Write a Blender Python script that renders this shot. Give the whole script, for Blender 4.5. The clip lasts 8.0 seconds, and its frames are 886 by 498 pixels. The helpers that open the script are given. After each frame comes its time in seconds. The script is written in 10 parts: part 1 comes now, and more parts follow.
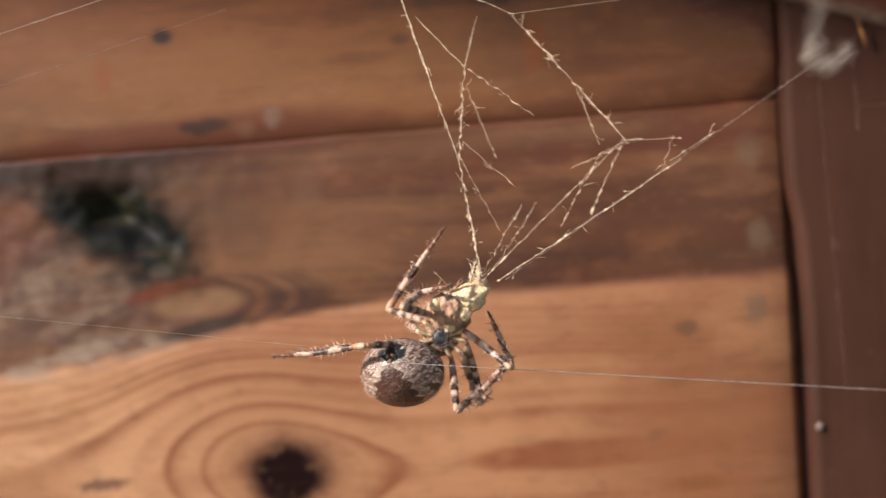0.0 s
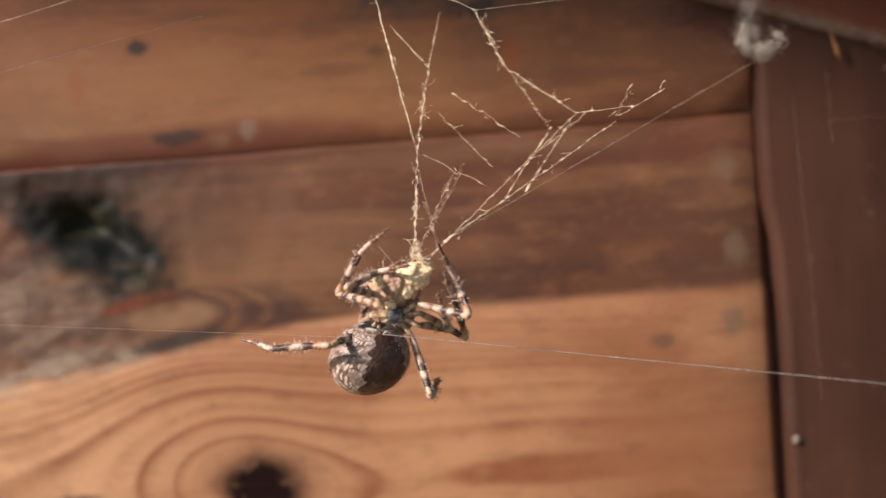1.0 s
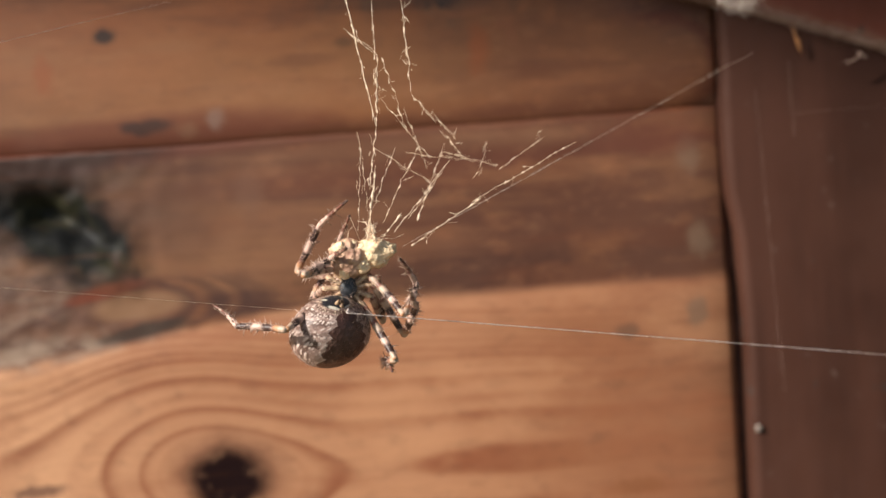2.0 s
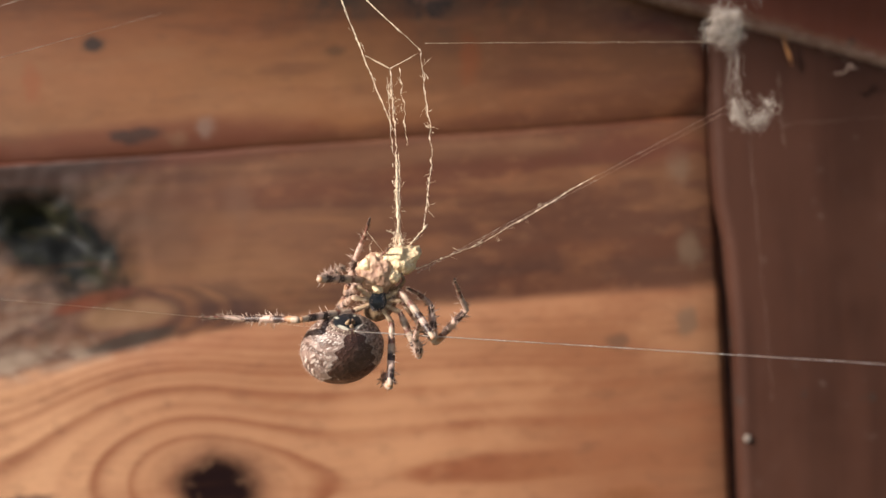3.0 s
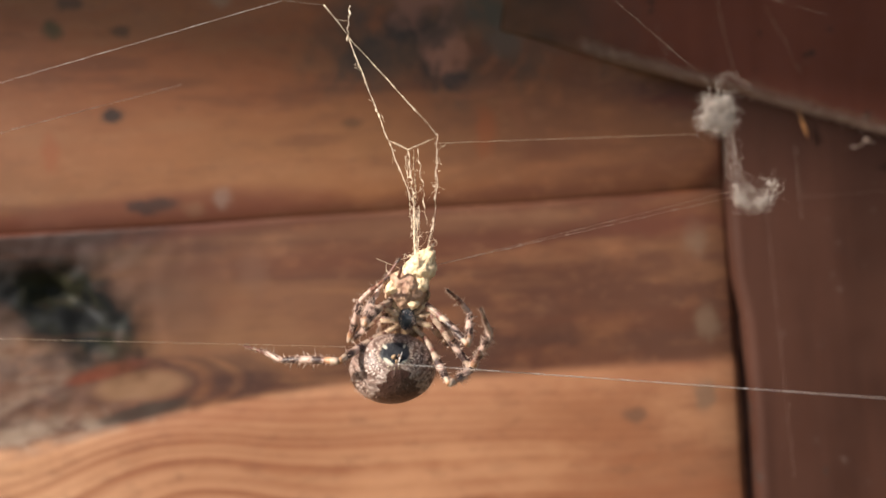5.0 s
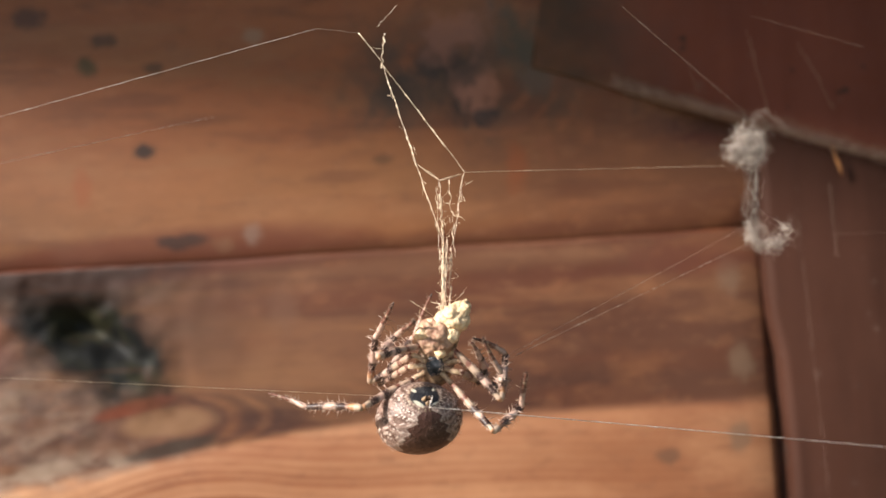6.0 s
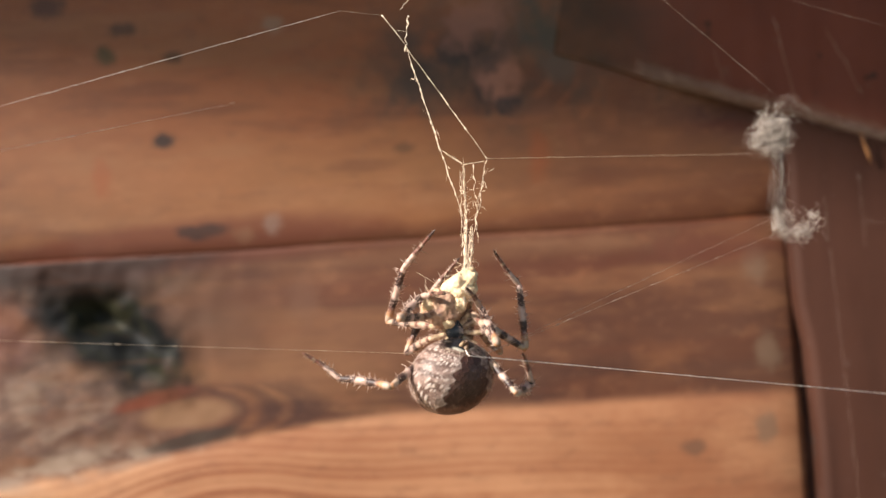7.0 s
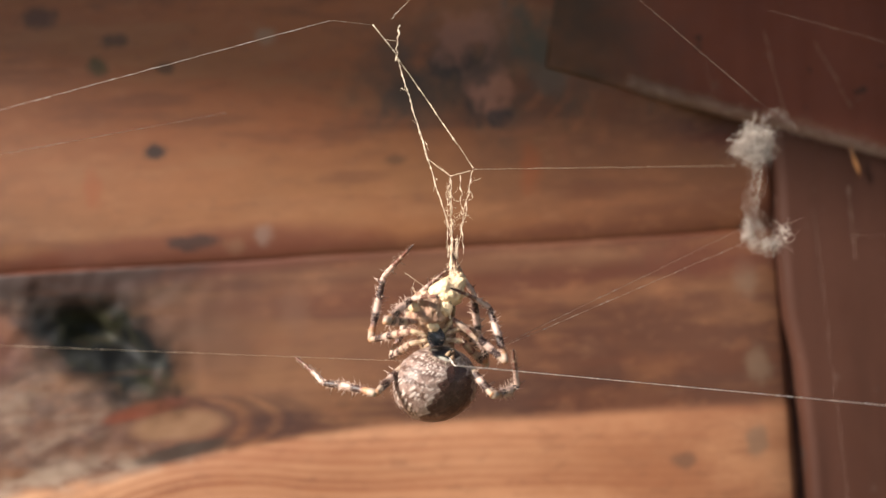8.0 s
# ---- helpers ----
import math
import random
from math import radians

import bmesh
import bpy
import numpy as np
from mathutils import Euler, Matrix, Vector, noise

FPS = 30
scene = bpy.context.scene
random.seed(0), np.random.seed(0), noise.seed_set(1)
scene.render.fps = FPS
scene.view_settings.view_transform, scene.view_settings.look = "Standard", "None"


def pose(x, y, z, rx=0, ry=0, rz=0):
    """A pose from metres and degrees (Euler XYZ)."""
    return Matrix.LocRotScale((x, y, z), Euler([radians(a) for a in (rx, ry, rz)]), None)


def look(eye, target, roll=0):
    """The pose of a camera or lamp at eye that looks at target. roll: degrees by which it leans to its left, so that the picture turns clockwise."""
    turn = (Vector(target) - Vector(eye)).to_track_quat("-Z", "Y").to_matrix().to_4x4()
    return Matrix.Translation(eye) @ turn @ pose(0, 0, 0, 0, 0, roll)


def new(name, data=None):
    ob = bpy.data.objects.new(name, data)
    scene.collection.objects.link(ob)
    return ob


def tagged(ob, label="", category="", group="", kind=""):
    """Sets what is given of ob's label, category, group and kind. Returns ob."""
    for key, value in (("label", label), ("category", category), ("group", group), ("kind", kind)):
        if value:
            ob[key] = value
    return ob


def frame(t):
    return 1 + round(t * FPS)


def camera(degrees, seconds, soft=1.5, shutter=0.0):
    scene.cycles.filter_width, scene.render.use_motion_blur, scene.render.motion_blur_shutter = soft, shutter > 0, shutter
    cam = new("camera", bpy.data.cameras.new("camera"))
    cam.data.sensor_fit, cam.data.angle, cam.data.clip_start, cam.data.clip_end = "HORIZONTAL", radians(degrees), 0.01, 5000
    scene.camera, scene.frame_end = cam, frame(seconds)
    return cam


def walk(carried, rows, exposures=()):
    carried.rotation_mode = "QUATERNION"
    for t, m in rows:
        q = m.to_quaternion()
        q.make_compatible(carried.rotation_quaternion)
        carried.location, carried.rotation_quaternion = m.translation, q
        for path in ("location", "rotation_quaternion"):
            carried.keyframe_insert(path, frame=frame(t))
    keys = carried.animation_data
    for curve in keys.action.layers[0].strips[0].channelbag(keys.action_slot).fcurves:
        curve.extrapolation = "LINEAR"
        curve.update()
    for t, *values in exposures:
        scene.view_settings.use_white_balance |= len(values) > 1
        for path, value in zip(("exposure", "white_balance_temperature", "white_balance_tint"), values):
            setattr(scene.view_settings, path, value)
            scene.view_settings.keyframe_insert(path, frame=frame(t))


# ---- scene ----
# ---- camera ----
cam = camera(42, 8.0, shutter=0.5)
cam.data.dof.use_dof = True
cam.data.dof.focus_distance = 0.156
cam.data.dof.aperture_fstop = 19.0
PATH = [
    (0.0, look((0.00474, -0.07724, 1.84816), (-0.00375, 0.17276, 1.82655), -4.62)),
    (0.2, look((0.00456, -0.07706, 1.84742), (-0.00614, 0.17294, 1.82738), -4.56)),
    (0.5, look((0.00430, -0.07680, 1.84630), (-0.00483, 0.17320, 1.82862), -4.48)),
    (0.7, look((0.00412, -0.07666, 1.84557), (-0.00438, 0.17334, 1.82894), -4.47)),
    (1.0, look((0.00386, -0.07645, 1.84447), (0.00151, 0.17355, 1.82881), -4.45)),
    (1.2, look((0.00400, -0.07708, 1.84330), (0.00312, 0.17292, 1.82905), -4.58)),
    (1.5, look((0.00421, -0.07803, 1.84154), (0.00431, 0.17197, 1.82696), -4.77)),
    (1.7, look((0.00400, -0.07800, 1.84120), (0.00644, 0.17200, 1.82631), -4.63)),
    (2.8, look((0.00340, -0.07760, 1.84480), (0.01003, 0.17240, 1.82778), -3.90)),
    (3.0, look((0.00320, -0.07750, 1.84500), (0.01074, 0.17250, 1.82816), -3.96)),
    (3.5, look((0.00333, -0.07732, 1.84548), (0.00876, 0.17268, 1.82941), -4.04)),
    (4.0, look((0.00294, -0.07662, 1.84650), (0.01170, 0.17338, 1.83216), -3.97)),
    (4.5, look((0.00285, -0.07658, 1.84596), (0.00962, 0.17342, 1.83753), -3.77)),
    (5.0, look((0.00190, -0.07640, 1.84465), (0.00838, 0.17360, 1.84384), -3.73)),
    (5.2, look((0.00170, -0.07570, 1.84430), (0.00839, 0.17430, 1.84680), -3.79)),
    (6.3, look((-0.00010, -0.07400, 1.84080), (0.00070, 0.17600, 1.85245), -3.40)),
    (6.5, look((-0.00040, -0.07310, 1.84080), (0.00076, 0.17690, 1.85089), -3.53)),
    (7.0, look((-0.00090, -0.07190, 1.84018), (-0.00251, 0.17810, 1.85035), -3.60)),
    (7.5, look((-0.00040, -0.07130, 1.83991), (0.00151, 0.17870, 1.85288), -3.63)),
    (8.0, look((-0.00060, -0.07200, 1.83906), (-0.00040, 0.17800, 1.85283), -3.39)),
]
EXPOSURES = [(0.0, 0.53), (1.0, 0.53), (1.7, 0.57), (4.0, 0.60), (5.2, 0.69), (6.3, 0.81), (8.0, 0.85)]
walk(cam, PATH, EXPOSURES)

# ---- light: low sun from the open side, clear sky ----
SUN_DIR = Vector((-0.74, -0.42, 0.52)).normalized()
world = bpy.data.worlds.new("sky")
scene.world = world
world.use_nodes = True
wn = world.node_tree
sky = wn.nodes.new("ShaderNodeTexSky")
sky.sky_type = "NISHITA"
sky.sun_disc = False
sky.sun_elevation = math.asin(SUN_DIR.z)
sky.sun_rotation = math.atan2(SUN_DIR.x, SUN_DIR.y)
wn.links.new(sky.outputs["Color"], wn.nodes["Background"].inputs["Color"])
wn.nodes["Background"].inputs["Strength"].default_value = 0.08
sun = new("sun", bpy.data.lights.new("sun", "SUN"))
sun.data.energy = 5.0
sun.data.angle = radians(1.8)
sun.data.color = (1.0, 0.957, 0.872)
sun.matrix_world = look((0, 0, 3), Vector((0, 0, 3)) - SUN_DIR)


# ---- small node language ----
class Sock:
    """A value or colour inside a material, with arithmetic."""

    def __init__(self, mat, out):
        self.mat, self.out = mat, out

    def _op(self, op, *others):
        return self.mat.math(op, self, *others)

    def __add__(self, o): return self._op("ADD", o)
    def __radd__(self, o): return self._op("ADD", o)
    def __sub__(self, o): return self._op("SUBTRACT", o)
    def __rsub__(self, o): return self.mat.math("SUBTRACT", o, self)
    def __mul__(self, o): return self._op("MULTIPLY", o)
    def __rmul__(self, o): return self._op("MULTIPLY", o)
    def __truediv__(self, o): return self._op("DIVIDE", o)


class Mat:
    """Builds one node material."""

    def __init__(self, name, rough=0.6, metal=0.0, spec=0.4):
        self.m = bpy.data.materials.new(name)
        self.m.use_nodes = True
        self.t = self.m.node_tree
        self.bsdf = self.t.nodes["Principled BSDF"]
        self.bsdf.inputs["Roughness"].default_value = rough
        self.bsdf.inputs["Metallic"].default_value = metal
        self.bsdf.inputs["Specular IOR Level"].default_value = spec

    def link(self, sock, value):
        if isinstance(value, Sock):
            self.t.links.new(value.out, sock)
        else:
            sock.default_value = value

    def math(self, op, *args):
        n = self.t.nodes.new("ShaderNodeMath")
        n.operation = op
        for i, a in enumerate(args):
            self.link(n.inputs[i], a)
        return Sock(self, n.outputs[0])

    def coords(self, kind="Object"):
        n = self.t.nodes.new("ShaderNodeTexCoord")
        return Sock(self, n.outputs[kind])

    def xyz(self, v):
        n = self.t.nodes.new("ShaderNodeSeparateXYZ")
        self.t.links.new(v.out, n.inputs[0])
        return [Sock(self, o) for o in n.outputs]

    def vec(self, x, y, z):
        n = self.t.nodes.new("ShaderNodeCombineXYZ")
        for i, a in enumerate((x, y, z)):
            self.link(n.inputs[i], a)
        return Sock(self, n.outputs[0])

    def noise(self, v, scale, detail=3.0, rough=0.55, warp=0.0):
        n = self.t.nodes.new("ShaderNodeTexNoise")
        self.t.links.new(v.out, n.inputs["Vector"])
        n.inputs["Scale"].default_value = scale
        n.inputs["Detail"].default_value = detail
        n.inputs["Roughness"].default_value = rough
        n.inputs["Distortion"].default_value = warp
        return Sock(self, n.outputs[0])

    def voronoi(self, v, scale):
        n = self.t.nodes.new("ShaderNodeTexVoronoi")
        self.t.links.new(v.out, n.inputs["Vector"])
        n.inputs["Scale"].default_value = scale
        return Sock(self, n.outputs["Distance"])

    def step(self, v, lo, hi):
        n = self.t.nodes.new("ShaderNodeMapRange")
        n.interpolation_type = "SMOOTHSTEP"
        self.link(n.inputs[0], v)
        n.inputs[1].default_value, n.inputs[2].default_value = min(lo, hi), max(lo, hi)
        n.inputs[3].default_value, n.inputs[4].default_value = (0, 1) if lo < hi else (1, 0)
        return Sock(self, n.outputs[0])

    def mix(self, f, a, b):
        n = self.t.nodes.new("ShaderNodeMix")
        n.data_type = "RGBA"
        self.link(n.inputs[0], f)
        for i, c in ((6, a), (7, b)):
            self.link(n.inputs[i], c if isinstance(c, Sock) else (*c, 1))
        return Sock(self, n.outputs[2])

    def done(self, colour=None, bump=None, strength=0.3, distance=0.001, rough=None):
        if colour is not None:
            self.link(self.bsdf.inputs["Base Color"], colour if isinstance(colour, Sock) else (*colour, 1))
        if rough is not None:
            self.link(self.bsdf.inputs["Roughness"], rough)
        if bump is not None:
            n = self.t.nodes.new("ShaderNodeBump")
            n.inputs["Strength"].default_value = strength
            n.inputs["Distance"].default_value = distance
            self.link(n.inputs["Height"], bump)
            self.t.links.new(n.outputs[0], self.bsdf.inputs["Normal"])
        return self.m


def spot(M, x, z, cx, cz, rx, rz, wob, soft=0.45, tilt=0.0):
    """1 inside an uneven oval patch of the wall, 0 outside it."""
    c, s = math.cos(tilt), math.sin(tilt)
    dx, dz = x - cx, z - cz
    u = (dx * c + dz * s) / rx
    v = (dz * c - dx * s) / rz
    d = M.math("SQRT", u * u + v * v) + wob
    return M.step(d, 1.0 + soft, 1.0 - soft)


# ---- materials ----
EDGE_Z, CREST_Z, FACE_Y = 1.8525, 1.8160, 0.1754


def wood_material():
    """Oiled pine cladding with knots, seen on all boards; positions are those of the wall."""
    M = Mat("oiled_pine", 0.55)
    p = M.coords()
    x, y, z = M.xyz(p)
    n1 = M.noise(p, 28, 2) - 0.5
    n2 = M.noise(M.vec(x * 0.25, y, z), 130, 4) - 0.5
    fibre = M.noise(M.vec(x * 0.04, y * 0.5, z), 900, 3) - 0.5
    wob = M.noise(p, 120, 4) - 0.5
    speck = M.noise(p, 420, 3) - 0.5
    # rings round the round knot of the lower board
    kx, kz = -0.0424, 1.7785
    ox, dz = x - kx, z - kz
    ox = ox + dz * 0.30
    reach = M.step(ox, 0.012, -0.012) * 0.029 + 0.036
    q = ox / reach
    dx = ox * 0.70 / (q * q + 1.0)
    f = M.math("SQRT", dx * dx + dz * dz) + n1 * 0.0016 + n2 * 0.0004 + M.step(ox, 0.035, 0.11) * 0.004
    rings = M.noise(M.vec(f * 0.0 + x * 0.012, f, 0.37), 330, 2)
    right = M.step(ox, 0.005, 0.02)
    arcs = M.step(f, 0.0122 - 0.0016, 0.0122) * M.step(f, 0.0122 + 0.0006, 0.0122) * 0.7
    for fk, w, k in ((0.0163, 0.0006, 0.62), (0.0190, 0.0005, 0.22), (0.0230, 0.0007, 0.72), (0.0252, 0.0004, 0.3),
                     (0.0271, 0.0005, 0.72), (0.0288, 0.0005, 0.60), (0.0306, 0.0005, 0.40), (0.0328, 0.0005, 0.35), (0.0347, 0.0005, 0.45), (0.0366, 0.0005, 0.35)):
        arcs = arcs + M.step(f, fk - 3.6 * w, fk) * M.step(f, fk + 1.4 * w, fk) * k * 1.25
    arcs = arcs + M.step(f, 0.0108, 0.0123) * M.step(f, 0.0128, 0.0123) * right * 0.3
    patchy = M.step(M.noise(M.vec(x * 0.35, y, z), 55, 2), 0.34, 0.66)
    low_lines = M.math("MINIMUM", M.step(rings, 0.53, 0.70) * (patchy * 0.22 + 0.06) + arcs * (patchy * 0.35 + 0.65), 1.0)
    pale_rings = M.step(rings, 0.46, 0.30) * 0.3
    # nearly straight grain of the other boards
    g = z + x * 0.03 + n1 * 0.012 + n2 * 0.0012
    top_lines = M.step(M.noise(M.vec(x * 0.05, y * 0.3, g), 150, 3), 0.45, 0.70)
    # eye-shaped figure below the knot hole
    hx, hz = -0.0755, 1.8385
    ez = z - 1.8183 + wob * 0.0016 + n1 * 0.002
    ex = x + ez * ez * 260.0 + n1 * 0.004 + wob * 0.0016
    chevrons = M.step(M.math("ABSOLUTE", ex + 0.0480), 0.0030, 0.0006) * 0.9
    for cx, w, k in ((0.0413, 0.0022, 0.75), (0.0325, 0.0036, 0.6), (0.0355, 0.0012, 0.4)):
        chevrons = chevrons + M.step(M.math("ABSOLUTE", ex + cx), w * 1.4, w * 0.3) * k
    hole_lines = M.math("MINIMUM", chevrons, 1.0) * M.step(M.math("ABSOLUTE", ez), 0.0066, 0.0040)
    almond = spot(M, x, z, -0.0590, 1.8184, 0.0098, 0.0030, wob * 0.5, 0.35, 0.06)
    rim = spot(M, x, z, -0.0600, 1.8190, 0.0125, 0.0052, wob * 0.8, 0.4, 0.06)
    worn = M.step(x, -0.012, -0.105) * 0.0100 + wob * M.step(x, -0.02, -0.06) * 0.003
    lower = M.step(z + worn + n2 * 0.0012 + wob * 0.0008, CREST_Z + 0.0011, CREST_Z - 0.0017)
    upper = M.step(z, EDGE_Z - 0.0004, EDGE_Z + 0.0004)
    mottle = M.noise(M.vec(x * 0.35, y, z), 60, 3)
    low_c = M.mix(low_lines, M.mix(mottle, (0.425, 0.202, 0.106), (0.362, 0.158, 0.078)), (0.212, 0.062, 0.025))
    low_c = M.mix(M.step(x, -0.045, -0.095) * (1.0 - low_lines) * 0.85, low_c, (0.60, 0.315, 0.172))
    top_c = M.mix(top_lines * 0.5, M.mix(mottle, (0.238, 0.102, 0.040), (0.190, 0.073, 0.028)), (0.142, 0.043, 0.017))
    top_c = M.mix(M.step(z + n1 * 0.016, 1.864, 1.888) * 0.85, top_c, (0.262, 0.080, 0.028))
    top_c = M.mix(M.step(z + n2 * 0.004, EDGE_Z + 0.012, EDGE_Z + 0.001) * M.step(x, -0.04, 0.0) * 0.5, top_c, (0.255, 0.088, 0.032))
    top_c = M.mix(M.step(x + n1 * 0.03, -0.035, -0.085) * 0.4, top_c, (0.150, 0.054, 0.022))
    # upper board and cove get darker towards the right
    right_part = M.step(x + n1 * 0.05, -0.02, 0.035)
    top_c = M.mix(right_part * 0.74, top_c, (0.112, 0.038, 0.017))
    bands = M.noise(M.vec(x * 0.05, y * 0.3, z + x * 0.025), 230, 3)
    low_c = M.mix(pale_rings, low_c, (0.46, 0.215, 0.108))
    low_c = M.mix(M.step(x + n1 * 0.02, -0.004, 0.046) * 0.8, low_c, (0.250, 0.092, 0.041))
    # cove colour is darker: the hollow's shade is put into it
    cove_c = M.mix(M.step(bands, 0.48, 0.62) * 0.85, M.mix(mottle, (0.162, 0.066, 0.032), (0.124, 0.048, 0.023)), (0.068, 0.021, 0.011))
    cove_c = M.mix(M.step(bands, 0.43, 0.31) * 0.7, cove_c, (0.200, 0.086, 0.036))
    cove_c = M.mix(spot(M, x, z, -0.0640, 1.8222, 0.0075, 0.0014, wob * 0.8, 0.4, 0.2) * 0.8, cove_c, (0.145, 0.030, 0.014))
    cove_c = M.mix(right_part * 0.8, cove_c, M.mix(mottle, (0.098, 0.035, 0.018), (0.066, 0.022, 0.012)))
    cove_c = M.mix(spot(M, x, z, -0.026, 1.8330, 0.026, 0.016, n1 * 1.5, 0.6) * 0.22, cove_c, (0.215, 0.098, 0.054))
    # grey weathered wood about the knot hole
    pale = spot(M, x, z, hx - 0.016, hz - 0.014, 0.028, 0.014, wob * 1.4, 0.5)
    pale_c = M.mix(M.step(M.noise(p, 110, 4), 0.36, 0.66), (0.092, 0.058, 0.045), (0.044, 0.023, 0.018))
    pale_c = M.mix(M.step(z + n1 * 0.01, 1.8350, 1.8250) * 0.8, pale_c, M.mix(M.step(M.noise(p, 140, 4), 0.36, 0.66), (0.255, 0.170, 0.125), (0.105, 0.060, 0.045)))
    slant = M.noise(M.vec((x + z * 1.2) * 0.16, y, z * 1.0 - x * 0.45), 230, 4, 0.6)
    pale_c = M.mix(M.step(slant, 0.54, 0.68) * 0.75, pale_c, (0.070, 0.030, 0.024))
    pale_c = M.mix(M.step(slant, 0.46, 0.34) * 0.55, pale_c, (0.275, 0.165, 0.120))
    cove_c = M.mix(pale * 0.85, cove_c, pale_c)
    ring = spot(M, x, z, hx + 0.0125, hz + 0.0015, 0.018, 0.0115, wob * 0.7, 0.4, -0.62)
    cove_c = M.mix(ring * 0.7, cove_c, (0.130, 0.070, 0.040))
    cove_c = M.mix(rim * 0.7, cove_c, (0.085, 0.030, 0.020))
    cove_c = M.mix(hole_lines * 0.9, cove_c, (0.042, 0.015, 0.012))
    cove_c = M.mix(almond * 0.85, cove_c, (0.215, 0.108, 0.055))
    cove_c = M.mix(spot(M, x, z, -0.0655, 1.8220, 0.0070, 0.0013, wob * 0.8, 0.4, 0.2) * 0.8, cove_c, (0.150, 0.034, 0.015))
    red = spot(M, x, z, -0.104, 1.8385, 0.013, 0.012, wob)
    cove_c = M.mix(red * 0.7, cove_c, (0.105, 0.030, 0.020))
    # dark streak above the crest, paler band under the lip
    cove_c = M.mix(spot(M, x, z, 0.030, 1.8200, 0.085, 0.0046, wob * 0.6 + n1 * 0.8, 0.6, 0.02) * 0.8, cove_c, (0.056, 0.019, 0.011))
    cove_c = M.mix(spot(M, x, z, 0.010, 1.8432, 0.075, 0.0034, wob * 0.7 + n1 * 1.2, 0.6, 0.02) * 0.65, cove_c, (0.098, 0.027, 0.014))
    cove_c = M.mix(M.step(z + n1 * 0.004, 1.8458, 1.8490) * M.step(x, -0.05, -0.01) * M.step(x, 0.058, 0.030) * 0.75, cove_c, (0.205, 0.095, 0.049))
    # mossy bark pocket; the shallow hollow's darkness is put into its colour
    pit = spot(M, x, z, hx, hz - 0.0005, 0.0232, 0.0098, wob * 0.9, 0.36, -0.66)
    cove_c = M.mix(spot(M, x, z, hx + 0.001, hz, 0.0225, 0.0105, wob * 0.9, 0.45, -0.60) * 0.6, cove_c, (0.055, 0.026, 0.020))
    moss_shade = M.mix(M.step(M.noise(p, 130, 4), 0.42, 0.72), (0.007, 0.007, 0.007), (0.026, 0.024, 0.012))
    moss_shade = M.mix(M.step(x, -0.072, -0.063) * M.step(M.noise(p, 240, 3), 0.5, 0.7), moss_shade, (0.013, 0.010, 0.012))
    cove_c = M.mix(pit, cove_c, moss_shade)
    # shade under the lip, painted as a dark strip over the pocket
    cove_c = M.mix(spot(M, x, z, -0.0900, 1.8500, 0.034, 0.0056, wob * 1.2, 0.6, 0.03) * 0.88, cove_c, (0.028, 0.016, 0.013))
    cove_c = M.mix(spot(M, x, z, -0.0668, 1.8262, 0.0024, 0.0016, wob, 0.5) * 0.15, cove_c, (0.279, 0.231, 0.201))
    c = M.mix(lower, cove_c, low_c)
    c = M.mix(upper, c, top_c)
    # reddish seam band, with the lip's soft shadow line painted in
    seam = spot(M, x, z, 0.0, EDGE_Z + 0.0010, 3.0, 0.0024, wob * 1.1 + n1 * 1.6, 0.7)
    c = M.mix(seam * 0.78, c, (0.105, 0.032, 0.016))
    # lower boards and cove turn darker brown near the right end
    right_end = M.step(x + wob * 0.02, 0.030, 0.072)
    c = M.mix(right_end * (1.0 - upper) * 0.38, c, (0.135, 0.058, 0.032))
    cu, cv = M.math("MAXIMUM", x - 0.0600, 0.0) / 0.0112, (z - 1.8628) / 0.0105
    cap = M.math("SQRT", cu * cu + cv * cv) + wob * 0.10
    past = upper * M.step(x, 0.038, 0.062)
    c = M.mix(past * M.step(cap, 0.72, 1.0) * 0.85, c, (0.100, 0.027, 0.013))
    c = M.mix(past * M.step(cap, 1.0, 1.16) * 0.75, c, (0.078, 0.032, 0.021))
    c = M.mix((1.0 - upper) * (1.0 - lower) * M.step(x + wob * 0.03, 0.030, 0.060) * 0.35, c, (0.080, 0.027, 0.014))
    # dark line along the lip's left part, shade put into the colour
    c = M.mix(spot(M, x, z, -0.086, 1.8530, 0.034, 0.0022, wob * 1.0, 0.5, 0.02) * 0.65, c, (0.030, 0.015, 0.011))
    # broad and fine mottling
    weave = M.noise(M.vec(x * 0.4, y, z), 360, 4, 0.7)
    c = M.mix((1.0 - pit) * M.step(weave, 0.52, 0.68) * 0.16, c, (0.33, 0.155, 0.080))
    c = M.mix((1.0 - pit) * M.step(weave, 0.48, 0.32) * 0.20, c, (0.095, 0.038, 0.022))
    blotch = M.noise(M.vec(x * 0.6, y, z), 48, 5, 0.6)
    bands_wide = M.noise(M.vec(x * 0.16, y, z + x * 0.03), 95, 4, 0.6)
    sound = (1.0 - lower) * (1.0 - pit)
    c = M.mix(sound * M.step(blotch, 0.50, 0.68) * 0.38, c, (0.245, 0.092, 0.036))
    c = M.mix(sound * M.step(blotch, 0.47, 0.32) * 0.38, c, (0.068, 0.027, 0.016))
    c = M.mix(sound * M.step(bands_wide, 0.52, 0.62) * 0.46, c, (0.092, 0.028, 0.013))
    c = M.mix(sound * M.step(bands_wide, 0.46, 0.35) * 0.36, c, (0.250, 0.112, 0.050))
    c = M.mix(lower * M.step(blotch, 0.48, 0.66) * 0.32, c, (0.50, 0.245, 0.125))
    c = M.mix(lower * M.step(blotch, 0.46, 0.32) * 0.34, c, (0.25, 0.085, 0.037))
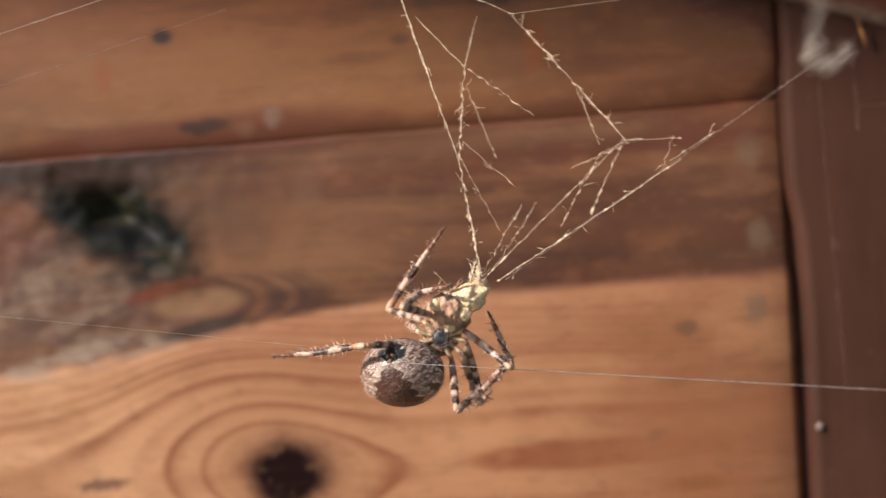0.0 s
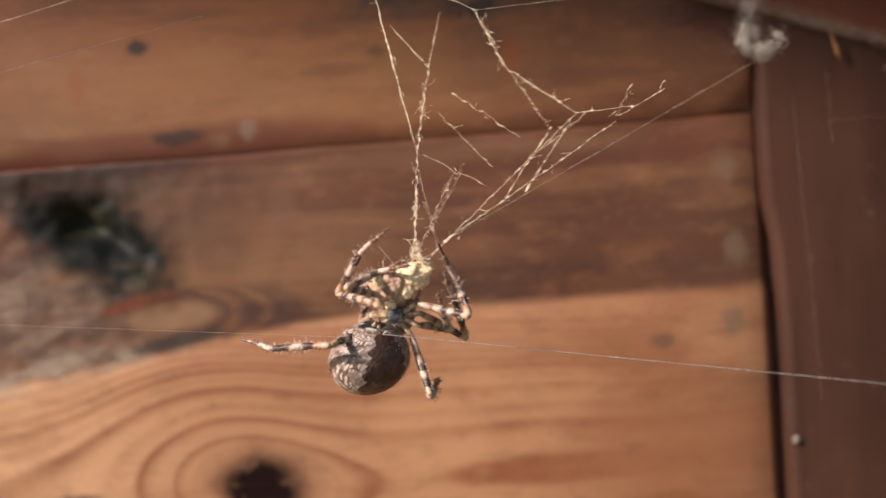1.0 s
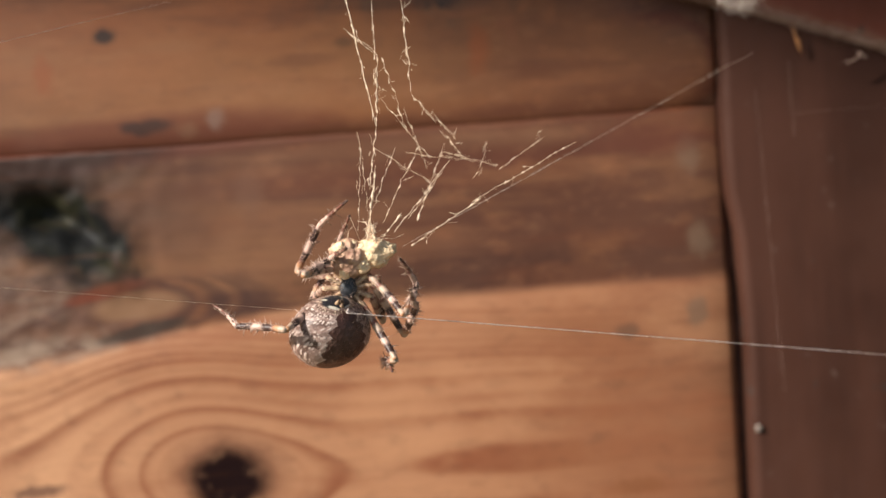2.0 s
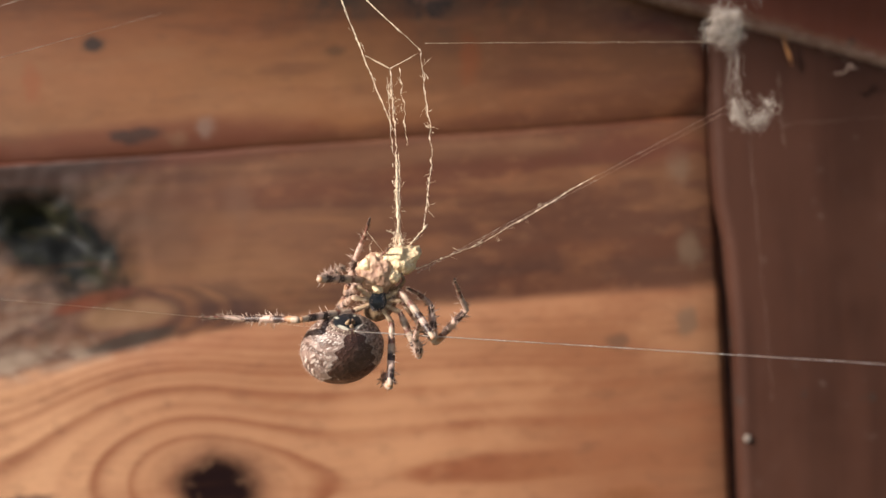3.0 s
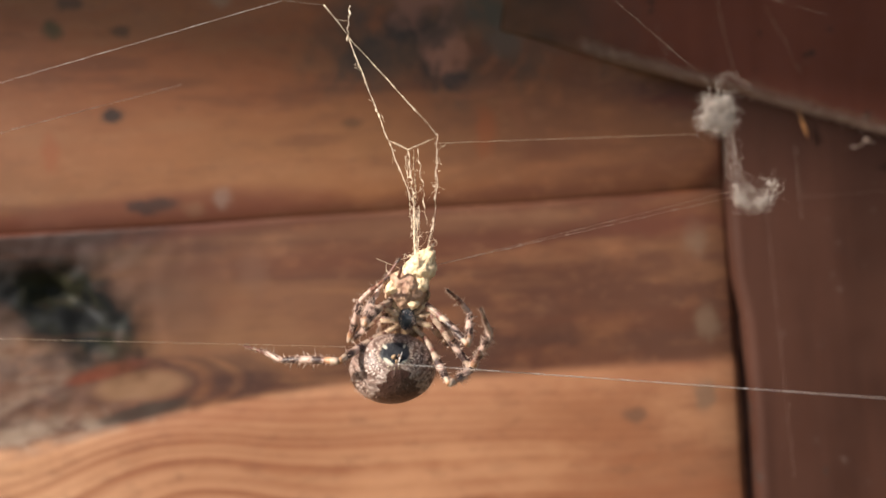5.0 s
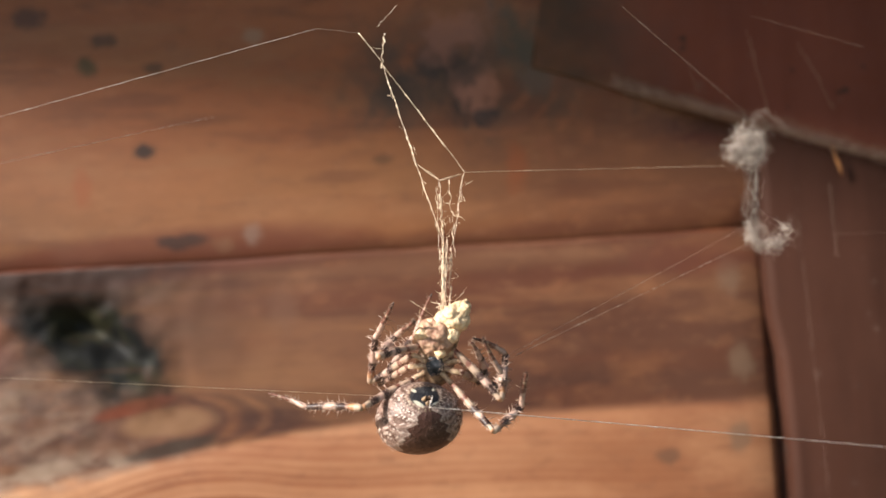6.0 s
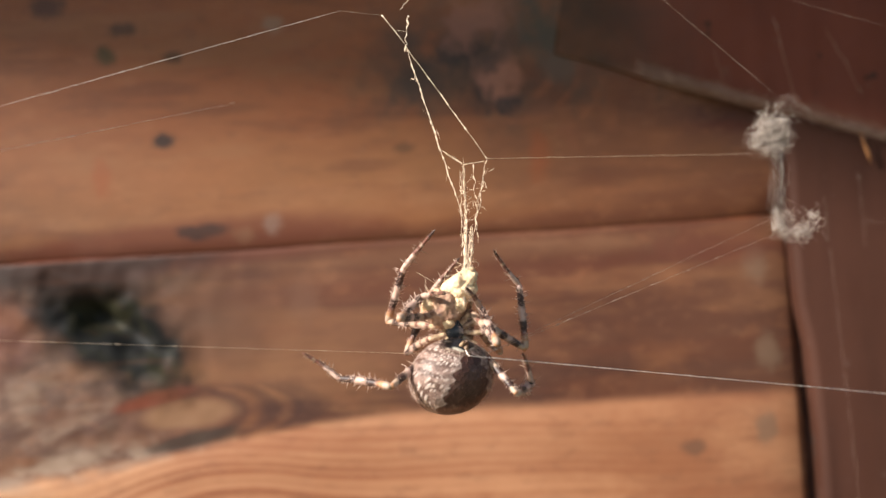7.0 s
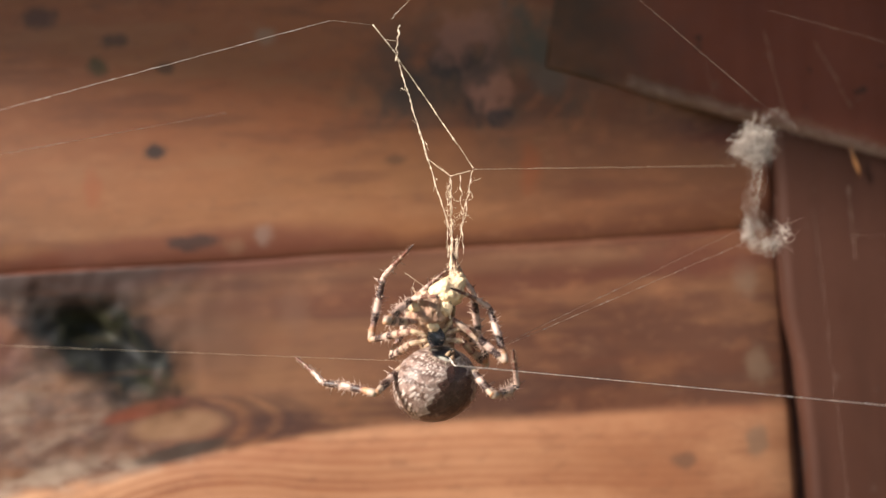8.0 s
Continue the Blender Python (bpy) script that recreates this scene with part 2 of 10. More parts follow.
    c = M.mix(lower * M.step(bands_wide, 0.54, 0.66) * 0.35, c, (0.24, 0.080, 0.036))
    grainy = M.noise(M.vec(x * 0.5, y, z), 240, 4, 0.65)
    c = M.mix((1.0 - pit) * M.step(grainy, 0.54, 0.68) * 0.20, c, (0.285, 0.112, 0.050))
    c = M.mix((1.0 - pit) * M.step(grainy, 0.46, 0.33) * 0.20, c, (0.10, 0.040, 0.022))
    figure = (1.0 - lower) * (1.0 - pit)
    c = M.mix(figure * spot(M, x, z, -0.049, 1.8395, 0.017, 0.0125, wob * 1.2 + n1 * 1.5, 0.6) * 0.5, c, (0.082, 0.033, 0.020))
    c = M.mix(figure * rim * 0.45, c, (0.080, 0.029, 0.019))
    c = M.mix(figure * hole_lines * 0.50, c, (0.046, 0.018, 0.014))
    c = M.mix(figure * almond * 0.7, c, (0.265, 0.138, 0.072))
    c = M.mix(figure * spot(M, x, z, -0.0655, 1.8222, 0.0080, 0.0015, wob * 0.8, 0.4, 0.2) * 0.85, c, (0.165, 0.036, 0.015))
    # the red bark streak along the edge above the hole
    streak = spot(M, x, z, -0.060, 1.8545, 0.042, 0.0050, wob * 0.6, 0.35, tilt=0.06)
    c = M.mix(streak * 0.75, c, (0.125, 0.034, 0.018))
    # the lip's shadow below that streak, painted in
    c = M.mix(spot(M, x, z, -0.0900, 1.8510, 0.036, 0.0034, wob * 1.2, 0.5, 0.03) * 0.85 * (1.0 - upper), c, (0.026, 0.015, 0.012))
    for cx, cz, rx, rz, col, k in (
            (-0.0540, 1.8572, 0.0050, 0.0016, (0.027, 0.015, 0.014), 0.8),
            (-0.0387, 1.8581, 0.0020, 0.0024, (0.246, 0.180, 0.149), 0.4),
            (-0.0450, 1.8560, 0.0022, 0.0016, (0.223, 0.130, 0.075), 0.3),
            (-0.0614, 1.8772, 0.0022, 0.0015, (0.017, 0.010, 0.009), 0.9),
            (-0.0730, 1.8968, 0.0022, 0.0020, (0.039, 0.035, 0.009), 0.8),
            (-0.0690, 1.9020, 0.0028, 0.0014, (0.033, 0.020, 0.014), 0.7),
            (-0.0585, 1.8955, 0.0024, 0.0012, (0.045, 0.025, 0.014), 0.7),
            (-0.0360, 1.9010, 0.0022, 0.0018, (0.252, 0.180, 0.131), 0.5),
            (-0.0850, 1.9080, 0.0040, 0.0022, (0.027, 0.015, 0.014), 0.7),
            (-0.0095, 1.8725, 0.0022, 0.0012, (0.067, 0.030, 0.014), 0.6),
            (-0.0750, 1.8700, 0.0020, 0.0040, (0.213, 0.050, 0.014), 0.5),
            (0.0195, 1.8690, 0.0022, 0.0050, (0.201, 0.050, 0.014), 0.6),
            (0.0480, 1.8050, 0.0026, 0.0016, (0.112, 0.055, 0.033), 0.7),
            (0.0640, 1.8080, 0.0022, 0.0030, (0.134, 0.085, 0.056), 0.6),
            (0.0490, 1.7700, 0.0060, 0.0018, (0.190, 0.065, 0.023), 0.6),
            (0.0640, 1.8430, 0.0026, 0.0040, (0.151, 0.092, 0.061), 0.6),
            (0.0655, 1.8240, 0.0026, 0.0036, (0.151, 0.091, 0.058), 0.7),
            (-0.0850, 1.7790, 0.0060, 0.0013, (0.112, 0.050, 0.033), 0.8),
            (0.0560, 1.8475, 0.0150, 0.0040, (0.110, 0.030, 0.016), 0.6),
            (-0.0330, 1.8415, 0.0030, 0.0050, (0.157, 0.075, 0.047), 0.4)):
        c = M.mix(spot(M, x, z, cx, cz, rx, rz, speck * 1.5, 0.5) * k, c, col)
    # grey smudged knot high on the upper board
    tw = M.noise(M.vec(x, y, z * 0.7), 190, 5, 0.65) - 0.5
    smudge = spot(M, x, z, 0.010, 1.8905, 0.025, 0.0120, wob * 1.8 + tw * 1.2, 0.6)
    c = M.mix(smudge * M.step(M.noise(p, 90, 4), 0.30, 0.62) * 0.88, c, (0.075, 0.043, 0.026))
    rk = M.math("SQRT", (x - 0.017) * (x - 0.017) * 0.7 + (z - 1.8865) * (z - 1.8865)) + tw * 0.0035
    swirl = M.step(M.math("SINE", rk * (2 * math.pi / 0.0046) + 1.0), 0.1, 0.9) * spot(M, x, z, 0.026, 1.8800, 0.012, 0.0075, wob * 2.0 + tw * 2.0, 0.5) * M.step(M.noise(p, 160, 2), 0.42, 0.58)
    c = M.mix(swirl * 0.65, c, (0.250, 0.086, 0.034))
    for cx, cz, rx, rz, col, k in (
            (0.0053, 1.8941, 0.0065, 0.0045, (0.024, 0.017, 0.014), 0.8),
            (0.0085, 1.8835, 0.0045, 0.0028, (0.030, 0.021, 0.017), 0.8),
            (0.0118, 1.8872, 0.0036, 0.0040, (0.330, 0.140, 0.090), 0.8),
            (0.0155, 1.8858, 0.0030, 0.0022, (0.270, 0.110, 0.065), 0.75),
            (0.0105, 1.8905, 0.0028, 0.0016, (0.030, 0.022, 0.017), 0.7),
            (0.0085, 1.9000, 0.0070, 0.0045, (0.270, 0.115, 0.075), 0.75),
            (0.0138, 1.8802, 0.0028, 0.0013, (0.024, 0.017, 0.015), 0.85),
            (0.0214, 1.8975, 0.0034, 0.0080, (0.062, 0.053, 0.036), 0.75),
            (0.0262, 1.8890, 0.0040, 0.0026, (0.120, 0.072, 0.050), 0.6),
            (0.0200, 1.8790, 0.0035, 0.0022, (0.160, 0.060, 0.030), 0.7),
            (0.0335, 1.8790, 0.0022, 0.0050, (0.200, 0.072, 0.030), 0.6),
            (0.0255, 1.8740, 0.0022, 0.0042, (0.180, 0.062, 0.028), 0.6),
            (0.0300, 1.8805, 0.0040, 0.0026, (0.075, 0.046, 0.030), 0.5),
            (-0.0050, 1.8870, 0.0060, 0.0040, (0.050, 0.034, 0.026), 0.6)):
        c = M.mix(spot(M, x, z, cx, cz, rx, rz, wob * 2.4 + tw * 5.0, 0.75, 0.3) * k, c, col)
    # the round dark knot
    kd = spot(M, x, z, kx, kz, 0.0090, 0.0074, wob * 0.6, 0.34)
    kc = M.mix(M.step(M.noise(p, 260, 3), 0.55, 0.7), (0.013, 0.006, 0.006), (0.089, 0.045, 0.028))
    c = M.mix(spot(M, x, z, kx, kz + 0.001, 0.0120, 0.0096, wob * 0.6, 0.4) * 0.6, c, (0.165, 0.062, 0.033))
    c = M.mix(kd, c, kc)
    # grey bark remains along the crest, towards the hole
    bark = spot(M, x, z, -0.0900, 1.8075, 0.032, 0.0030, wob * 1.6, 0.5, tilt=0.16)
    c = M.mix(bark * M.step(M.noise(M.vec(x * 0.5 + z * 0.4, y, z - x * 0.3), 210, 4), 0.38, 0.66) * 0.62, c, (0.350, 0.250, 0.185))
    dark = spot(M, x, z, -0.058, 1.8130, 0.010, 0.0015, wob * 1.6, 0.4, tilt=0.17)
    c = M.mix(dark * 0.8, c, (0.027, 0.018, 0.014))
    c = M.mix(M.step(fibre, 0.05, 0.3) * 0.22, c, (0.112, 0.040, 0.016))
    M.link(M.bsdf.inputs["Specular IOR Level"], 0.35 - M.math("MAXIMUM", pit * 0.6, kd) * 0.33)
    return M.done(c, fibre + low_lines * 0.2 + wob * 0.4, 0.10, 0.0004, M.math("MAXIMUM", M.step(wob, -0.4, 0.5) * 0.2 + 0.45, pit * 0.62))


def paint_material(name, a, b, scale=1.0):
    """Old red-brown wood paint with dust and faint runs along the grain."""
    M = Mat(name, 0.6, 0.0, 0.15)
    p = M.coords()
    x, y, z = M.xyz(p)
    n = M.noise(M.vec(x, y, z * 0.12), 90 * scale, 4)
    blot = M.noise(p, 30, 3)
    dirt = M.noise(p, 220, 4)
    c = M.mix(M.step(n, 0.35, 0.68), a, b)
    c = M.mix(M.step(blot, 0.45, 0.7) * 0.4, c, (b[0] * 1.25, b[1] * 1.3, b[2] * 1.3))
    c = M.mix(M.step(dirt, 0.64, 0.74) * 0.35, c, (0.15, 0.10, 0.08))
    c = M.mix(M.step(M.noise(p, 150, 2), 0.68, 0.72) * 0.7, c, (0.04, 0.025, 0.02))
    c = M.mix(M.step(x + blot * 0.03 + dirt * 0.01, 0.088, 0.050) * 0.92, c, M.mix(M.step(M.noise(p, 70, 4), 0.38, 0.62), (0.108, 0.052, 0.030), (0.056, 0.038, 0.027)))
    if name == "red_brown_paint_lifted":
        # dust lying along the lower edge
        h = z - 1.8902 + (x - 0.0258) * 0.351 + blot * 0.004 + dirt * 0.003
        c = M.mix(M.step(h, 0.0075, 0.0035) * M.step(x, 0.034, 0.05) * 0.55, c, (0.25, 0.165, 0.13))
    return M.done(c, n + dirt * 0.3, 0.2, 0.0005, M.step(dirt, 0.3, 0.7) * 0.25 + 0.5)


WOOD = wood_material()
# one paint in two tones; the roof copy is lightened against the eaves' shade
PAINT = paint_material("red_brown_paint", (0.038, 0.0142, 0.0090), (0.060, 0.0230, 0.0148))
PAINT_LIFTED = paint_material("red_brown_paint_lifted", (0.120, 0.0352, 0.0212), (0.156, 0.0475, 0.0295))


def plain(name, a, b, scale, rough=0.6, bump=0.3, dist=0.0002, spec=0.4):
    M = Mat(name, rough, 0.0, spec)
    p = M.coords()
    n = M.noise(p, scale, 4)
    return M.done(M.mix(M.step(n, 0.3, 0.7), a, b), n, bump, dist)


SILK = plain("silk", (0.95, 0.76, 0.56), (0.78, 0.58, 0.41), 2500, 0.4)
TAUT_SILK = plain("taut_silk", (0.95, 0.82, 0.74), (0.86, 0.70, 0.62), 900, 0.25, 0.1)
SILK.node_tree.nodes["Principled BSDF"].inputs["Subsurface Weight"].default_value = 0.0
FINE_SILK = plain("fine_silk", (0.50, 0.38, 0.31), (0.32, 0.23, 0.18), 1500, 0.35)


def wrap_material():
    """Cream-yellow silk, matted, with the brown prey showing through."""
    M = Mat("silk_wrapping", 0.65, 0.0, 0.25)
    p = M.coords()
    n, fine = M.noise(p, 480, 4, 0.65), M.noise(p, 2600, 3)
    c = M.mix(M.step(fine, 0.35, 0.65), (0.97, 0.74, 0.47), (0.88, 0.59, 0.35))
    c = M.mix(M.step(n, 0.54, 0.68) * 0.55, c, (0.48, 0.28, 0.17))
    return M.done(c, n + fine, 0.9, 0.0004)


WRAP = wrap_material()

FLUFF = plain("dusty_silk", (0.60, 0.51, 0.45), (0.36, 0.29, 0.25), 700, 0.8)
DUST = plain("dust", (0.46, 0.34, 0.28), (0.30, 0.20, 0.16), 500, 0.9)
CAVITY = plain("mossy_bark", (0.009, 0.009, 0.008), (0.022, 0.020, 0.012), 260, 0.9, 0.8, 0.001, 0.15)
# dark tone for the wood in the gaps, their shade included
SHADOW_GAP = plain("gap_shade_wood", (0.06, 0.025, 0.017), (0.11, 0.045, 0.03), 200, 0.9)
EARTH = plain("dry_grass", (0.08, 0.09, 0.04), (0.15, 0.12, 0.075), 6, 0.9)
METAL = plain("zinc", (0.26, 0.21, 0.18), (0.16, 0.12, 0.10), 600, 0.6)
STRAW = plain("straw", (0.46, 0.20, 0.075), (0.24, 0.10, 0.040), 800, 0.6)


# ---- mesh helpers ----
def link_mesh(name, verts, faces, material, parent=None, label="", smooth=True):
    me = bpy.data.meshes.new(name)
    me.from_pydata([tuple(v) for v in verts], [], faces)
    me.update()
    bm = bmesh.new()
    bm.from_mesh(me)
    bmesh.ops.recalc_face_normals(bm, faces=bm.faces[:])
    bm.to_mesh(me)
    bm.free()
    if smooth:
        me.polygons.foreach_set("use_smooth", [True] * len(me.polygons))
    for m in material if isinstance(material, (list, tuple)) else [material]:
        me.materials.append(m)
    ob = new(name, me)
    ob.parent = parent
    if label:
        ob["label"] = label
    return ob


class Geo:
    """Collects vertices and faces of one part."""

    def __init__(self):
        self.v, self.f, self.cuts = [], [], []

    def second(self):
        """Faces made from here on take the next material."""
        self.cuts.append(len(self.f))

    def tube(self, pts, radii, sides=6):
        """A tube through pts with a radius at each, closed at both ends."""
        pts = [Vector(p) for p in pts]
        base = len(self.v)
        side = None
        for i, p in enumerate(pts):
            a, b = pts[max(i - 1, 0)], pts[min(i + 1, len(pts) - 1)]
            d = (b - a).normalized()
            if side is None:
                side = d.orthogonal().normalized()
            side = (side - d * side.dot(d)).normalized()
            up = d.cross(side)
            for k in range(sides):
                an = 2 * math.pi * k / sides
                self.v.append(p + (side * math.cos(an) + up * math.sin(an)) * radii[i])
        for i in range(len(pts) - 1):
            for k in range(sides):
                a = base + i * sides + k
                b = base + i * sides + (k + 1) % sides
                self.f.append((a, b, b + sides, a + sides))
        self.f.append(tuple(base + k for k in range(sides)))
        e = base + (len(pts) - 1) * sides
        self.f.append(tuple(e + k for k in reversed(range(sides))))

    def blob(self, centre, size, rot=None, lumps=0.0, freq=1.0, seed=0.0, rings=10, seg=16, shape=None):
        """A rounded body; shape(n) gives a factor for the direction n."""
        centre = Vector(centre)
        rot = rot or Matrix.Identity(3)
        rows = []
        for i in range(rings + 1):
            th = math.pi * i / rings
            row = []
            for k in range(1 if i in (0, rings) else seg):
                ph = 2 * math.pi * k / seg
                n = Vector((math.sin(th) * math.cos(ph), math.sin(th) * math.sin(ph), math.cos(th)))
                s = 1.0 + lumps * noise.noise(n * freq + Vector((seed, seed * 1.7, -seed)))
                if shape:
                    s *= shape(n)
                q = Vector((n.x * size[0], n.y * size[1], n.z * size[2])) * s
                row.append(len(self.v))
                self.v.append(centre + rot @ q)
            rows.append(row)
        for i in range(rings):
            a, b = rows[i], rows[i + 1]
            for k in range(seg):
                k2 = (k + 1) % seg
                if len(a) == 1:
                    self.f.append((a[0], b[k], b[k2]))
                elif len(b) == 1:
                    self.f.append((a[k], b[0], a[k2]))
                else:
                    self.f.append((a[k], b[k], b[k2], a[k2]))

    def cone(self, a, b, r):
        """A thin three-sided bristle from a to b."""
        a, b = Vector(a), Vector(b)
        d = (b - a).normalized()
        s = d.orthogonal().normalized()
        u = d.cross(s)
        i = len(self.v)
        for k in range(3):
            an = 2 * math.pi * k / 3
            self.v.append(a + (s * math.cos(an) + u * math.sin(an)) * r)
        self.v.append(b)
        self.f += [(i, i + 1, i + 3), (i + 1, i + 2, i + 3), (i + 2, i, i + 3), (i + 2, i + 1, i)]

    def put(self, name, material, parent=None, label="", smooth=True):
        ob = link_mesh(name, self.v, self.f, material, parent, label, smooth)
        for cut in self.cuts:
            for poly in ob.data.polygons[cut:]:
                poly.material_index += 1
        return ob


def holder(name, m=None):
    ob = new(name)
    ob.empty_display_size = 0.01
    if m is not None:
        ob.matrix_world = m
    return ob


def prism(name, outline, x0, x1, steps, material, parent=None, label="", bend=None, smooth=True, xs=None):
    """A board: the outline (y, z) carried along x, ends closed."""
    g = Geo()
    n = len(outline)
    xs = xs or [x0 + (x1 - x0) * i / steps for i in range(steps + 1)]
    steps = len(xs) - 1
    for x in xs:
        for y, z in outline:
            q = Vector((x, y, z))
            g.v.append(bend(q) if bend else q)
    for i in range(steps):
        for k in range(n):
            a, b = i * n + k, i * n + (k + 1) % n
            g.f.append((a, b, b + n, a + n))
    g.f.append(tuple(reversed(range(n))))
    g.f.append(tuple(steps * n + k for k in range(n)))
    return g.put(name, material, parent, label, smooth)


# ---- the setting ----
def build_ground():
    # unseen sheet, added to close the place below and bounce light upwards
    s = 400.0
    ob = link_mesh("ground", [(-s, -s, 0), (s, -s, 0), (s, s, 0), (-s, s, 0)], [(0, 1, 2, 3)], EARTH, None, "", False)
    tagged(ob, "unseen ground sheet added round the shed, dry-grass coloured", "ground", kind="structure")


def board_outline(z0, y0, fine=False, ends=False):
    """Shiplap profile from its lower lip up: flat face, crest, cove flattened almost flush, tongue."""
    pts = [(y0 + 0.017, z0), (y0 + 0.0013, z0), (y0 + 0.0009, z0 + 0.0004), (y0 + 0.0005, z0 + 0.0018), (y0 + 0.0002, z0 + 0.0036), (y0, z0 + 0.0062)]
    pts += [(y0, z0 + 0.0015 * i) for i in range(5, 20)] if ends else []
    pts += [(y0, z0 + 0.03), (y0, z0 + 0.06), (y0, z0 + 0.074), (y0, z0 + 0.0815), (y0 + 0.0005, z0 + 0.0835)]
    n = 40 if fine else 8
    for i in range(1, n + 1):
        a = i / n
        pts.append((y0 + 0.0005 + 0.0003 * math.sin(a * math.pi / 2) ** 0.8, z0 + 0.0835 + 0.0365 * a))
    pts += [(y0 + 0.0012, z0 + 0.1206), (y0 + 0.017, z0 + 0.1206)]
    return pts


def build_wall():
    wall = holder("wall")
    tagged(wall, "oiled pine shiplap shed wall with dark knots", "wall", kind="structure")
    prism("sheathing", [(FACE_Y + 0.0172, 0.05), (FACE_Y + 0.03, 0.05), (FACE_Y + 0.03, 2.15), (FACE_Y + 0.0172, 2.15)],
          -1.2, 0.16, 1, SHADOW_GAP, wall, "", None, False)
    # two strips added to make the gap shallow, so its shade is less black
    prism("gap_strip", [(FACE_Y + 0.0035, 0.05), (FACE_Y + 0.0171, 0.05), (FACE_Y + 0.0171, 2.15), (FACE_Y + 0.0035, 2.15)],
          0.0721, 0.0760, 1, SHADOW_GAP, wall, "", None, False)
    prism("filler_strip", [(FACE_Y + 0.0012, EDGE_Z - 0.002), (FACE_Y + 0.0034, EDGE_Z - 0.002), (FACE_Y + 0.0034, 2.15), (FACE_Y + 0.0012, 2.15)],
          0.0716, 0.0760, 1, PAINT, wall, "", None, False)
    rng = random.Random(4)
    for k in range(-14, 2):
        z0 = EDGE_Z + 0.12 * k
        end = 0.0718 if k == -1 else 0.0714 if k == 0 else 0.069 + rng.uniform(-0.001, 0.001)

        def bend(q, z0=z0, end=end, k=k):
            wav = 0.0004 * noise.noise(Vector((q.x * 30, k * 3.1, q.z * 20)))
            q = Vector((q.x, q.y + wav, q.z + 0.0003 * noise.noise(Vector((q.x * 60, k, 0)))))
            # the end of each board is rounded off towards its lip
            h = q.z - z0
            t = max(0.0, (q.x - (end - 0.012)) / 0.012)
            if k == 0 and h < 0.05:
                cap = math.hypot(max(0.0, q.x - 0.0600) / 0.0112, (q.z - 1.8628) / 0.0105) * min(1.0, max(0.0, (q.x - 0.040) / 0.020))
                if q.y < FACE_Y + 0.01:
                    q.y += 0.0006 * min(1.0, cap) ** 4 + 0.0009 * min(1.0, max(0.0, (cap - 0.95) / 0.35))
            else:
                q.y += 0.0012 * t ** 3
            if k == -1 and q.x < 0.0 and h > 0.06:
                # the crest is worn low beside the bark pocket, and the pocket is hollow
                q.z -= 0.0090 * min(1.0, max(0.0, (-0.012 - q.x) / 0.085)) * math.exp(-((h - 0.0835) / 0.010) ** 2)
                c, s = math.cos(-0.60), math.sin(-0.60)
                dx, dz = q.x + 0.0755, q.z - 1.8390
                u, v = (dx * c + dz * s) / 0.0170, (dz * c - dx * s) / 0.0070
                d = math.sqrt(u * u + v * v) + 0.28 * noise.noise(Vector((q.x * 140, 3, q.z * 140)))
                if q.y < FACE_Y + 0.012:
                    if d < 1.0:
                        q.y += 0.0050 * min(1.0, (1.0 - d) * 1.2) ** 1.5 + 0.0005 * noise.noise(Vector((q.x * 300, 1, q.z * 420)))
                    rough = math.exp(-((q.x + 0.085) / 0.03) ** 2) if h > 0.086 else 0.0
                    q.y += 0.0003 * rough * noise.noise(Vector((q.x * 260, 8, q.z * 330)))
            return q
        xs = None
        if k == -1:
            xs = [-1.2 + 0.1 * i for i in range(11)] + [-0.12 + 0.0008 * i for i in range(1, 150)] + [0.0 + 0.006 * i for i in range(0, 11)]
            xs = sorted(x for x in xs if x < end - 0.008) + [end - 0.007, end - 0.005, end - 0.003, end - 0.0015, end]
        elif k == 0:
            xs = [-1.2 + 0.05 * i for i in range(22)] + [-0.12 + 0.008 * i for i in range(22)] + [0.0575 + 0.0008 * i for i in range(17)] + [end]
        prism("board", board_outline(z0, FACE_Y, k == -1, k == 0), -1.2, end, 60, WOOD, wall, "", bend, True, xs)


def build_bark():
    """Loose bark flakes standing in the pocket and along its rim."""
    rng = random.Random(9)
    ax = Matrix.Rotation(0.60, 3, "Y")
    for k in range(9):
        a = rng.uniform(0, 6.283)
        q = rng.uniform(0.75, 1.0)
        c = ax @ Vector((0.0180 * q * math.cos(a), 0, 0.0074 * q * math.sin(a)))
        p = Vector((-0.0755, 0.1800 + 0.004 * (1 - q), 1.8388)) + c
        if p.z > 1.8500:
            continue
        g = Geo()
        s = rng.uniform(0.0007, 0.0017)
        g.blob(p, (s * 2.0, s * 0.6, s), Matrix.Rotation(rng.uniform(0, 3), 3, "Y"), 0.7, 2.0, k, 6, 8)
        tagged(g.put("bark_flake", CAVITY), "loose dark bark flake in the wall's knot", "bark", group="bark flakes in the knot")


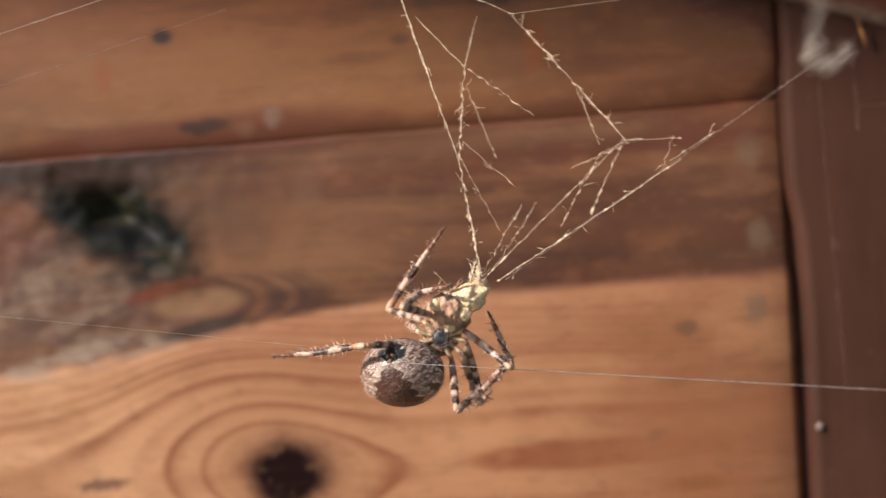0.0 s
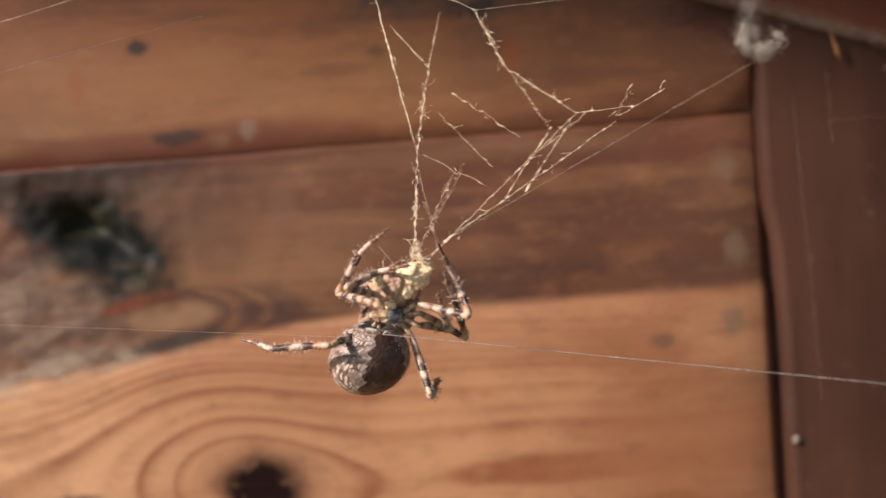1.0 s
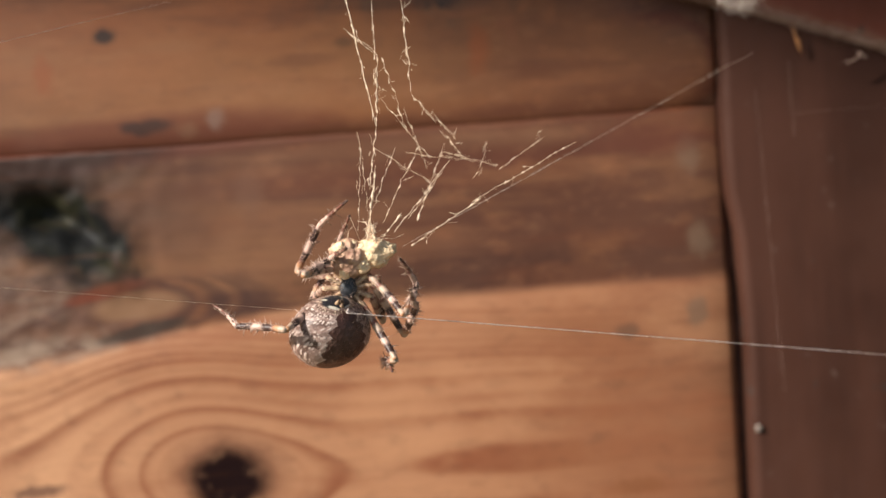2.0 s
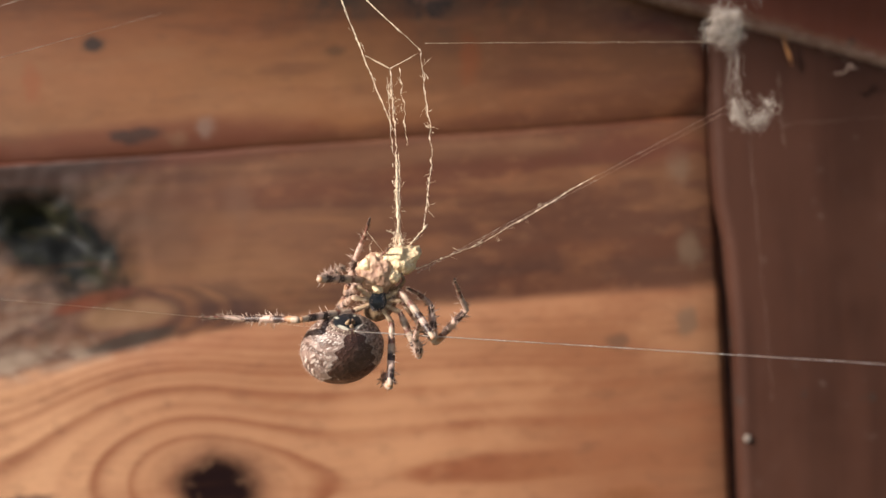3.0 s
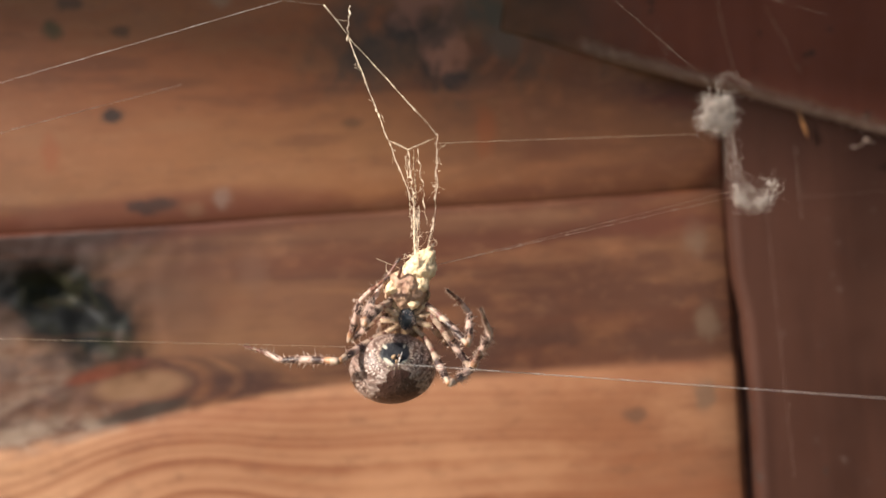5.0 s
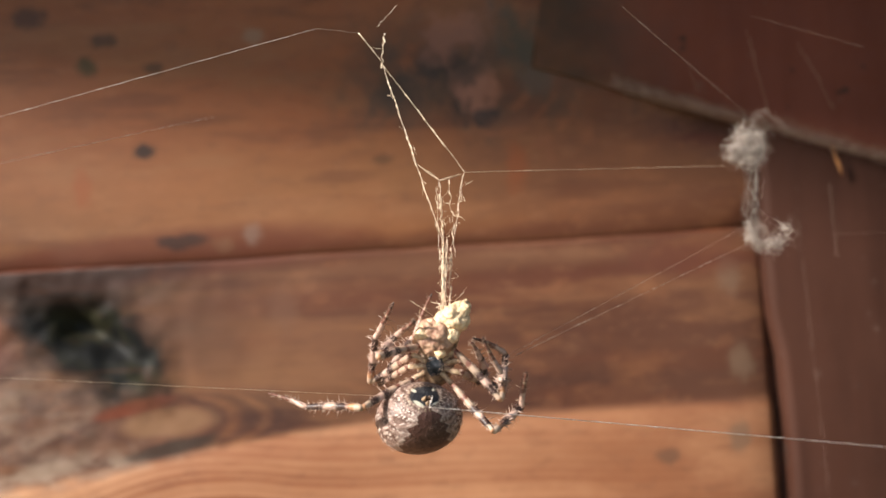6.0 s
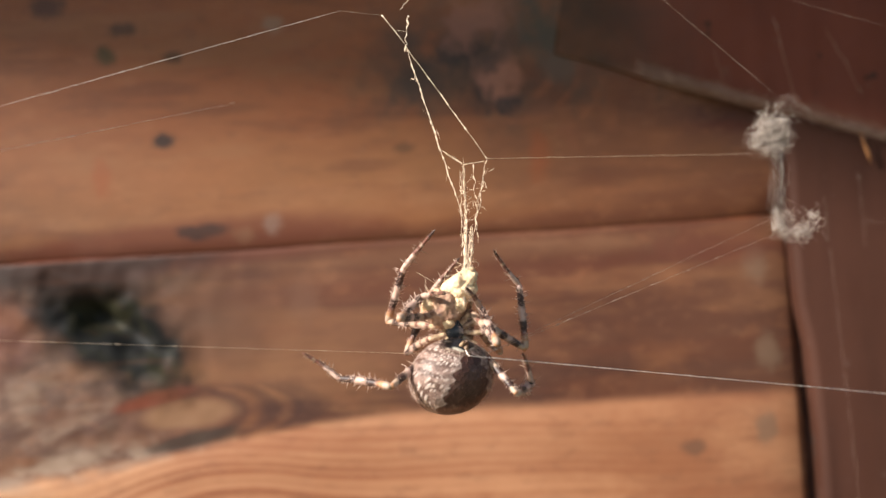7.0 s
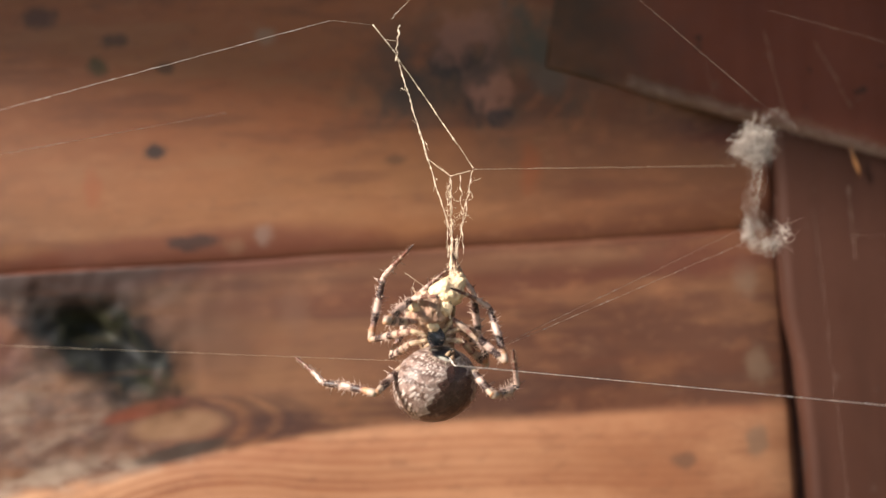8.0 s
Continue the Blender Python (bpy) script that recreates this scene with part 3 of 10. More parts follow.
def build_post():
    y0, x0, x1 = 0.1725, 0.0738, 0.190
    r = 0.0022
    ring = [(x0, y0 + 0.06), (x0, y0 + r)] + [(x0 + r - r * math.cos(a), y0 + r - r * math.sin(a)) for a in (0.4, 0.8, 1.2)] + [(x0 + r, y0)]
    ring += [(x0 + (x1 - x0) * k / 6, y0) for k in range(1, 6)]
    ring += [(x1 - r, y0), (x1, y0 + r), (x1, y0 + 0.06)]
    g = Geo()
    n, steps = len(ring), 232
    for i in range(steps + 1):
        z = 2.16 * i / steps
        for x, y in ring:
            w = 0.0007 * noise.noise(Vector((0.3, 2, z * 26))) + 0.0004 * noise.noise(Vector((1.3, 5, z * 90)))
            blend = min(1.0, max(0.0, (z - 1.824) / 0.012))
            g.v.append((x + (w - 0.0024 * blend if x < x0 + 0.01 else 0), y + 0.0003 * noise.noise(Vector((x * 60, 0, z * 25))), z))
    for i in range(steps):
        for k in range(n):
            a, b = i * n + k, i * n + (k + 1) % n
            g.f.append((a, b, b + n, a + n))
    g.f += [tuple(range(n)), tuple(steps * n + k for k in reversed(range(n)))]
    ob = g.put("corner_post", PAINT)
    tagged(ob, "red-brown painted wooden corner post of the shed", "post", kind="structure")
    screw = Geo()
    screw.blob((0.0751, 0.1722, 1.7814), (0.0009, 0.0006, 0.0009), None, 0.1, 2, 1, 6, 10)
    s = screw.put("screw", METAL)
    tagged(s, "small pale screw head in the painted post", "screw")


def build_roof():
    """The sloping painted barge board above the post, and the unseen roof deck added over it."""
    slope = -0.351
    x0, z0 = 0.0240, 1.8908
    g = Geo()
    nx, prof = 72, [(0.1752, 0.0), (0.1730, 0.0), (0.1714, 0.0006), (0.1706, 0.0016), (0.1703, 0.0030), *[(0.1703, 0.003 * q) for q in range(2, 14)], (0.1703, 0.06), (0.1703, 0.12), (0.1752, 0.12)]
    n = len(prof)
    for i in range(nx + 1):
        x = x0 + 0.32 * i / nx
        for y, h in prof:
            w = 0.0006 * noise.noise(Vector((x * 70, y * 10, 3))) if h < 0.01 else 0.0
            t = min(1.0, (x - x0) / 0.060)
            back = (1 - t * t * (3 - 2 * t)) * (0.1751 - y) * 0.95
            ragged = max(0.0, 1 - i / 8) * (0.0080 * noise.noise(Vector((4, h * 110, 1))) + 0.0012 * noise.noise(Vector((9, h * 600, 1))) + 0.25 * h)
            g.v.append((x + ragged, y + back + 0.0002 * noise.noise(Vector((x * 50, 1, h * 40))), z0 + slope * (x - x0) + h + w))
    for i in range(nx):
        for k in range(n):
            a, b = i * n + k, i * n + (k + 1) % n
            g.f.append((a, b, b + n, a + n))
    g.f += [tuple(reversed(range(n))), tuple(nx * n + k for k in range(n))]
    ob = g.put("barge_board", PAINT_LIFTED)
    tagged(ob, "sloping red-brown painted barge board under the roof", "board", kind="structure")
    # unseen roof, placed and tilted so that its eaves shade the wall's top
    e = prism("roof", [(1.65, 2.4155), (-0.120, 2.2386), (-0.120, 2.2800), (1.65, 2.4569)], -1.9, 0.5, 1, PAINT_LIFTED, None, "", lambda q: Vector((q.x, q.y, q.z - 0.175 * (q.x + 0.52))), False)
    tagged(e, "unseen red-brown overhanging roof, added to shade the wall's top", "roof", kind="structure")
    # grey dust and old web along its lower edge
    rng = random.Random(11)
    d = Geo()
    for k in range(1500):
        x = x0 + 0.016 + rng.random() * 0.09
        z = z0 + slope * (x - x0) + rng.gauss(0.0008, 0.0007)
        y = 0.1700 + rng.uniform(-0.0005, 0.0005)
        an = math.atan(slope) + rng.gauss(0, 0.5)
        L = rng.uniform(0.0006, 0.002)
        d.cone((x, y, z), (x + L * math.cos(an), y + rng.gauss(0, 0.0002), z + L * math.sin(an)), 0.00004)
    e = d.put("edge_dust", DUST)
    tagged(e, "grey dust and old web along the board edge", "dust", kind="stuff")


def build_shed_sides():
    """The plain walls that close the shed behind its front."""
    for name, y0, y1, xa, xb, top, material, label in (
            ("wall_east", 0.236, 1.55, 0.165, 0.185, 2.11, PAINT, "red-brown painted side wall of the shed"),
            ("wall_west", 0.212, 1.55, -1.200, -1.182, 2.34, WOOD, "oiled pine side wall of the shed"),
            ("wall_back", 1.551, 1.570, -1.200, 0.185, 2.24, WOOD, "oiled pine back wall of the shed")):
        ob = prism(name, [(y0, 0.0), (y1, 0.0), (y1, top), (y0, top)], xa, xb, 1, material, None, "", None, False)
        tagged(ob, label, "wall", kind="structure")


def build_all_setting():
    build_ground()
    build_wall()
    build_shed_sides()
    build_bark()
    build_post()
    build_roof()


build_all_setting()

# ---- spider ----
MM = 0.001


def abdomen_material():
    """Brown-grey skin closely flecked with pale scales, a dark leaf mark on the back and a black belly patch."""
    M = Mat("abdomen_skin", 0.42)
    p = M.coords()
    x, y, z = M.xyz(p)
    u, w = x / 0.0056, z / 0.0046
    n = M.noise(p, 420, 4) - 0.5
    fine = M.noise(p, 1500, 3) - 0.5
    coarse = M.noise(p, 230, 2) - 0.5
    rr = M.math("SQRT", u * u + (w - 0.45) * (w - 0.45))
    ang = M.math("ARCTAN2", u, w - 0.45)
    rows = M.step(M.math("SINE", rr * 34.0 + n * 11.0), -0.4, 0.8)
    cell = M.voronoi(M.vec(ang * 10.5 + n * 2.8, rr * 15.0 + n * 2.8, y * 560.0), 1.0)
    fleck = M.step(cell, 0.50, 0.25)
    c = M.mix(rows, (0.128, 0.070, 0.053), (0.285, 0.182, 0.148))
    c = M.mix(fleck * (M.step(coarse, -0.12, 0.12) * 0.70 + 0.25), c, (0.80, 0.64, 0.56))
    c = M.mix(M.step(fine, 0.06, 0.24) * 0.25, c, (0.52, 0.40, 0.34))
    c = M.mix(M.step(M.voronoi(p, 1100), 0.40, 0.15) * M.step(n, -0.1, 0.2) * 0.35, c, (0.70, 0.56, 0.49))
    # darker leaf-shaped field with a pale toothed edge, on the back
    along = y / 0.0052 - w
    tooth = M.math("ABSOLUTE", M.math("FRACT", along * 2.3 + n * 0.5) - 0.5)
    sc = tooth * 0.34 - 0.08 + n * 0.34 + fine * 0.14
    half = M.math("MINIMUM", M.math("MAXIMUM", w * -0.68 + 0.05, 0.0), 0.56)
    d = M.math("ABSOLUTE", u) - half + sc
    back = M.step(w, 0.05, -0.10)
    c = M.mix(M.step(d, 0.26, 0.16) * back * M.step(coarse, -0.16, 0.02) * 0.45, c, (0.44, 0.315, 0.27))
    c = M.mix(M.step(d, 0.09, 0.05) * back * M.step(n, -0.2, 0.15) * 0.38, c, (0.70, 0.56, 0.49))
    leaf = M.mix(M.step(n + fine * 0.6, -0.05, 0.25), (0.072, 0.031, 0.023), (0.130, 0.064, 0.048))
    stripes = M.step(M.math("SINE", rr * 26.0 + n * 12.0), 0.45, 0.95) * M.step(coarse, -0.08, 0.10)
    leaf = M.mix(stripes * 0.28, leaf, (0.30, 0.20, 0.155))
    c = M.mix(M.step(d, 0.04, -0.01) * back, c, leaf)
    # black belly patch with white commas in front of the spinnerets
    front = M.step(y, 0.0, -0.001)
    belly = M.step(M.math("SQRT", u * u * 6.0 + (w - 0.36) * (w - 0.36) * 6.5) + n * 0.5, 0.95, 0.78) * front
    c = M.mix(M.step(M.math("SQRT", u * u * 3.0 + (w - 0.36) * (w - 0.36) * 3.4) + n * 0.7, 1.0, 0.7) * front * fleck * 0.6, c, (0.60, 0.47, 0.30))
    c = M.mix(belly, c, (0.018, 0.018, 0.022))
    for sx, sz, rx, rz, tilt in ((-0.24, 0.56, 0.036, 0.075, 0.4), (0.22, 0.52, 0.032, 0.065, -0.4), (-0.20, 0.10, 0.04, 0.11, 0.7), (0.16, 0.06, 0.11, 0.035, 0.5)):
        c = M.mix(spot(M, u, w, sx, sz, rx, rz, n * 2.4, 0.35, tilt) * front * 0.8, c, (0.66, 0.60, 0.48))
    return M.done(c, n + fine * 0.7 + fleck * 0.3, 0.5, 0.0003, M.step(fine, -0.3, 0.4) * 0.2 + 0.33)


def leg_material(name, bands, length):
    """Banded leg skin; bands are (start, colour) along the leg's length."""
    M = Mat(name, 0.45)
    p = M.coords()
    x, y, z = M.xyz(p)
    n = M.noise(p, 900, 3) - 0.5
    s = x / length + n * 0.13
    c = M.mix(0.0, bands[0][1], bands[0][1])
    for start, col in bands[1:]:
        c = M.mix(M.step(s, start - 0.03, start + 0.03), c, col)
    c = M.mix(M.step(n, 0.05, 0.2) * 0.35, c, (0.17, 0.10, 0.065))
    c = M.mix(M.step(M.noise(p, 2600, 2), 0.58, 0.7) * 0.35, c, (0.60, 0.46, 0.36))
    return M.done(c, n, 0.4, 0.0002)


CREAM, PALE, BLACK, BROWN, ORANGE = (0.63, 0.42, 0.34), (0.50, 0.35, 0.255), (0.056, 0.028, 0.024), (0.185, 0.072, 0.050), (0.50, 0.24, 0.12)
FEMUR_SKIN = leg_material("femur_skin", [(0, BROWN), (0.08, PALE), (0.24, BROWN), (0.33, PALE), (0.46, BLACK), (0.58, CREAM), (0.70, BLACK), (0.86, PALE), (0.95, ORANGE)], 0.0092)
SHIN_SKIN = leg_material("shin_skin", [(0, PALE), (0.14, ORANGE), (0.24, BROWN), (0.28, BLACK), (0.47, CREAM), (0.69, BLACK), (0.99, CREAM)], 0.0084)
FOOT_SKIN = leg_material("foot_skin", [(0, CREAM), (0.38, BROWN), (0.62, PALE), (0.67, BROWN), (0.9, BLACK)], 0.0064)
ABDOMEN_SKIN = abdomen_material()
STERNUM_SKIN = plain("sternum_skin", (0.012, 0.014, 0.018), (0.060, 0.060, 0.066), 1500, 0.38, 0.9)
CARAPACE_SKIN = plain("carapace_skin", (0.12, 0.06, 0.035), (0.40, 0.26, 0.15), 1500, 0.45, 0.4)
COXA_SKIN = plain("coxa_skin", (0.76, 0.57, 0.36), (0.34, 0.20, 0.12), 1500, 0.4, 0.3)
HAIR_SKIN = plain("pale_bristles", (0.72, 0.52, 0.42), (0.54, 0.36, 0.29), 900, 0.4)
BROWN_HAIR = plain("brown_bristles", (0.40, 0.28, 0.21), (0.22, 0.14, 0.10), 900, 0.4)
PREY_SKIN = plain("prey_crust", (0.30, 0.150, 0.098), (0.62, 0.39, 0.26), 800, 0.55, 1.0, 0.0006)

LEGS = {}


def build_spider():
    s = holder("spider")
    tagged(s, "brown mottled garden spider with banded legs, feeding", "spider")
    body = Geo()
    body.blob((0, 0.0022, 0.0004), (0.0026, 0.0019, 0.0033), None, 0.08, 2, 3, 12, 18)
    body.put("cephalothorax", CARAPACE_SKIN, s)
    g = Geo()
    g.blob((0, 0.0001, 0.0), (0.0012, 0.0005, 0.0016), None, 0.16, 2.4, 1, 12, 18, lambda n: 1.0 - 0.2 * max(0, -n.z))
    plate_rng = random.Random(77)
    g.second()
    for _ in range(90):
        a, q = plate_rng.uniform(0, 6.283), plate_rng.uniform(0.5, 1.0)
        p = Vector((0.0012 * q * math.cos(a), 0.0001 - 0.0005 * math.sqrt(max(0, 1 - q * q)), 0.0016 * q * math.sin(a)))
        g.cone(p, p + Vector((0.0003 * math.cos(a) + plate_rng.gauss(0, 0.0001), -0.0003, 0.0003 * math.sin(a) + plate_rng.gauss(0, 0.0002))), 0.00002)
    g.put("sternum", [STERNUM_SKIN, HAIR_SKIN], s, "black shiny sternum plate")
    for sx in (-1, 1):
        g = Geo()
        g.blob((sx * 0.0008, 0.0010, 0.0027), (0.0007, 0.0009, 0.0012), Matrix.Rotation(0.15 * sx, 3, "Y"), 0.1, 2, sx, 8, 10)
        g.put("chelicera", CARAPACE_SKIN, s)
        g = Geo()
        g.tube([(sx * 0.0012, 0.0010, 0.0018), (sx * 0.0022, 0.0006, 0.0026), (sx * 0.0026, 0.0002, 0.0038), (sx * 0.0020, -0.0004, 0.0048)],
               [0.00026, 0.00030, 0.00026, 0.00014], 8)
        g.put("palp", CARAPACE_SKIN, s)
    rng = random.Random(3)
    # rear to front on one side A, D, B, C, on the other H, G, F, E; millimetres of femur, shin and foot
    lengths = {"A": (9.2, 8.4, 5.8), "B": (9.2, 8.8, 7.2), "C": (9.0, 8.0, 6.8), "D": (8.0, 8.8, 6.4),
               "E": (9.0, 8.0, 7.0), "F": (9.2, 8.8, 7.0), "G": (6.6, 6.0, 5.0), "H": (9.0, 7.4, 6.2)}
    angle = {"A": 218, "B": 160, "C": 135, "D": 188, "E": 45, "F": 20, "G": -8, "H": -38}
    for k, size in lengths.items():
        an = radians(angle[k])
        c, sn = math.cos(an), math.sin(an)
        g = Geo()
        pts = [(q * c, 0.0004 + 0.0003 * math.sin(q * 900), q * sn) for q in (0.0010, 0.0016, 0.0022, 0.0028, 0.0036)]
        rad = [0.00026, 0.00036, 0.00029, 0.00037, 0.00030]
        g.tube(pts, rad, 10)
        g.second()
        for _ in range(70):
            i = rng.randrange(0, 4)
            q = Vector(pts[i]).lerp(Vector(pts[i + 1]), rng.random())
            d = Vector((rng.gauss(0, 1), rng.gauss(-0.5, 1), rng.gauss(0, 1))).normalized()
            g.cone(q + d * rad[i] * 0.8, q + d * (rad[i] + rng.uniform(0.0003, 0.0007)) + Vector((c, 0, sn)) * 0.0004, 0.000035)
        g.put("coxa", [COXA_SKIN, HAIR_SKIN], s)
        LEGS[k] = build_leg(s, [v * MM for v in size], rng)
    ab = Geo()

    def egg(n):
        return 1.0 + 0.05 * n.z - 0.04 * abs(n.x) * max(0, -n.y) + 0.012 * noise.noise(n * 3)
    ab.blob((0, 0, 0), (0.0058, 0.0053, 0.0047), None, 0, 1, 0, 40, 56, egg)
    abdomen = ab.put("abdomen", ABDOMEN_SKIN, s, "round mottled brown abdomen with dark leaf mark")
    sp = Geo()
    for q, t, L in ((-0.0003, 0.0003, 0.0008), (0.0003, 0.0003, 0.0008), (0, -0.0003, 0.0006)):
        sp.tube([(q * 1.6, -0.0048, t + 0.0006), (q * 1.2, -0.0054, t + 0.0007), (q * 0.7, -0.0051 - L, t + 0.0008)], [0.0004, 0.0003, 0.00012], 8)
    sp.put("spinneret", CARAPACE_SKIN, abdomen)
    h = Geo()
    for _ in range(420):
        n = Vector((rng.gauss(0, 1), rng.gauss(0, 1), rng.gauss(0, 1))).normalized()
        k = egg(n)
        q = Vector((n.x * 0.0058, n.y * 0.0053, n.z * 0.0047)) * k
        d = (n + Vector((rng.gauss(0, 0.3), rng.gauss(0, 0.3), rng.gauss(0, 0.3) - 0.5))).normalized()
        h.cone(q, q + d * rng.uniform(0.0003, 0.0007), 0.000016)
    h.second()
    for _ in range(420):
        n = Vector((rng.choice((-1, 1)) * rng.uniform(0.62, 1.0), rng.uniform(-0.7, 0.7), rng.uniform(-0.8, 0.6))).normalized()
        q = Vector((n.x * 0.0058, n.y * 0.0053, n.z * 0.0047)) * egg(n)
        d = (n * 0.6 + Vector((rng.gauss(0, 0.3), -0.3, rng.gauss(0, 0.3) - 0.6))).normalized()
        h.cone(q, q + d * rng.uniform(0.0003, 0.0007), 0.00002)
    tagged(h.put("hair", [BROWN_HAIR, HAIR_SKIN], abdomen), kind="stuff")
    return s, abdomen


def limb(name, length, bow, profile, skin, hair, parent, rng, hairs, spines):
    """One leg segment along +x: profile gives (t, radius in mm) rows; spines are (from, to, how many)."""
    g = Geo()
    ts = [i / 24 for i in range(25)]
    pts = [Vector((length * t, bow * length * math.sin(t * math.pi), 0)) for t in ts]
    rad = [float(np.interp(t, [q[0] for q in profile], [q[1] for q in profile])) * MM * (1 + 0.06 * noise.noise(Vector((t * 9, length * 900, 3)))) for t in ts]
    g.tube(pts, rad, 10)
    g.second()
    bristles(g, pts, rad, rng, hairs, 0.00048)
    for t0, t1, count in spines:
        for j in range(count):
            t = t0 + (t1 - t0) * (j + rng.random()) / count
            i = min(23, int(t * 24))
            p = pts[i].lerp(pts[i + 1], t * 24 - i)
            a = rng.uniform(0, 6.283)
            n = Vector((0, math.cos(a), math.sin(a)))
            d = (n + Vector((rng.uniform(0.1, 0.45), 0, 0))).normalized()
            g.cone(p + n * rad[i] * 0.7, p + n * rad[i] * 0.7 + d * rng.uniform(0.0008, 0.0013), 0.000085)
    return g.put(name, [skin, hair], parent)


def build_leg(parent, size, rng):
    """Femur along +x from the hip; shin and foot hang on it."""
    fl, sl, tl = size
    femur = limb("leg", fl, 0.04, [(0, 0.34), (0.15, 0.46), (0.5, 0.54), (0.85, 0.46), (0.93, 0.36), (1, 0.40)], FEMUR_SKIN, HAIR_SKIN, parent, rng, 120, [(0.4, 0.95, 8)])
    shin = limb("shin", sl, 0.03, [(0, 0.38), (0.08, 0.50), (0.20, 0.50), (0.26, 0.38), (0.36, 0.50), (0.75, 0.46), (0.93, 0.40), (1, 0.34)],
                SHIN_SKIN, HAIR_SKIN, femur, rng, 170, [(0.32, 0.45, 6), (0.46, 0.74, 18), (0.76, 0.96, 9)])
    foot = limb("foot", tl, 0.05, [(0, 0.32), (0.08, 0.40), (0.35, 0.34), (0.60, 0.26), (0.66, 0.19), (0.74, 0.22), (0.92, 0.15), (1, 0.07)],
                FOOT_SKIN, BROWN_HAIR, femur, rng, 90, [(0.05, 0.55, 9)])
    return femur, shin, foot


def bristles(g, pts, rad, rng, count, length):
    for _ in range(count):
        i = rng.randrange(1, len(pts) - 2)
        a = rng.uniform(0, 6.283)
        p = Vector(pts[i]).lerp(Vector(pts[i + 1]), rng.random())
        n = Vector((0, math.cos(a), math.sin(a)))
        d = (n + Vector((rng.uniform(0.2, 0.7), 0, 0))).normalized()
        g.cone(p + n * rad[i] * 0.8, p + n * rad[i] * 0.8 + d * length * rng.uniform(0.5, 1.2), 0.00005)


spider, abdomen = build_spider()


# ---- prey wrapped in silk ----
def build_bundle():
    b = holder("prey_bundle")
    tagged(b, "wrapped insect prey, pale yellow silk over brown crust", "prey")
    rng = random.Random(21)
    def crumbs(seed):
        def f(n):
            o = Vector((seed, -seed, seed * 2))
            return 1.0 + 0.24 * noise.noise(n * 1.8 + o) + 0.10 * noise.noise(n * 5.5 + o) + 0.08 * noise.noise(n * 13 + o) + 0.05 * noise.noise(n * 27 + o)
        return f
    g = Geo()
    g.blob((0, 0, 0), (0.0028, 0.0025, 0.0028), None, 0, 1, 0, 40, 56, crumbs(2.0))
    g.put("prey", PREY_SKIN, b, "brown crumbled insect remains")
    g = Geo()
    g.blob((0.0004, 0.0000, 0.0028), (0.0020, 0.0019, 0.0033), Matrix.Rotation(0.2, 3, "Y"), 0, 1, 0, 40, 56, crumbs(7.0))
    g.put("silk_wrap", WRAP, b, "pale yellow silk wrapping")
    for c, r in (((-0.0018, -0.0013, -0.0006), 0.0010), ((0.0016, -0.0013, -0.0013), 0.0008), ((0.0015, -0.0014, 0.0014), 0.0010), ((-0.0018, -0.0010, 0.0012), 0.0006)):
        g = Geo()
        g.blob(c, (r, r * 0.8, r), None, 0, 1, 0, 16, 22, crumbs(r * 9000))
        g.put("silk_clot", WRAP, b, "pale yellow clot of silk")
    g = Geo()
    for k in range(40):
        a = rng.uniform(0, 6.283)
        z = rng.uniform(-0.0010, 0.0055)
        r = 0.0018 if z > 0.002 else 0.0023
        p = Vector((r * math.cos(a), r * 0.9 * math.sin(a), z))
        q = p + Vector((rng.gauss(0, 0.0012), rng.gauss(0, 0.0005), rng.gauss(0.0006, 0.0012)))
        m = (p + q) / 2 + Vector((rng.gauss(0, 0.0003), rng.gauss(0, 0.0003), 0))
        g.tube([p, m, q], [0.00004, 0.00003, 0.00002], 4)
    tagged(g.put("loose_silk", SILK, b), kind="stuff")
    return b


prey_bundle = build_bundle()

# ---- web ----
STRANDS = {}


def line(g, a, b, radius, rng, wiggle=0.00012, beads=0.0, seg=0.00022, freq=0):
    """A silk line from a to b with slack, small kinks and droplets."""
    a, b = Vector(a), Vector(b)
    L = (b - a).length
    n = max(4, int(L / seg))
    d = (b - a) / L
    s = d.orthogonal().normalized()
    u = d.cross(s)
    o = rng.uniform(0, 100)
    freq = freq or (380 if wiggle < 0.0003 else 900)
    wiggle = wiggle if freq < 800 else wiggle * 0.65
    pts, rad = [], []
    for i in range(n + 1):
        t = i / n
        e = min(1.0, 8 * t * (1 - t))
        p = a + (b - a) * t
        p = p + (s * noise.noise(Vector((t * L * freq, o, 0))) + u * noise.noise(Vector((t * L * freq, 0, o)))) * wiggle * e
        pts.append(p)
        drop = max(0.0, noise.noise(Vector((t * L * 1900, o, 7))) + 0.25 * noise.noise(Vector((t * L * 300, o, 3))) - 0.05)
        rad.append(radius * (0.62 + beads * drop * 5.0))
    g.tube(pts, rad, 5)


def strand(key, length, radius, rng, wiggle, beads, extra=0, mat=None, label="silk line of the torn web"):
    g = Geo()
    line(g, (0, 0, 0), (length, 0, 0), radius, rng, wiggle, beads)
    for _ in range(extra):
        t = rng.uniform(0.1, 0.95) * length
        p = Vector((t, rng.gauss(0, 0.0002), rng.gauss(0, 0.0002)))
        q = p + Vector((rng.uniform(-0.0016, 0.0016), rng.gauss(0, 0.0006), rng.gauss(0, 0.0005)))
        line(g, p, q, radius * 0.5, rng, wiggle * 1.5, beads, 0.0003)
    ob = g.put("silk_thread", mat or SILK)
    tagged(ob, label, "thread", group="silk threads of the web")
    STRANDS[key] = ob


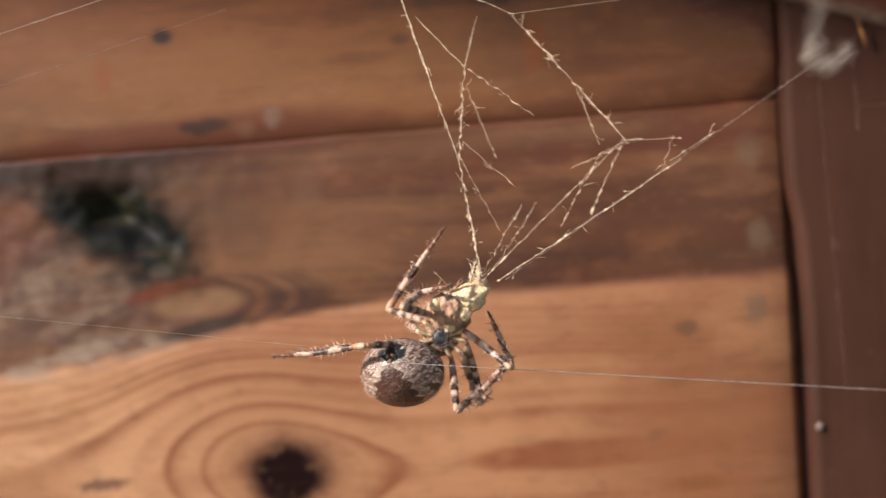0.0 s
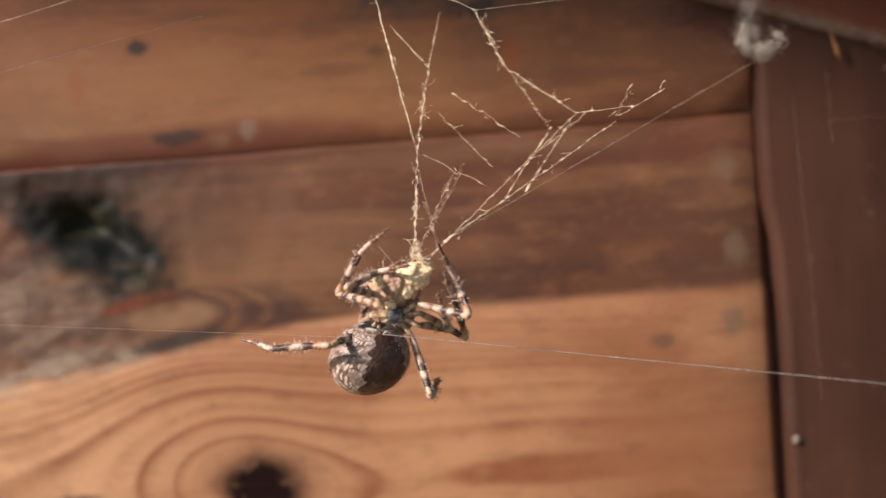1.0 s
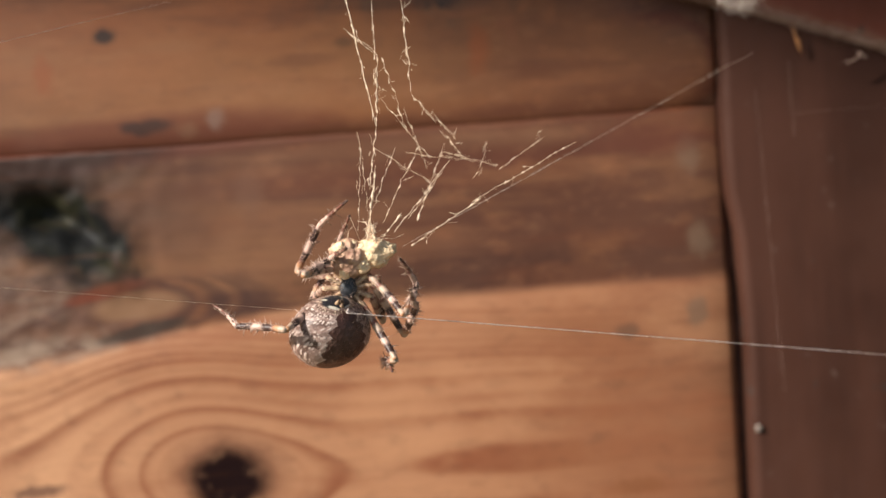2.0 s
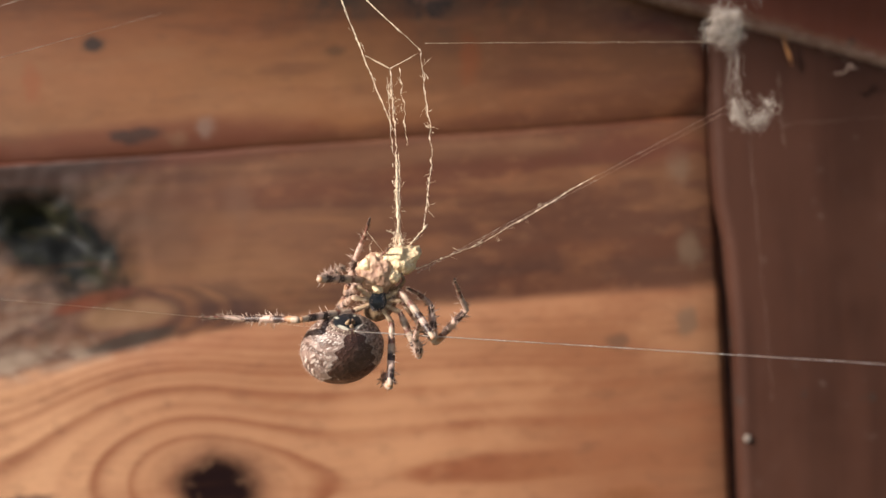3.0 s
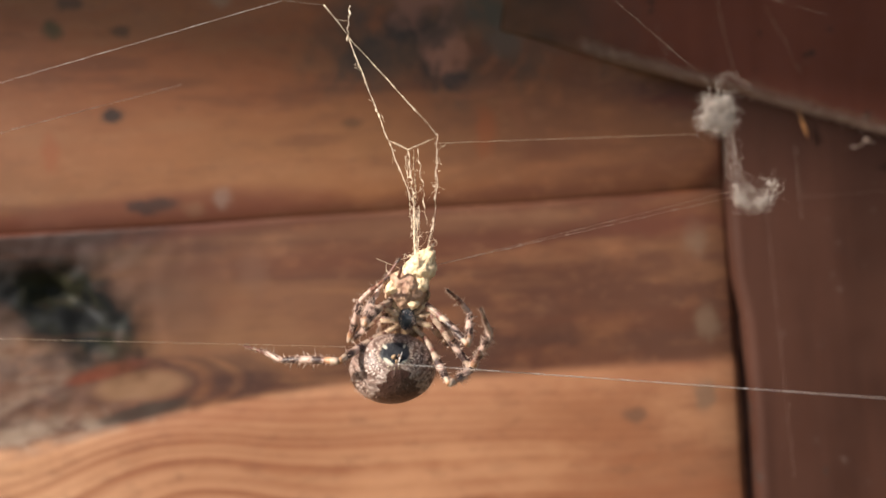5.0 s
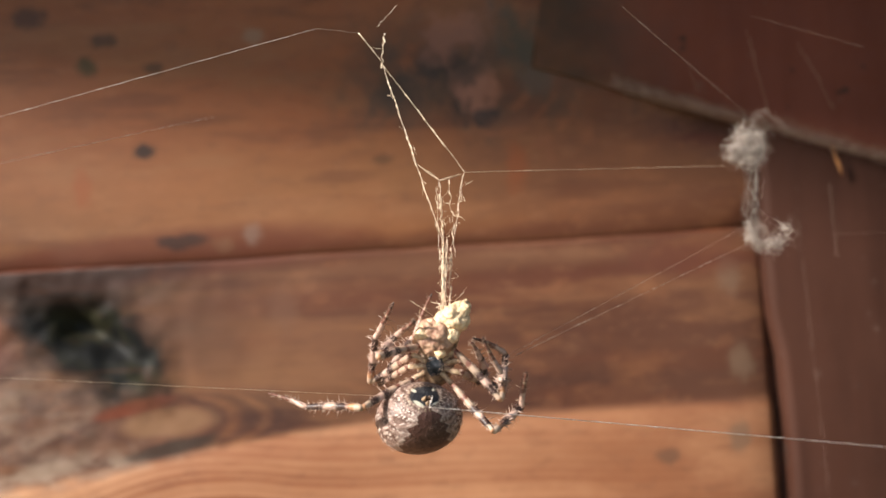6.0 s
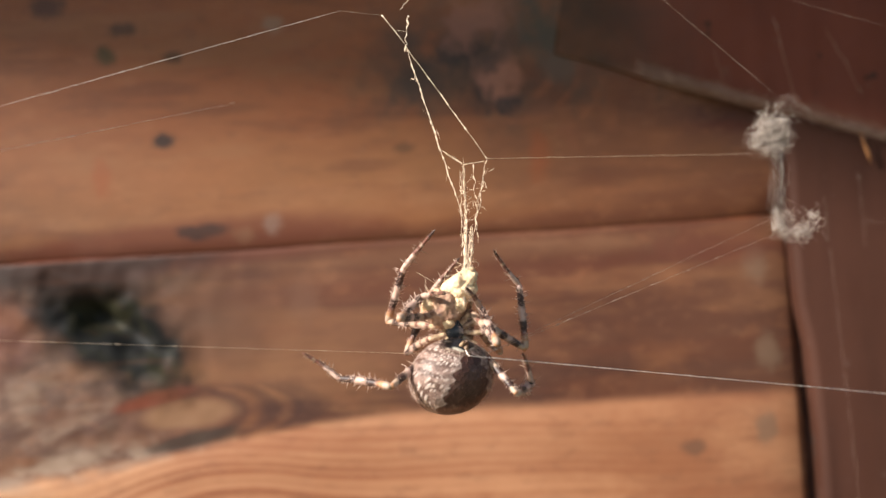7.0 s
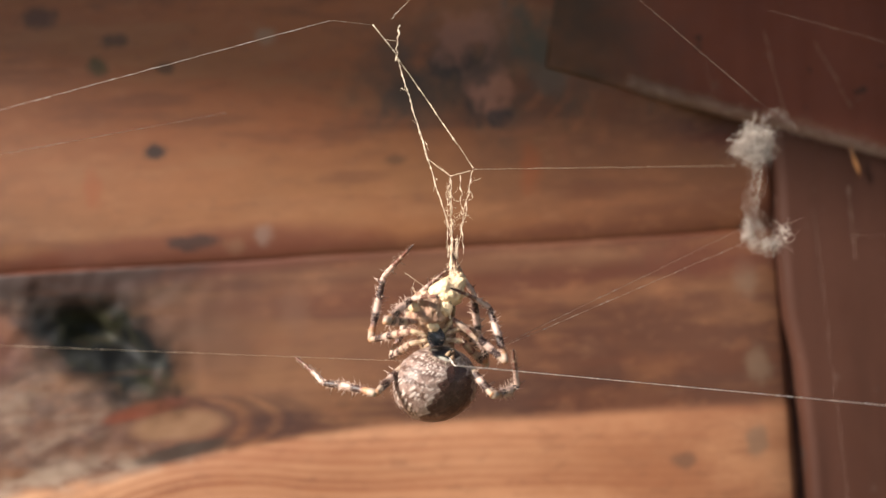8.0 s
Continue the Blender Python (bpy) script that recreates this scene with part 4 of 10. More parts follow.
def build_web():
    rng = random.Random(31)
    strand("left", 0.0249, 4.5e-05, rng, 0.0002, 0.9, 5, SILK, "pale beaded silk strand of the torn web")
    strand("left_1", 0.0249, 4.5e-05, rng, 0.0002, 0.9, 5, SILK, "pale beaded silk strand of the torn web")
    strand("cord", 0.0078, 6e-05, rng, 0.0003, 1, 9, SILK, "twisted silk cord holding the wrapped prey")
    strand("upper_cord", 0.0088, 5e-05, rng, 0.0004, 1, 8, SILK, "thin kinked strand of the torn web")
    strand("middle", 0.0082, 4.5e-05, rng, 0.0005, 1, 9, SILK, "thin kinked strand of the torn web")
    strand("middle_1", 0.0082, 4.5e-05, rng, 0.0005, 1, 9, SILK, "thin kinked strand of the torn web")
    strand("link", 0.0028, 4e-05, rng, 0.0002, 0.8, 0, SILK, "thin kinked strand of the torn web")
    strand("link_1", 0.0028, 4e-05, rng, 0.0002, 0.8, 0, SILK, "thin kinked strand of the torn web")
    strand("link_2", 0.0028, 4e-05, rng, 0.0002, 0.8, 0, SILK, "thin kinked strand of the torn web")
    strand("link_3", 0.0028, 4e-05, rng, 0.0002, 0.8, 0, SILK, "thin kinked strand of the torn web")
    strand("link_4", 0.0028, 4e-05, rng, 0.0002, 0.8, 0, SILK, "thin kinked strand of the torn web")
    strand("right", 0.0104, 4e-05, rng, 0.00012, 0.9, 0, SILK, "thin kinked strand of the torn web")
    strand("right_1", 0.0104, 4e-05, rng, 0.00012, 0.9, 0, SILK, "thin kinked strand of the torn web")
    strand("right_2", 0.0104, 4e-05, rng, 0.00012, 0.9, 0, SILK, "thin kinked strand of the torn web")
    strand("drop", 0.0093, 4e-05, rng, 0.0004, 0.9, 8, SILK, "thin kinked strand of the torn web")
    strand("drop_1", 0.0093, 4e-05, rng, 0.0004, 0.9, 8, SILK, "thin kinked strand of the torn web")
    strand("riser", 0.0028, 3.2e-05, rng, 0.00015, 0.8, 0, SILK, "thin kinked strand of the torn web")
    strand("riser_1", 0.0028, 3.2e-05, rng, 0.00015, 0.8, 0, SILK, "thin kinked strand of the torn web")
    strand("riser_2", 0.0028, 3.2e-05, rng, 0.00015, 0.8, 0, SILK, "thin kinked strand of the torn web")
    strand("riser_3", 0.0028, 3.2e-05, rng, 0.00015, 0.8, 0, SILK, "thin kinked strand of the torn web")
    strand("low_drop", 0.0052, 3.8e-05, rng, 0.0005, 0.9, 6, SILK, "thin kinked strand of the torn web")
    strand("low_drop_1", 0.0052, 3.8e-05, rng, 0.0005, 0.9, 6, SILK, "thin kinked strand of the torn web")
    strand("low_drop_2", 0.0052, 3.8e-05, rng, 0.0005, 0.9, 6, SILK, "thin kinked strand of the torn web")
    strand("sling", 0.0017, 6e-05, rng, 0.0005, 1, 10, SILK, "matted silk strand tied to the wrapped prey")
    strand("sling_1", 0.0017, 6e-05, rng, 0.0005, 1, 10, SILK, "matted silk strand tied to the wrapped prey")
    strand("sling_2", 0.0017, 6e-05, rng, 0.0005, 1, 10, SILK, "matted silk strand tied to the wrapped prey")
    strand("sling_3", 0.0017, 6e-05, rng, 0.0005, 1, 10, SILK, "matted silk strand tied to the wrapped prey")
    strand("sling_4", 0.0017, 6e-05, rng, 0.0005, 1, 10, SILK, "matted silk strand tied to the wrapped prey")
    strand("sling_side", 0.0037, 5e-05, rng, 0.0005, 1, 6, SILK, "matted silk strand tied to the wrapped prey")
    strand("sling_side_1", 0.0037, 5e-05, rng, 0.0005, 1, 6, SILK, "matted silk strand tied to the wrapped prey")
    strand("sling_side_2", 0.0037, 5e-05, rng, 0.0005, 1, 6, SILK, "matted silk strand tied to the wrapped prey")
    strand("hem", 0.0059, 4e-05, rng, 0.0003, 1, 1, SILK, "matted silk strand tied to the wrapped prey")
    strand("hem_1", 0.0059, 4e-05, rng, 0.0003, 1, 1, SILK, "matted silk strand tied to the wrapped prey")
    strand("hem_2", 0.0059, 4e-05, rng, 0.0003, 1, 1, SILK, "matted silk strand tied to the wrapped prey")
    strand("hem_3", 0.0059, 4e-05, rng, 0.0003, 1, 1, SILK, "matted silk strand tied to the wrapped prey")
    strand("hem_4", 0.0059, 4e-05, rng, 0.0003, 1, 1, SILK, "matted silk strand tied to the wrapped prey")
    strand("bridge", 0.0530, 3.4e-05, rng, 6e-05, 0.5, 0, SILK, "taut level silk line to the dusty wad")
    strand("n1", 0.0115, 3.4e-05, rng, 0.0003, 1, 2, SILK, "torn sticky thread hauled in with the prey")
    strand("n2", 0.0115, 3.4e-05, rng, 0.0005, 1, 2, SILK, "torn sticky thread hauled in with the prey")
    strand("n3", 0.0078, 3.4e-05, rng, 0.0003, 1, 2, SILK, "torn sticky thread hauled in with the prey")
    strand("n4", 0.0094, 3.4e-05, rng, 0.0005, 1, 2, SILK, "torn sticky thread hauled in with the prey")
    strand("n5", 0.0106, 3.4e-05, rng, 0.0005, 1, 2, SILK, "torn sticky thread hauled in with the prey")
    strand("n6", 0.0115, 3.4e-05, rng, 0.0005, 1, 2, SILK, "torn sticky thread hauled in with the prey")
    strand("n7", 0.0112, 3.4e-05, rng, 0.0005, 1, 2, SILK, "torn sticky thread hauled in with the prey")
    strand("n8", 0.0098, 3.4e-05, rng, 0.0005, 1, 2, SILK, "torn sticky thread hauled in with the prey")
    strand("n9", 0.0100, 3.4e-05, rng, 0.0005, 1, 2, SILK, "torn sticky thread hauled in with the prey")
    strand("n10", 0.0090, 3.4e-05, rng, 0.0005, 1, 2, SILK, "torn sticky thread hauled in with the prey")
    strand("n11", 0.0050, 3.4e-05, rng, 0.0005, 1, 2, SILK, "torn sticky thread hauled in with the prey")
    strand("n12", 0.0074, 3.4e-05, rng, 0.0005, 1, 2, SILK, "torn sticky thread hauled in with the prey")
    strand("n13", 0.0115, 3.4e-05, rng, 0.0005, 1, 2, SILK, "torn sticky thread hauled in with the prey")
    strand("tether", 0.2100, 0.00009, rng, 0, 0.25, 0, TAUT_SILK, "taut silk line from the spider's spinnerets")
    strand("guy", 0.0560, 2.2e-05, rng, 0, 0.3, 0, SILK, "faint taut silk line beside the spider")
    strand("spin", 0.0028, 9e-05, rng, 0.0002, 0.5, 0, TAUT_SILK, "short white silk line at the spider's spinnerets")
    strand("rope", 0.0120, 5.5e-05, rng, 0.0003, 1, 8, SILK, "matted silk strand hauled in with the prey")
    strand("rope_far", 0.0180, 4.5e-05, rng, 0.0002, 1, 5, SILK, "beaded silk strand hauled in with the prey")
    strand("haul", 0.0700, 2.6e-05, rng, 6e-05, 0.7, 0, FINE_SILK, "slack silk line between prey and dusty wad")
    strand("haul_pair", 0.0660, 2.4e-05, rng, 6e-05, 0.7, 0, FINE_SILK, "faint slack silk line beside its twin")
    fixed = [((-0.0631, 0.0623, 1.8634), (-0.0141, 0.0857, 1.8803), 0.000030, TAUT_SILK, "long taut silk line anchoring the web"),
             ((-0.0506, 0.050, 1.8582), (-0.0354, 0.120, 1.8746), 0.000024, TAUT_SILK, "faint silk line running to the wall"),
             ((-0.0141, 0.0857, 1.8803), (-0.0083, 0.0857, 1.8793), 0.000024, FINE_SILK, "short silk line at the web's top"),
             ((-0.0083, 0.0857, 1.8793), (-0.0053, 0.0857, 1.8750), 0.00006, SILK, "short silk line at the web's top"),
             ((-0.00545, 0.0857, 1.8741), (-0.00525, 0.0857, 1.8749), 0.00016, SILK, "small knot of silk where the web hangs"),
             ((-0.0068, 0.0857, 1.8772), (-0.0049, 0.0857, 1.8768), 0.00003, SILK, "short silk line at the web's top"),
             ((-0.0053, 0.0857, 1.8746), (-0.0046, 0.0857, 1.8790), 0.00006, SILK, "kinked silk tuft at the web's top"),
             ((-0.0058, 0.0857, 1.8800), (-0.0028, 0.0880, 1.8835), 0.000045, SILK, "kinked silk tuft at the web's top"),
             ((0.0311, 0.0980, 1.8838), (0.0484, 0.0980, 1.8668), 0.000016, FINE_SILK, "thin silk line hanging before the barge board"),
             ((0.0544, 0.1120, 1.8846), (0.0729, 0.1120, 1.8782), 0.000014, FINE_SILK, "thin silk line hanging before the barge board"),
             ((0.0570, 0.1680, 1.8884), (0.0583, 0.1682, 1.8775), 0.00003, DUST, "dusty silk line on the barge board"),
             ((0.0695, 0.1680, 1.8942), (0.0733, 0.1682, 1.8750), 0.00005, DUST, "dusty silk line on the barge board"),
             ((0.0801, 0.1680, 1.8913), (0.0869, 0.1682, 1.8769), 0.00004, DUST, "dusty silk line on the barge board"),
             ((0.0776, 0.1690, 1.8561), (0.0806, 0.1700, 1.7900), 0.000015, FINE_SILK, "faint dusty silk line hanging before the post"),
             ((0.0840, 0.1660, 1.8610), (0.0846, 0.1665, 1.8450), 0.000018, FINE_SILK, "faint dusty silk line hanging before the post"),
             ((0.0860, 0.1722, 1.8500), (0.1140, 0.1722, 1.8502), 0.000014, FINE_SILK, "faint level silk line before the post")]
    for a, b, r, m, label in fixed:
        g = Geo()
        kink = 0.0008 if "kinked" in label else 0.0005 if m is DUST else 0.00005
        line(g, a, b, r, rng, kink, 0.6, 0.0001 if kink > 0.0006 else 0.0005, 1100 if kink > 0.0006 else 380)
        tagged(g.put("silk_thread", m), label, "thread", group="silk threads of the web")


def build_wad():
    """The dusty clump of old web on its short stalk."""
    w = holder("cobweb_wad")
    tagged(w, "dusty grey wad of old cobweb hanging on silk", "cobweb")
    rng = random.Random(51)

    def tangle(g, centre, size, count, r, length, turn=0.5):
        centre = Vector(centre)
        for _ in range(count):
            p = centre + Vector((rng.gauss(0, size[0]), rng.gauss(0, size[1]), rng.gauss(0, size[2])))
            pts = [p]
            d = Vector((rng.gauss(0, 1), rng.gauss(0, 1), rng.gauss(0, 1))).normalized()
            step = length * rng.choice((0.4, 0.6, 0.8, 1.4))
            for _ in range(7):
                d = (d + Vector((rng.gauss(0, turn), rng.gauss(0, turn), rng.gauss(0, turn))) + (centre - pts[-1]) * 160).normalized()
                pts.append(pts[-1] + d * step)
            w = r * rng.choice((0.5, 0.7, 1.0, 1.3, 3.2))
            g.tube(pts, [w * (0.5 + 0.5 * math.sin(0.4 + 2.4 * i / 7)) for i in range(8)], 3)

    g = Geo()
    for c, size, count in (((-0.0006, 0, 0.0001), (0.0008, 0.0006, 0.0006), 520), ((0.0008, 0, -0.0004), (0.0005, 0.0005, 0.0008), 360),
                           ((0.0002, 0, 0.0012), (0.0008, 0.0006, 0.0005), 200), ((-0.0020, 0, -0.0006), (0.0007, 0.0005, 0.0004), 150),
                           ((0.0004, 0, -0.0020), (0.0005, 0.0005, 0.0008), 150), ((-0.0006, 0, 0.0020), (0.0003, 0.0003, 0.0006), 60)):
        tangle(g, c, size, int(count * 1.1), 0.000009, 0.00036, 0.55)
    for _ in range(34):
        a, q = rng.uniform(0, 6.283), rng.uniform(0.0012, 0.0030)
        tangle(g, (q * math.cos(a), rng.gauss(0, 0.0005), q * 0.9 * math.sin(a)), (0.00028, 0.0003, 0.00028), rng.randrange(20, 80), 0.000009, 0.0003, 0.4)
    tagged(g.put("upper_clump", FLUFF, w), kind="stuff")
    g = Geo()
    for k in range(11):
        a = 2.6 + 3.6 * k / 10
        c = (0.0010 + 0.0028 * math.cos(a), 0, -0.0132 + 0.0023 * math.sin(a))
        tangle(g, c, (0.00045, 0.0004, 0.00045), int(rng.uniform(0.2, 1.3) * (60 + 80 * math.sin(math.pi * k / 10))), 0.000009, 0.00034, 0.4)
    tagged(g.put("lower_clump", FLUFF, w), kind="stuff")
    g = Geo()
    for k in range(26):
        o = Vector((rng.gauss(0, 0.00050), rng.gauss(0, 0.0003), 0))
        pts = []
        for i in range(21):
            t = i / 20
            bow = 0.0007 * math.sin(t * 3.14) - 0.0019 * math.sin(t * t * 3.14)
            wave = Vector((noise.noise(Vector((t * 7, k, 2))), noise.noise(Vector((t * 7, k, 9))), 0.6 * noise.noise(Vector((t * 9, k, 5))))) * 0.0015
            pts.append(Vector((bow, 0, -0.0012 - 0.0124 * t)) + o * (1 + t) + wave)
        g.tube(pts, [rng.uniform(0.000006, 0.000012)] * 21, 3)
    tagged(g.put("stalk", FLUFF, w), kind="stuff")
    g = Geo()
    for k in range(7):
        pts = []
        a0, size = rng.uniform(-0.3, 0.3), rng.uniform(0.8, 1.15)
        for i in range(25):
            t = i / 24
            wv = Vector((noise.noise(Vector((t * 4, k * 2.7, 1))), 0, noise.noise(Vector((t * 4, k * 2.7, 6))))) * 0.0014
            pts.append(Vector((0.0004 + 0.0062 * t * size, 0.0002 * k, 0.0010 + 0.0046 * size * math.sin(t * 2.9 + 0.15 * a0) - 0.0006 * t)) + wv)
        g.tube(pts, [rng.uniform(0.000007, 0.000014)] * 25, 3)
    tagged(g.put("loop", FLUFF, w), kind="stuff")
    return w


def build_straw():
    g = Geo()
    pts = [(0.0866, 0.1700, 1.8692), (0.0872, 0.1705, 1.8670), (0.0880, 0.1706, 1.8647), (0.0887, 0.1712, 1.8624)]
    g.tube(pts, [0.0001, 0.00022, 0.00045, 0.0001], 7)
    tagged(g.put("straw_bit", STRAW), "orange bit of straw caught under the board", "straw")


def build_curl():
    g = Geo()
    for k in range(3):
        pts = []
        for i in range(22):
            t = i / 21
            a = 3.6 + 7.0 * t
            pts.append((0.0976 + 0.0042 * t + 0.0007 * math.cos(a) + 0.0002 * k, 0.1688 - 0.0002 * k, 1.8606 + 0.0009 * t + 0.0008 * math.sin(a + 0.3 * k)))
        g.tube(pts, [0.00009] * 22, 5)
    tagged(g.put("cobweb_curl", DUST), "small dusty curl of cobweb under the board", "cobweb")


build_web()
build_curl()
cobweb_wad = build_wad()
build_straw()


def motions():
    walk(spider, [
        (0, pose(-0.00191, 0.08000, 1.82220, 0.0, 29.7, 0.0)), (0.5, pose(-0.00226, 0.08000, 1.82352, 0.0, 27.7, 0.0)),
        (1, pose(-0.00479, 0.08000, 1.82586, 0.0, 16.0, 0.0)), (1.5, pose(-0.00631, 0.08000, 1.82603, 0.0, 13.3, 0.0)),
        (1.7, pose(-0.00725, 0.08000, 1.82667, 0.0, 11.4, 0.0)), (2.8, pose(-0.00232, 0.08000, 1.82784, 0.0, 21.8, 0.0)),
        (3, pose(-0.00151, 0.08000, 1.82775, 0.0, 21.4, 0.0)), (3.5, pose(0.00061, 0.08000, 1.82967, 0.0, 26.8, 0.0)),
        (4, pose(0.00331, 0.08000, 1.83487, 0.0, 21.4, 0.0)), (4.5, pose(0.00225, 0.08000, 1.83608, 0.0, 16.9, 0.0)),
        (5, pose(0.00044, 0.08000, 1.83484, 0.0, 10.0, 0.0)), (5.2, pose(0.00011, 0.08000, 1.83502, 0.0, 8.6, 0.0)),
        (6.3, pose(-0.00049, 0.08000, 1.83191, 0.0, 10.7, 0.0)), (6.5, pose(-0.00051, 0.08000, 1.83249, 0.0, 7.3, 0.0)),
        (7, pose(-0.00101, 0.08000, 1.83536, 0.0, -3.4, 0.0)), (7.5, pose(-0.00288, 0.08000, 1.83583, 0.0, -2.4, 0.0)),
        (8, pose(-0.00207, 0.08000, 1.83569, 0.0, 0.3, 0.0)),
    ])
    walk(abdomen, [
        (0, pose(-0.00272, -0.00100, -0.00651, -19.3, -28.8, -15.5)), (0.5, pose(-0.00258, -0.00100, -0.00655, -51.4, -27.3, 10.5)),
        (1, pose(-0.00218, -0.00100, -0.00613, -63.3, -12.9, 37.0)), (1.5, pose(-0.00089, -0.00100, -0.00642, -70.6, -10.6, 37.8)),
        (1.7, pose(-0.00110, -0.00100, -0.00617, -60.5, -9.2, 36.5)), (2.8, pose(-0.00209, -0.00100, -0.00699, -44.9, -18.5, 32.9)),
        (3, pose(-0.00257, -0.00100, -0.00748, -46.8, -19.5, 25.4)), (3.5, pose(-0.00245, -0.00100, -0.00715, -48.3, -21.7, 38.2)),
        (4, pose(-0.00239, -0.00100, -0.00807, -26.4, -20.6, 15.7)), (4.5, pose(-0.00193, -0.00100, -0.00726, -25.2, -16.3, 15.3)),
        (5, pose(-0.00110, -0.00100, -0.00684, -15.4, -9.9, 8.4)), (5.2, pose(-0.00107, -0.00100, -0.00728, -40.1, -8.3, 15.5)),
        (6.3, pose(-0.00117, -0.00100, -0.00703, -23.7, -10.3, 15.8)), (6.5, pose(-0.00108, -0.00100, -0.00588, -25.5, -7.1, 13.3)),
        (7, pose(-0.00108, -0.00100, -0.00583, -40.7, 2.8, 34.5)), (7.5, pose(0.00001, -0.00100, -0.00600, -41.8, 1.0, 64.2)),
        (8, pose(-0.00029, -0.00100, -0.00601, -38.0, -0.3, 35.5)),
    ])
    walk(LEGS["A"][0], [
        (0, pose(-0.00268, -0.00040, -0.00209, -168.2, 11.2, -133.0)), (0.5, pose(-0.00268, -0.00040, -0.00209, -167.8, 10.7, -131.0)),
        (1, pose(-0.00268, -0.00040, -0.00209, -165.8, 13.7, -121.6)), (1.5, pose(-0.00268, -0.00040, -0.00209, -164.1, 23.4, -116.0)),
        (1.7, pose(-0.00268, -0.00040, -0.00209, -163.6, 22.9, -114.9)), (2.8, pose(-0.00268, -0.00040, -0.00209, -172.5, 19.0, -139.2)),
        (3, pose(-0.00268, -0.00040, -0.00209, -171.7, 15.6, -136.8)), (3.5, pose(-0.00268, -0.00040, -0.00209, -174.7, 19.6, -146.6)),
        (4, pose(-0.00268, -0.00040, -0.00209, -172.3, 18.2, -139.3)), (4.5, pose(-0.00268, -0.00040, -0.00209, -171.5, 16.5, -136.6)),
        (5, pose(-0.00268, -0.00040, -0.00209, -169.4, 23.9, -130.6)), (5.2, pose(-0.00268, -0.00040, -0.00209, -169.2, 19.3, -129.9)),
        (6.3, pose(-0.00268, -0.00040, -0.00209, -171.7, 26.4, -136.4)), (6.5, pose(-0.00268, -0.00040, -0.00209, -171.2, 21.3, -135.1)),
        (7, pose(-0.00268, -0.00040, -0.00209, -171.6, 22.7, -136.1)), (7.5, pose(-0.00268, -0.00040, -0.00209, -163.5, 28.4, -117.5)),
        (8, pose(-0.00268, -0.00040, -0.00209, -168.9, 27.1, -129.2)),
    ])
    walk(LEGS["A"][1], [
        (0, pose(0.00920, 0.00000, 0.00000, -8.5, -19.7, 69.9)), (0.5, pose(0.00920, 0.00000, 0.00000, -9.4, -16.1, 72.8)),
        (1, pose(0.00920, 0.00000, 0.00000, -9.3, 0.9, 71.8)), (1.5, pose(0.00920, 0.00000, 0.00000, -8.0, 8.6, 86.7)),
        (1.7, pose(0.00920, 0.00000, 0.00000, -7.1, 9.7, 92.9)), (2.8, pose(0.00920, 0.00000, 0.00000, -8.6, -3.9, 63.9)),
        (3, pose(0.00920, 0.00000, 0.00000, -8.5, -3.4, 63.0)), (3.5, pose(0.00920, 0.00000, 0.00000, -7.8, -9.9, 56.5)),
        (4, pose(0.00920, 0.00000, 0.00000, -6.9, -6.9, 50.5)), (4.5, pose(0.00920, 0.00000, 0.00000, -7.6, -4.3, 57.8)),
        (5, pose(0.00920, 0.00000, 0.00000, -6.9, 11.1, 70.0)), (5.2, pose(0.00920, 0.00000, 0.00000, -6.7, 11.1, 70.8)),
        (6.3, pose(0.00920, 0.00000, 0.00000, -7.3, 9.6, 67.4)), (6.5, pose(0.00920, 0.00000, 0.00000, -6.4, 11.5, 72.4)),
        (7, pose(0.00920, 0.00000, 0.00000, -3.4, 23.1, 82.5)), (7.5, pose(0.00920, 0.00000, 0.00000, 4.4, 26.5, 100.8)),
        (8, pose(0.00920, 0.00000, 0.00000, -0.9, 23.0, 88.4)),
    ])
    walk(LEGS["A"][2], [
        (0, pose(0.01192, 0.00743, 0.00283, -0.3, -14.0, 47.1)), (0.5, pose(0.01159, 0.00771, 0.00232, -1.2, -9.4, 51.4)),
        (1, pose(0.01182, 0.00798, -0.00014, 0.1, 12.9, 92.0)), (1.5, pose(0.00968, 0.00829, -0.00126, 6.3, 29.4, 108.8)),
        (1.7, pose(0.00878, 0.00827, -0.00142, 8.5, 30.8, 113.1)), (2.8, pose(0.01289, 0.00753, 0.00057, -14.1, 9.7, 54.1)),
        (3, pose(0.01301, 0.00747, 0.00050, -16.6, 3.3, 31.9)), (3.5, pose(0.01377, 0.00690, 0.00144, -16.7, -4.2, 46.9)),
        (4, pose(0.01451, 0.00643, 0.00101, -16.7, -2.1, 46.0)), (4.5, pose(0.01367, 0.00709, 0.00062, -17.3, 7.7, 33.3)),
        (5, pose(0.01202, 0.00775, -0.00161, -4.2, 31.0, 70.6)), (5.2, pose(0.01191, 0.00778, -0.00161, -9.3, 30.8, 60.8)),
        (6.3, pose(0.01238, 0.00765, -0.00141, -4.2, 27.3, 71.4)), (6.5, pose(0.01168, 0.00785, -0.00168, -6.1, 32.0, 67.5)),
        (7, pose(0.01021, 0.00766, -0.00329, -20.5, 64.2, 48.9)), (7.5, pose(0.00779, 0.00738, -0.00375, 45.9, 47.9, 124.9)),
        (8, pose(0.00942, 0.00773, -0.00328, 33.2, 44.7, 107.5)),
    ])
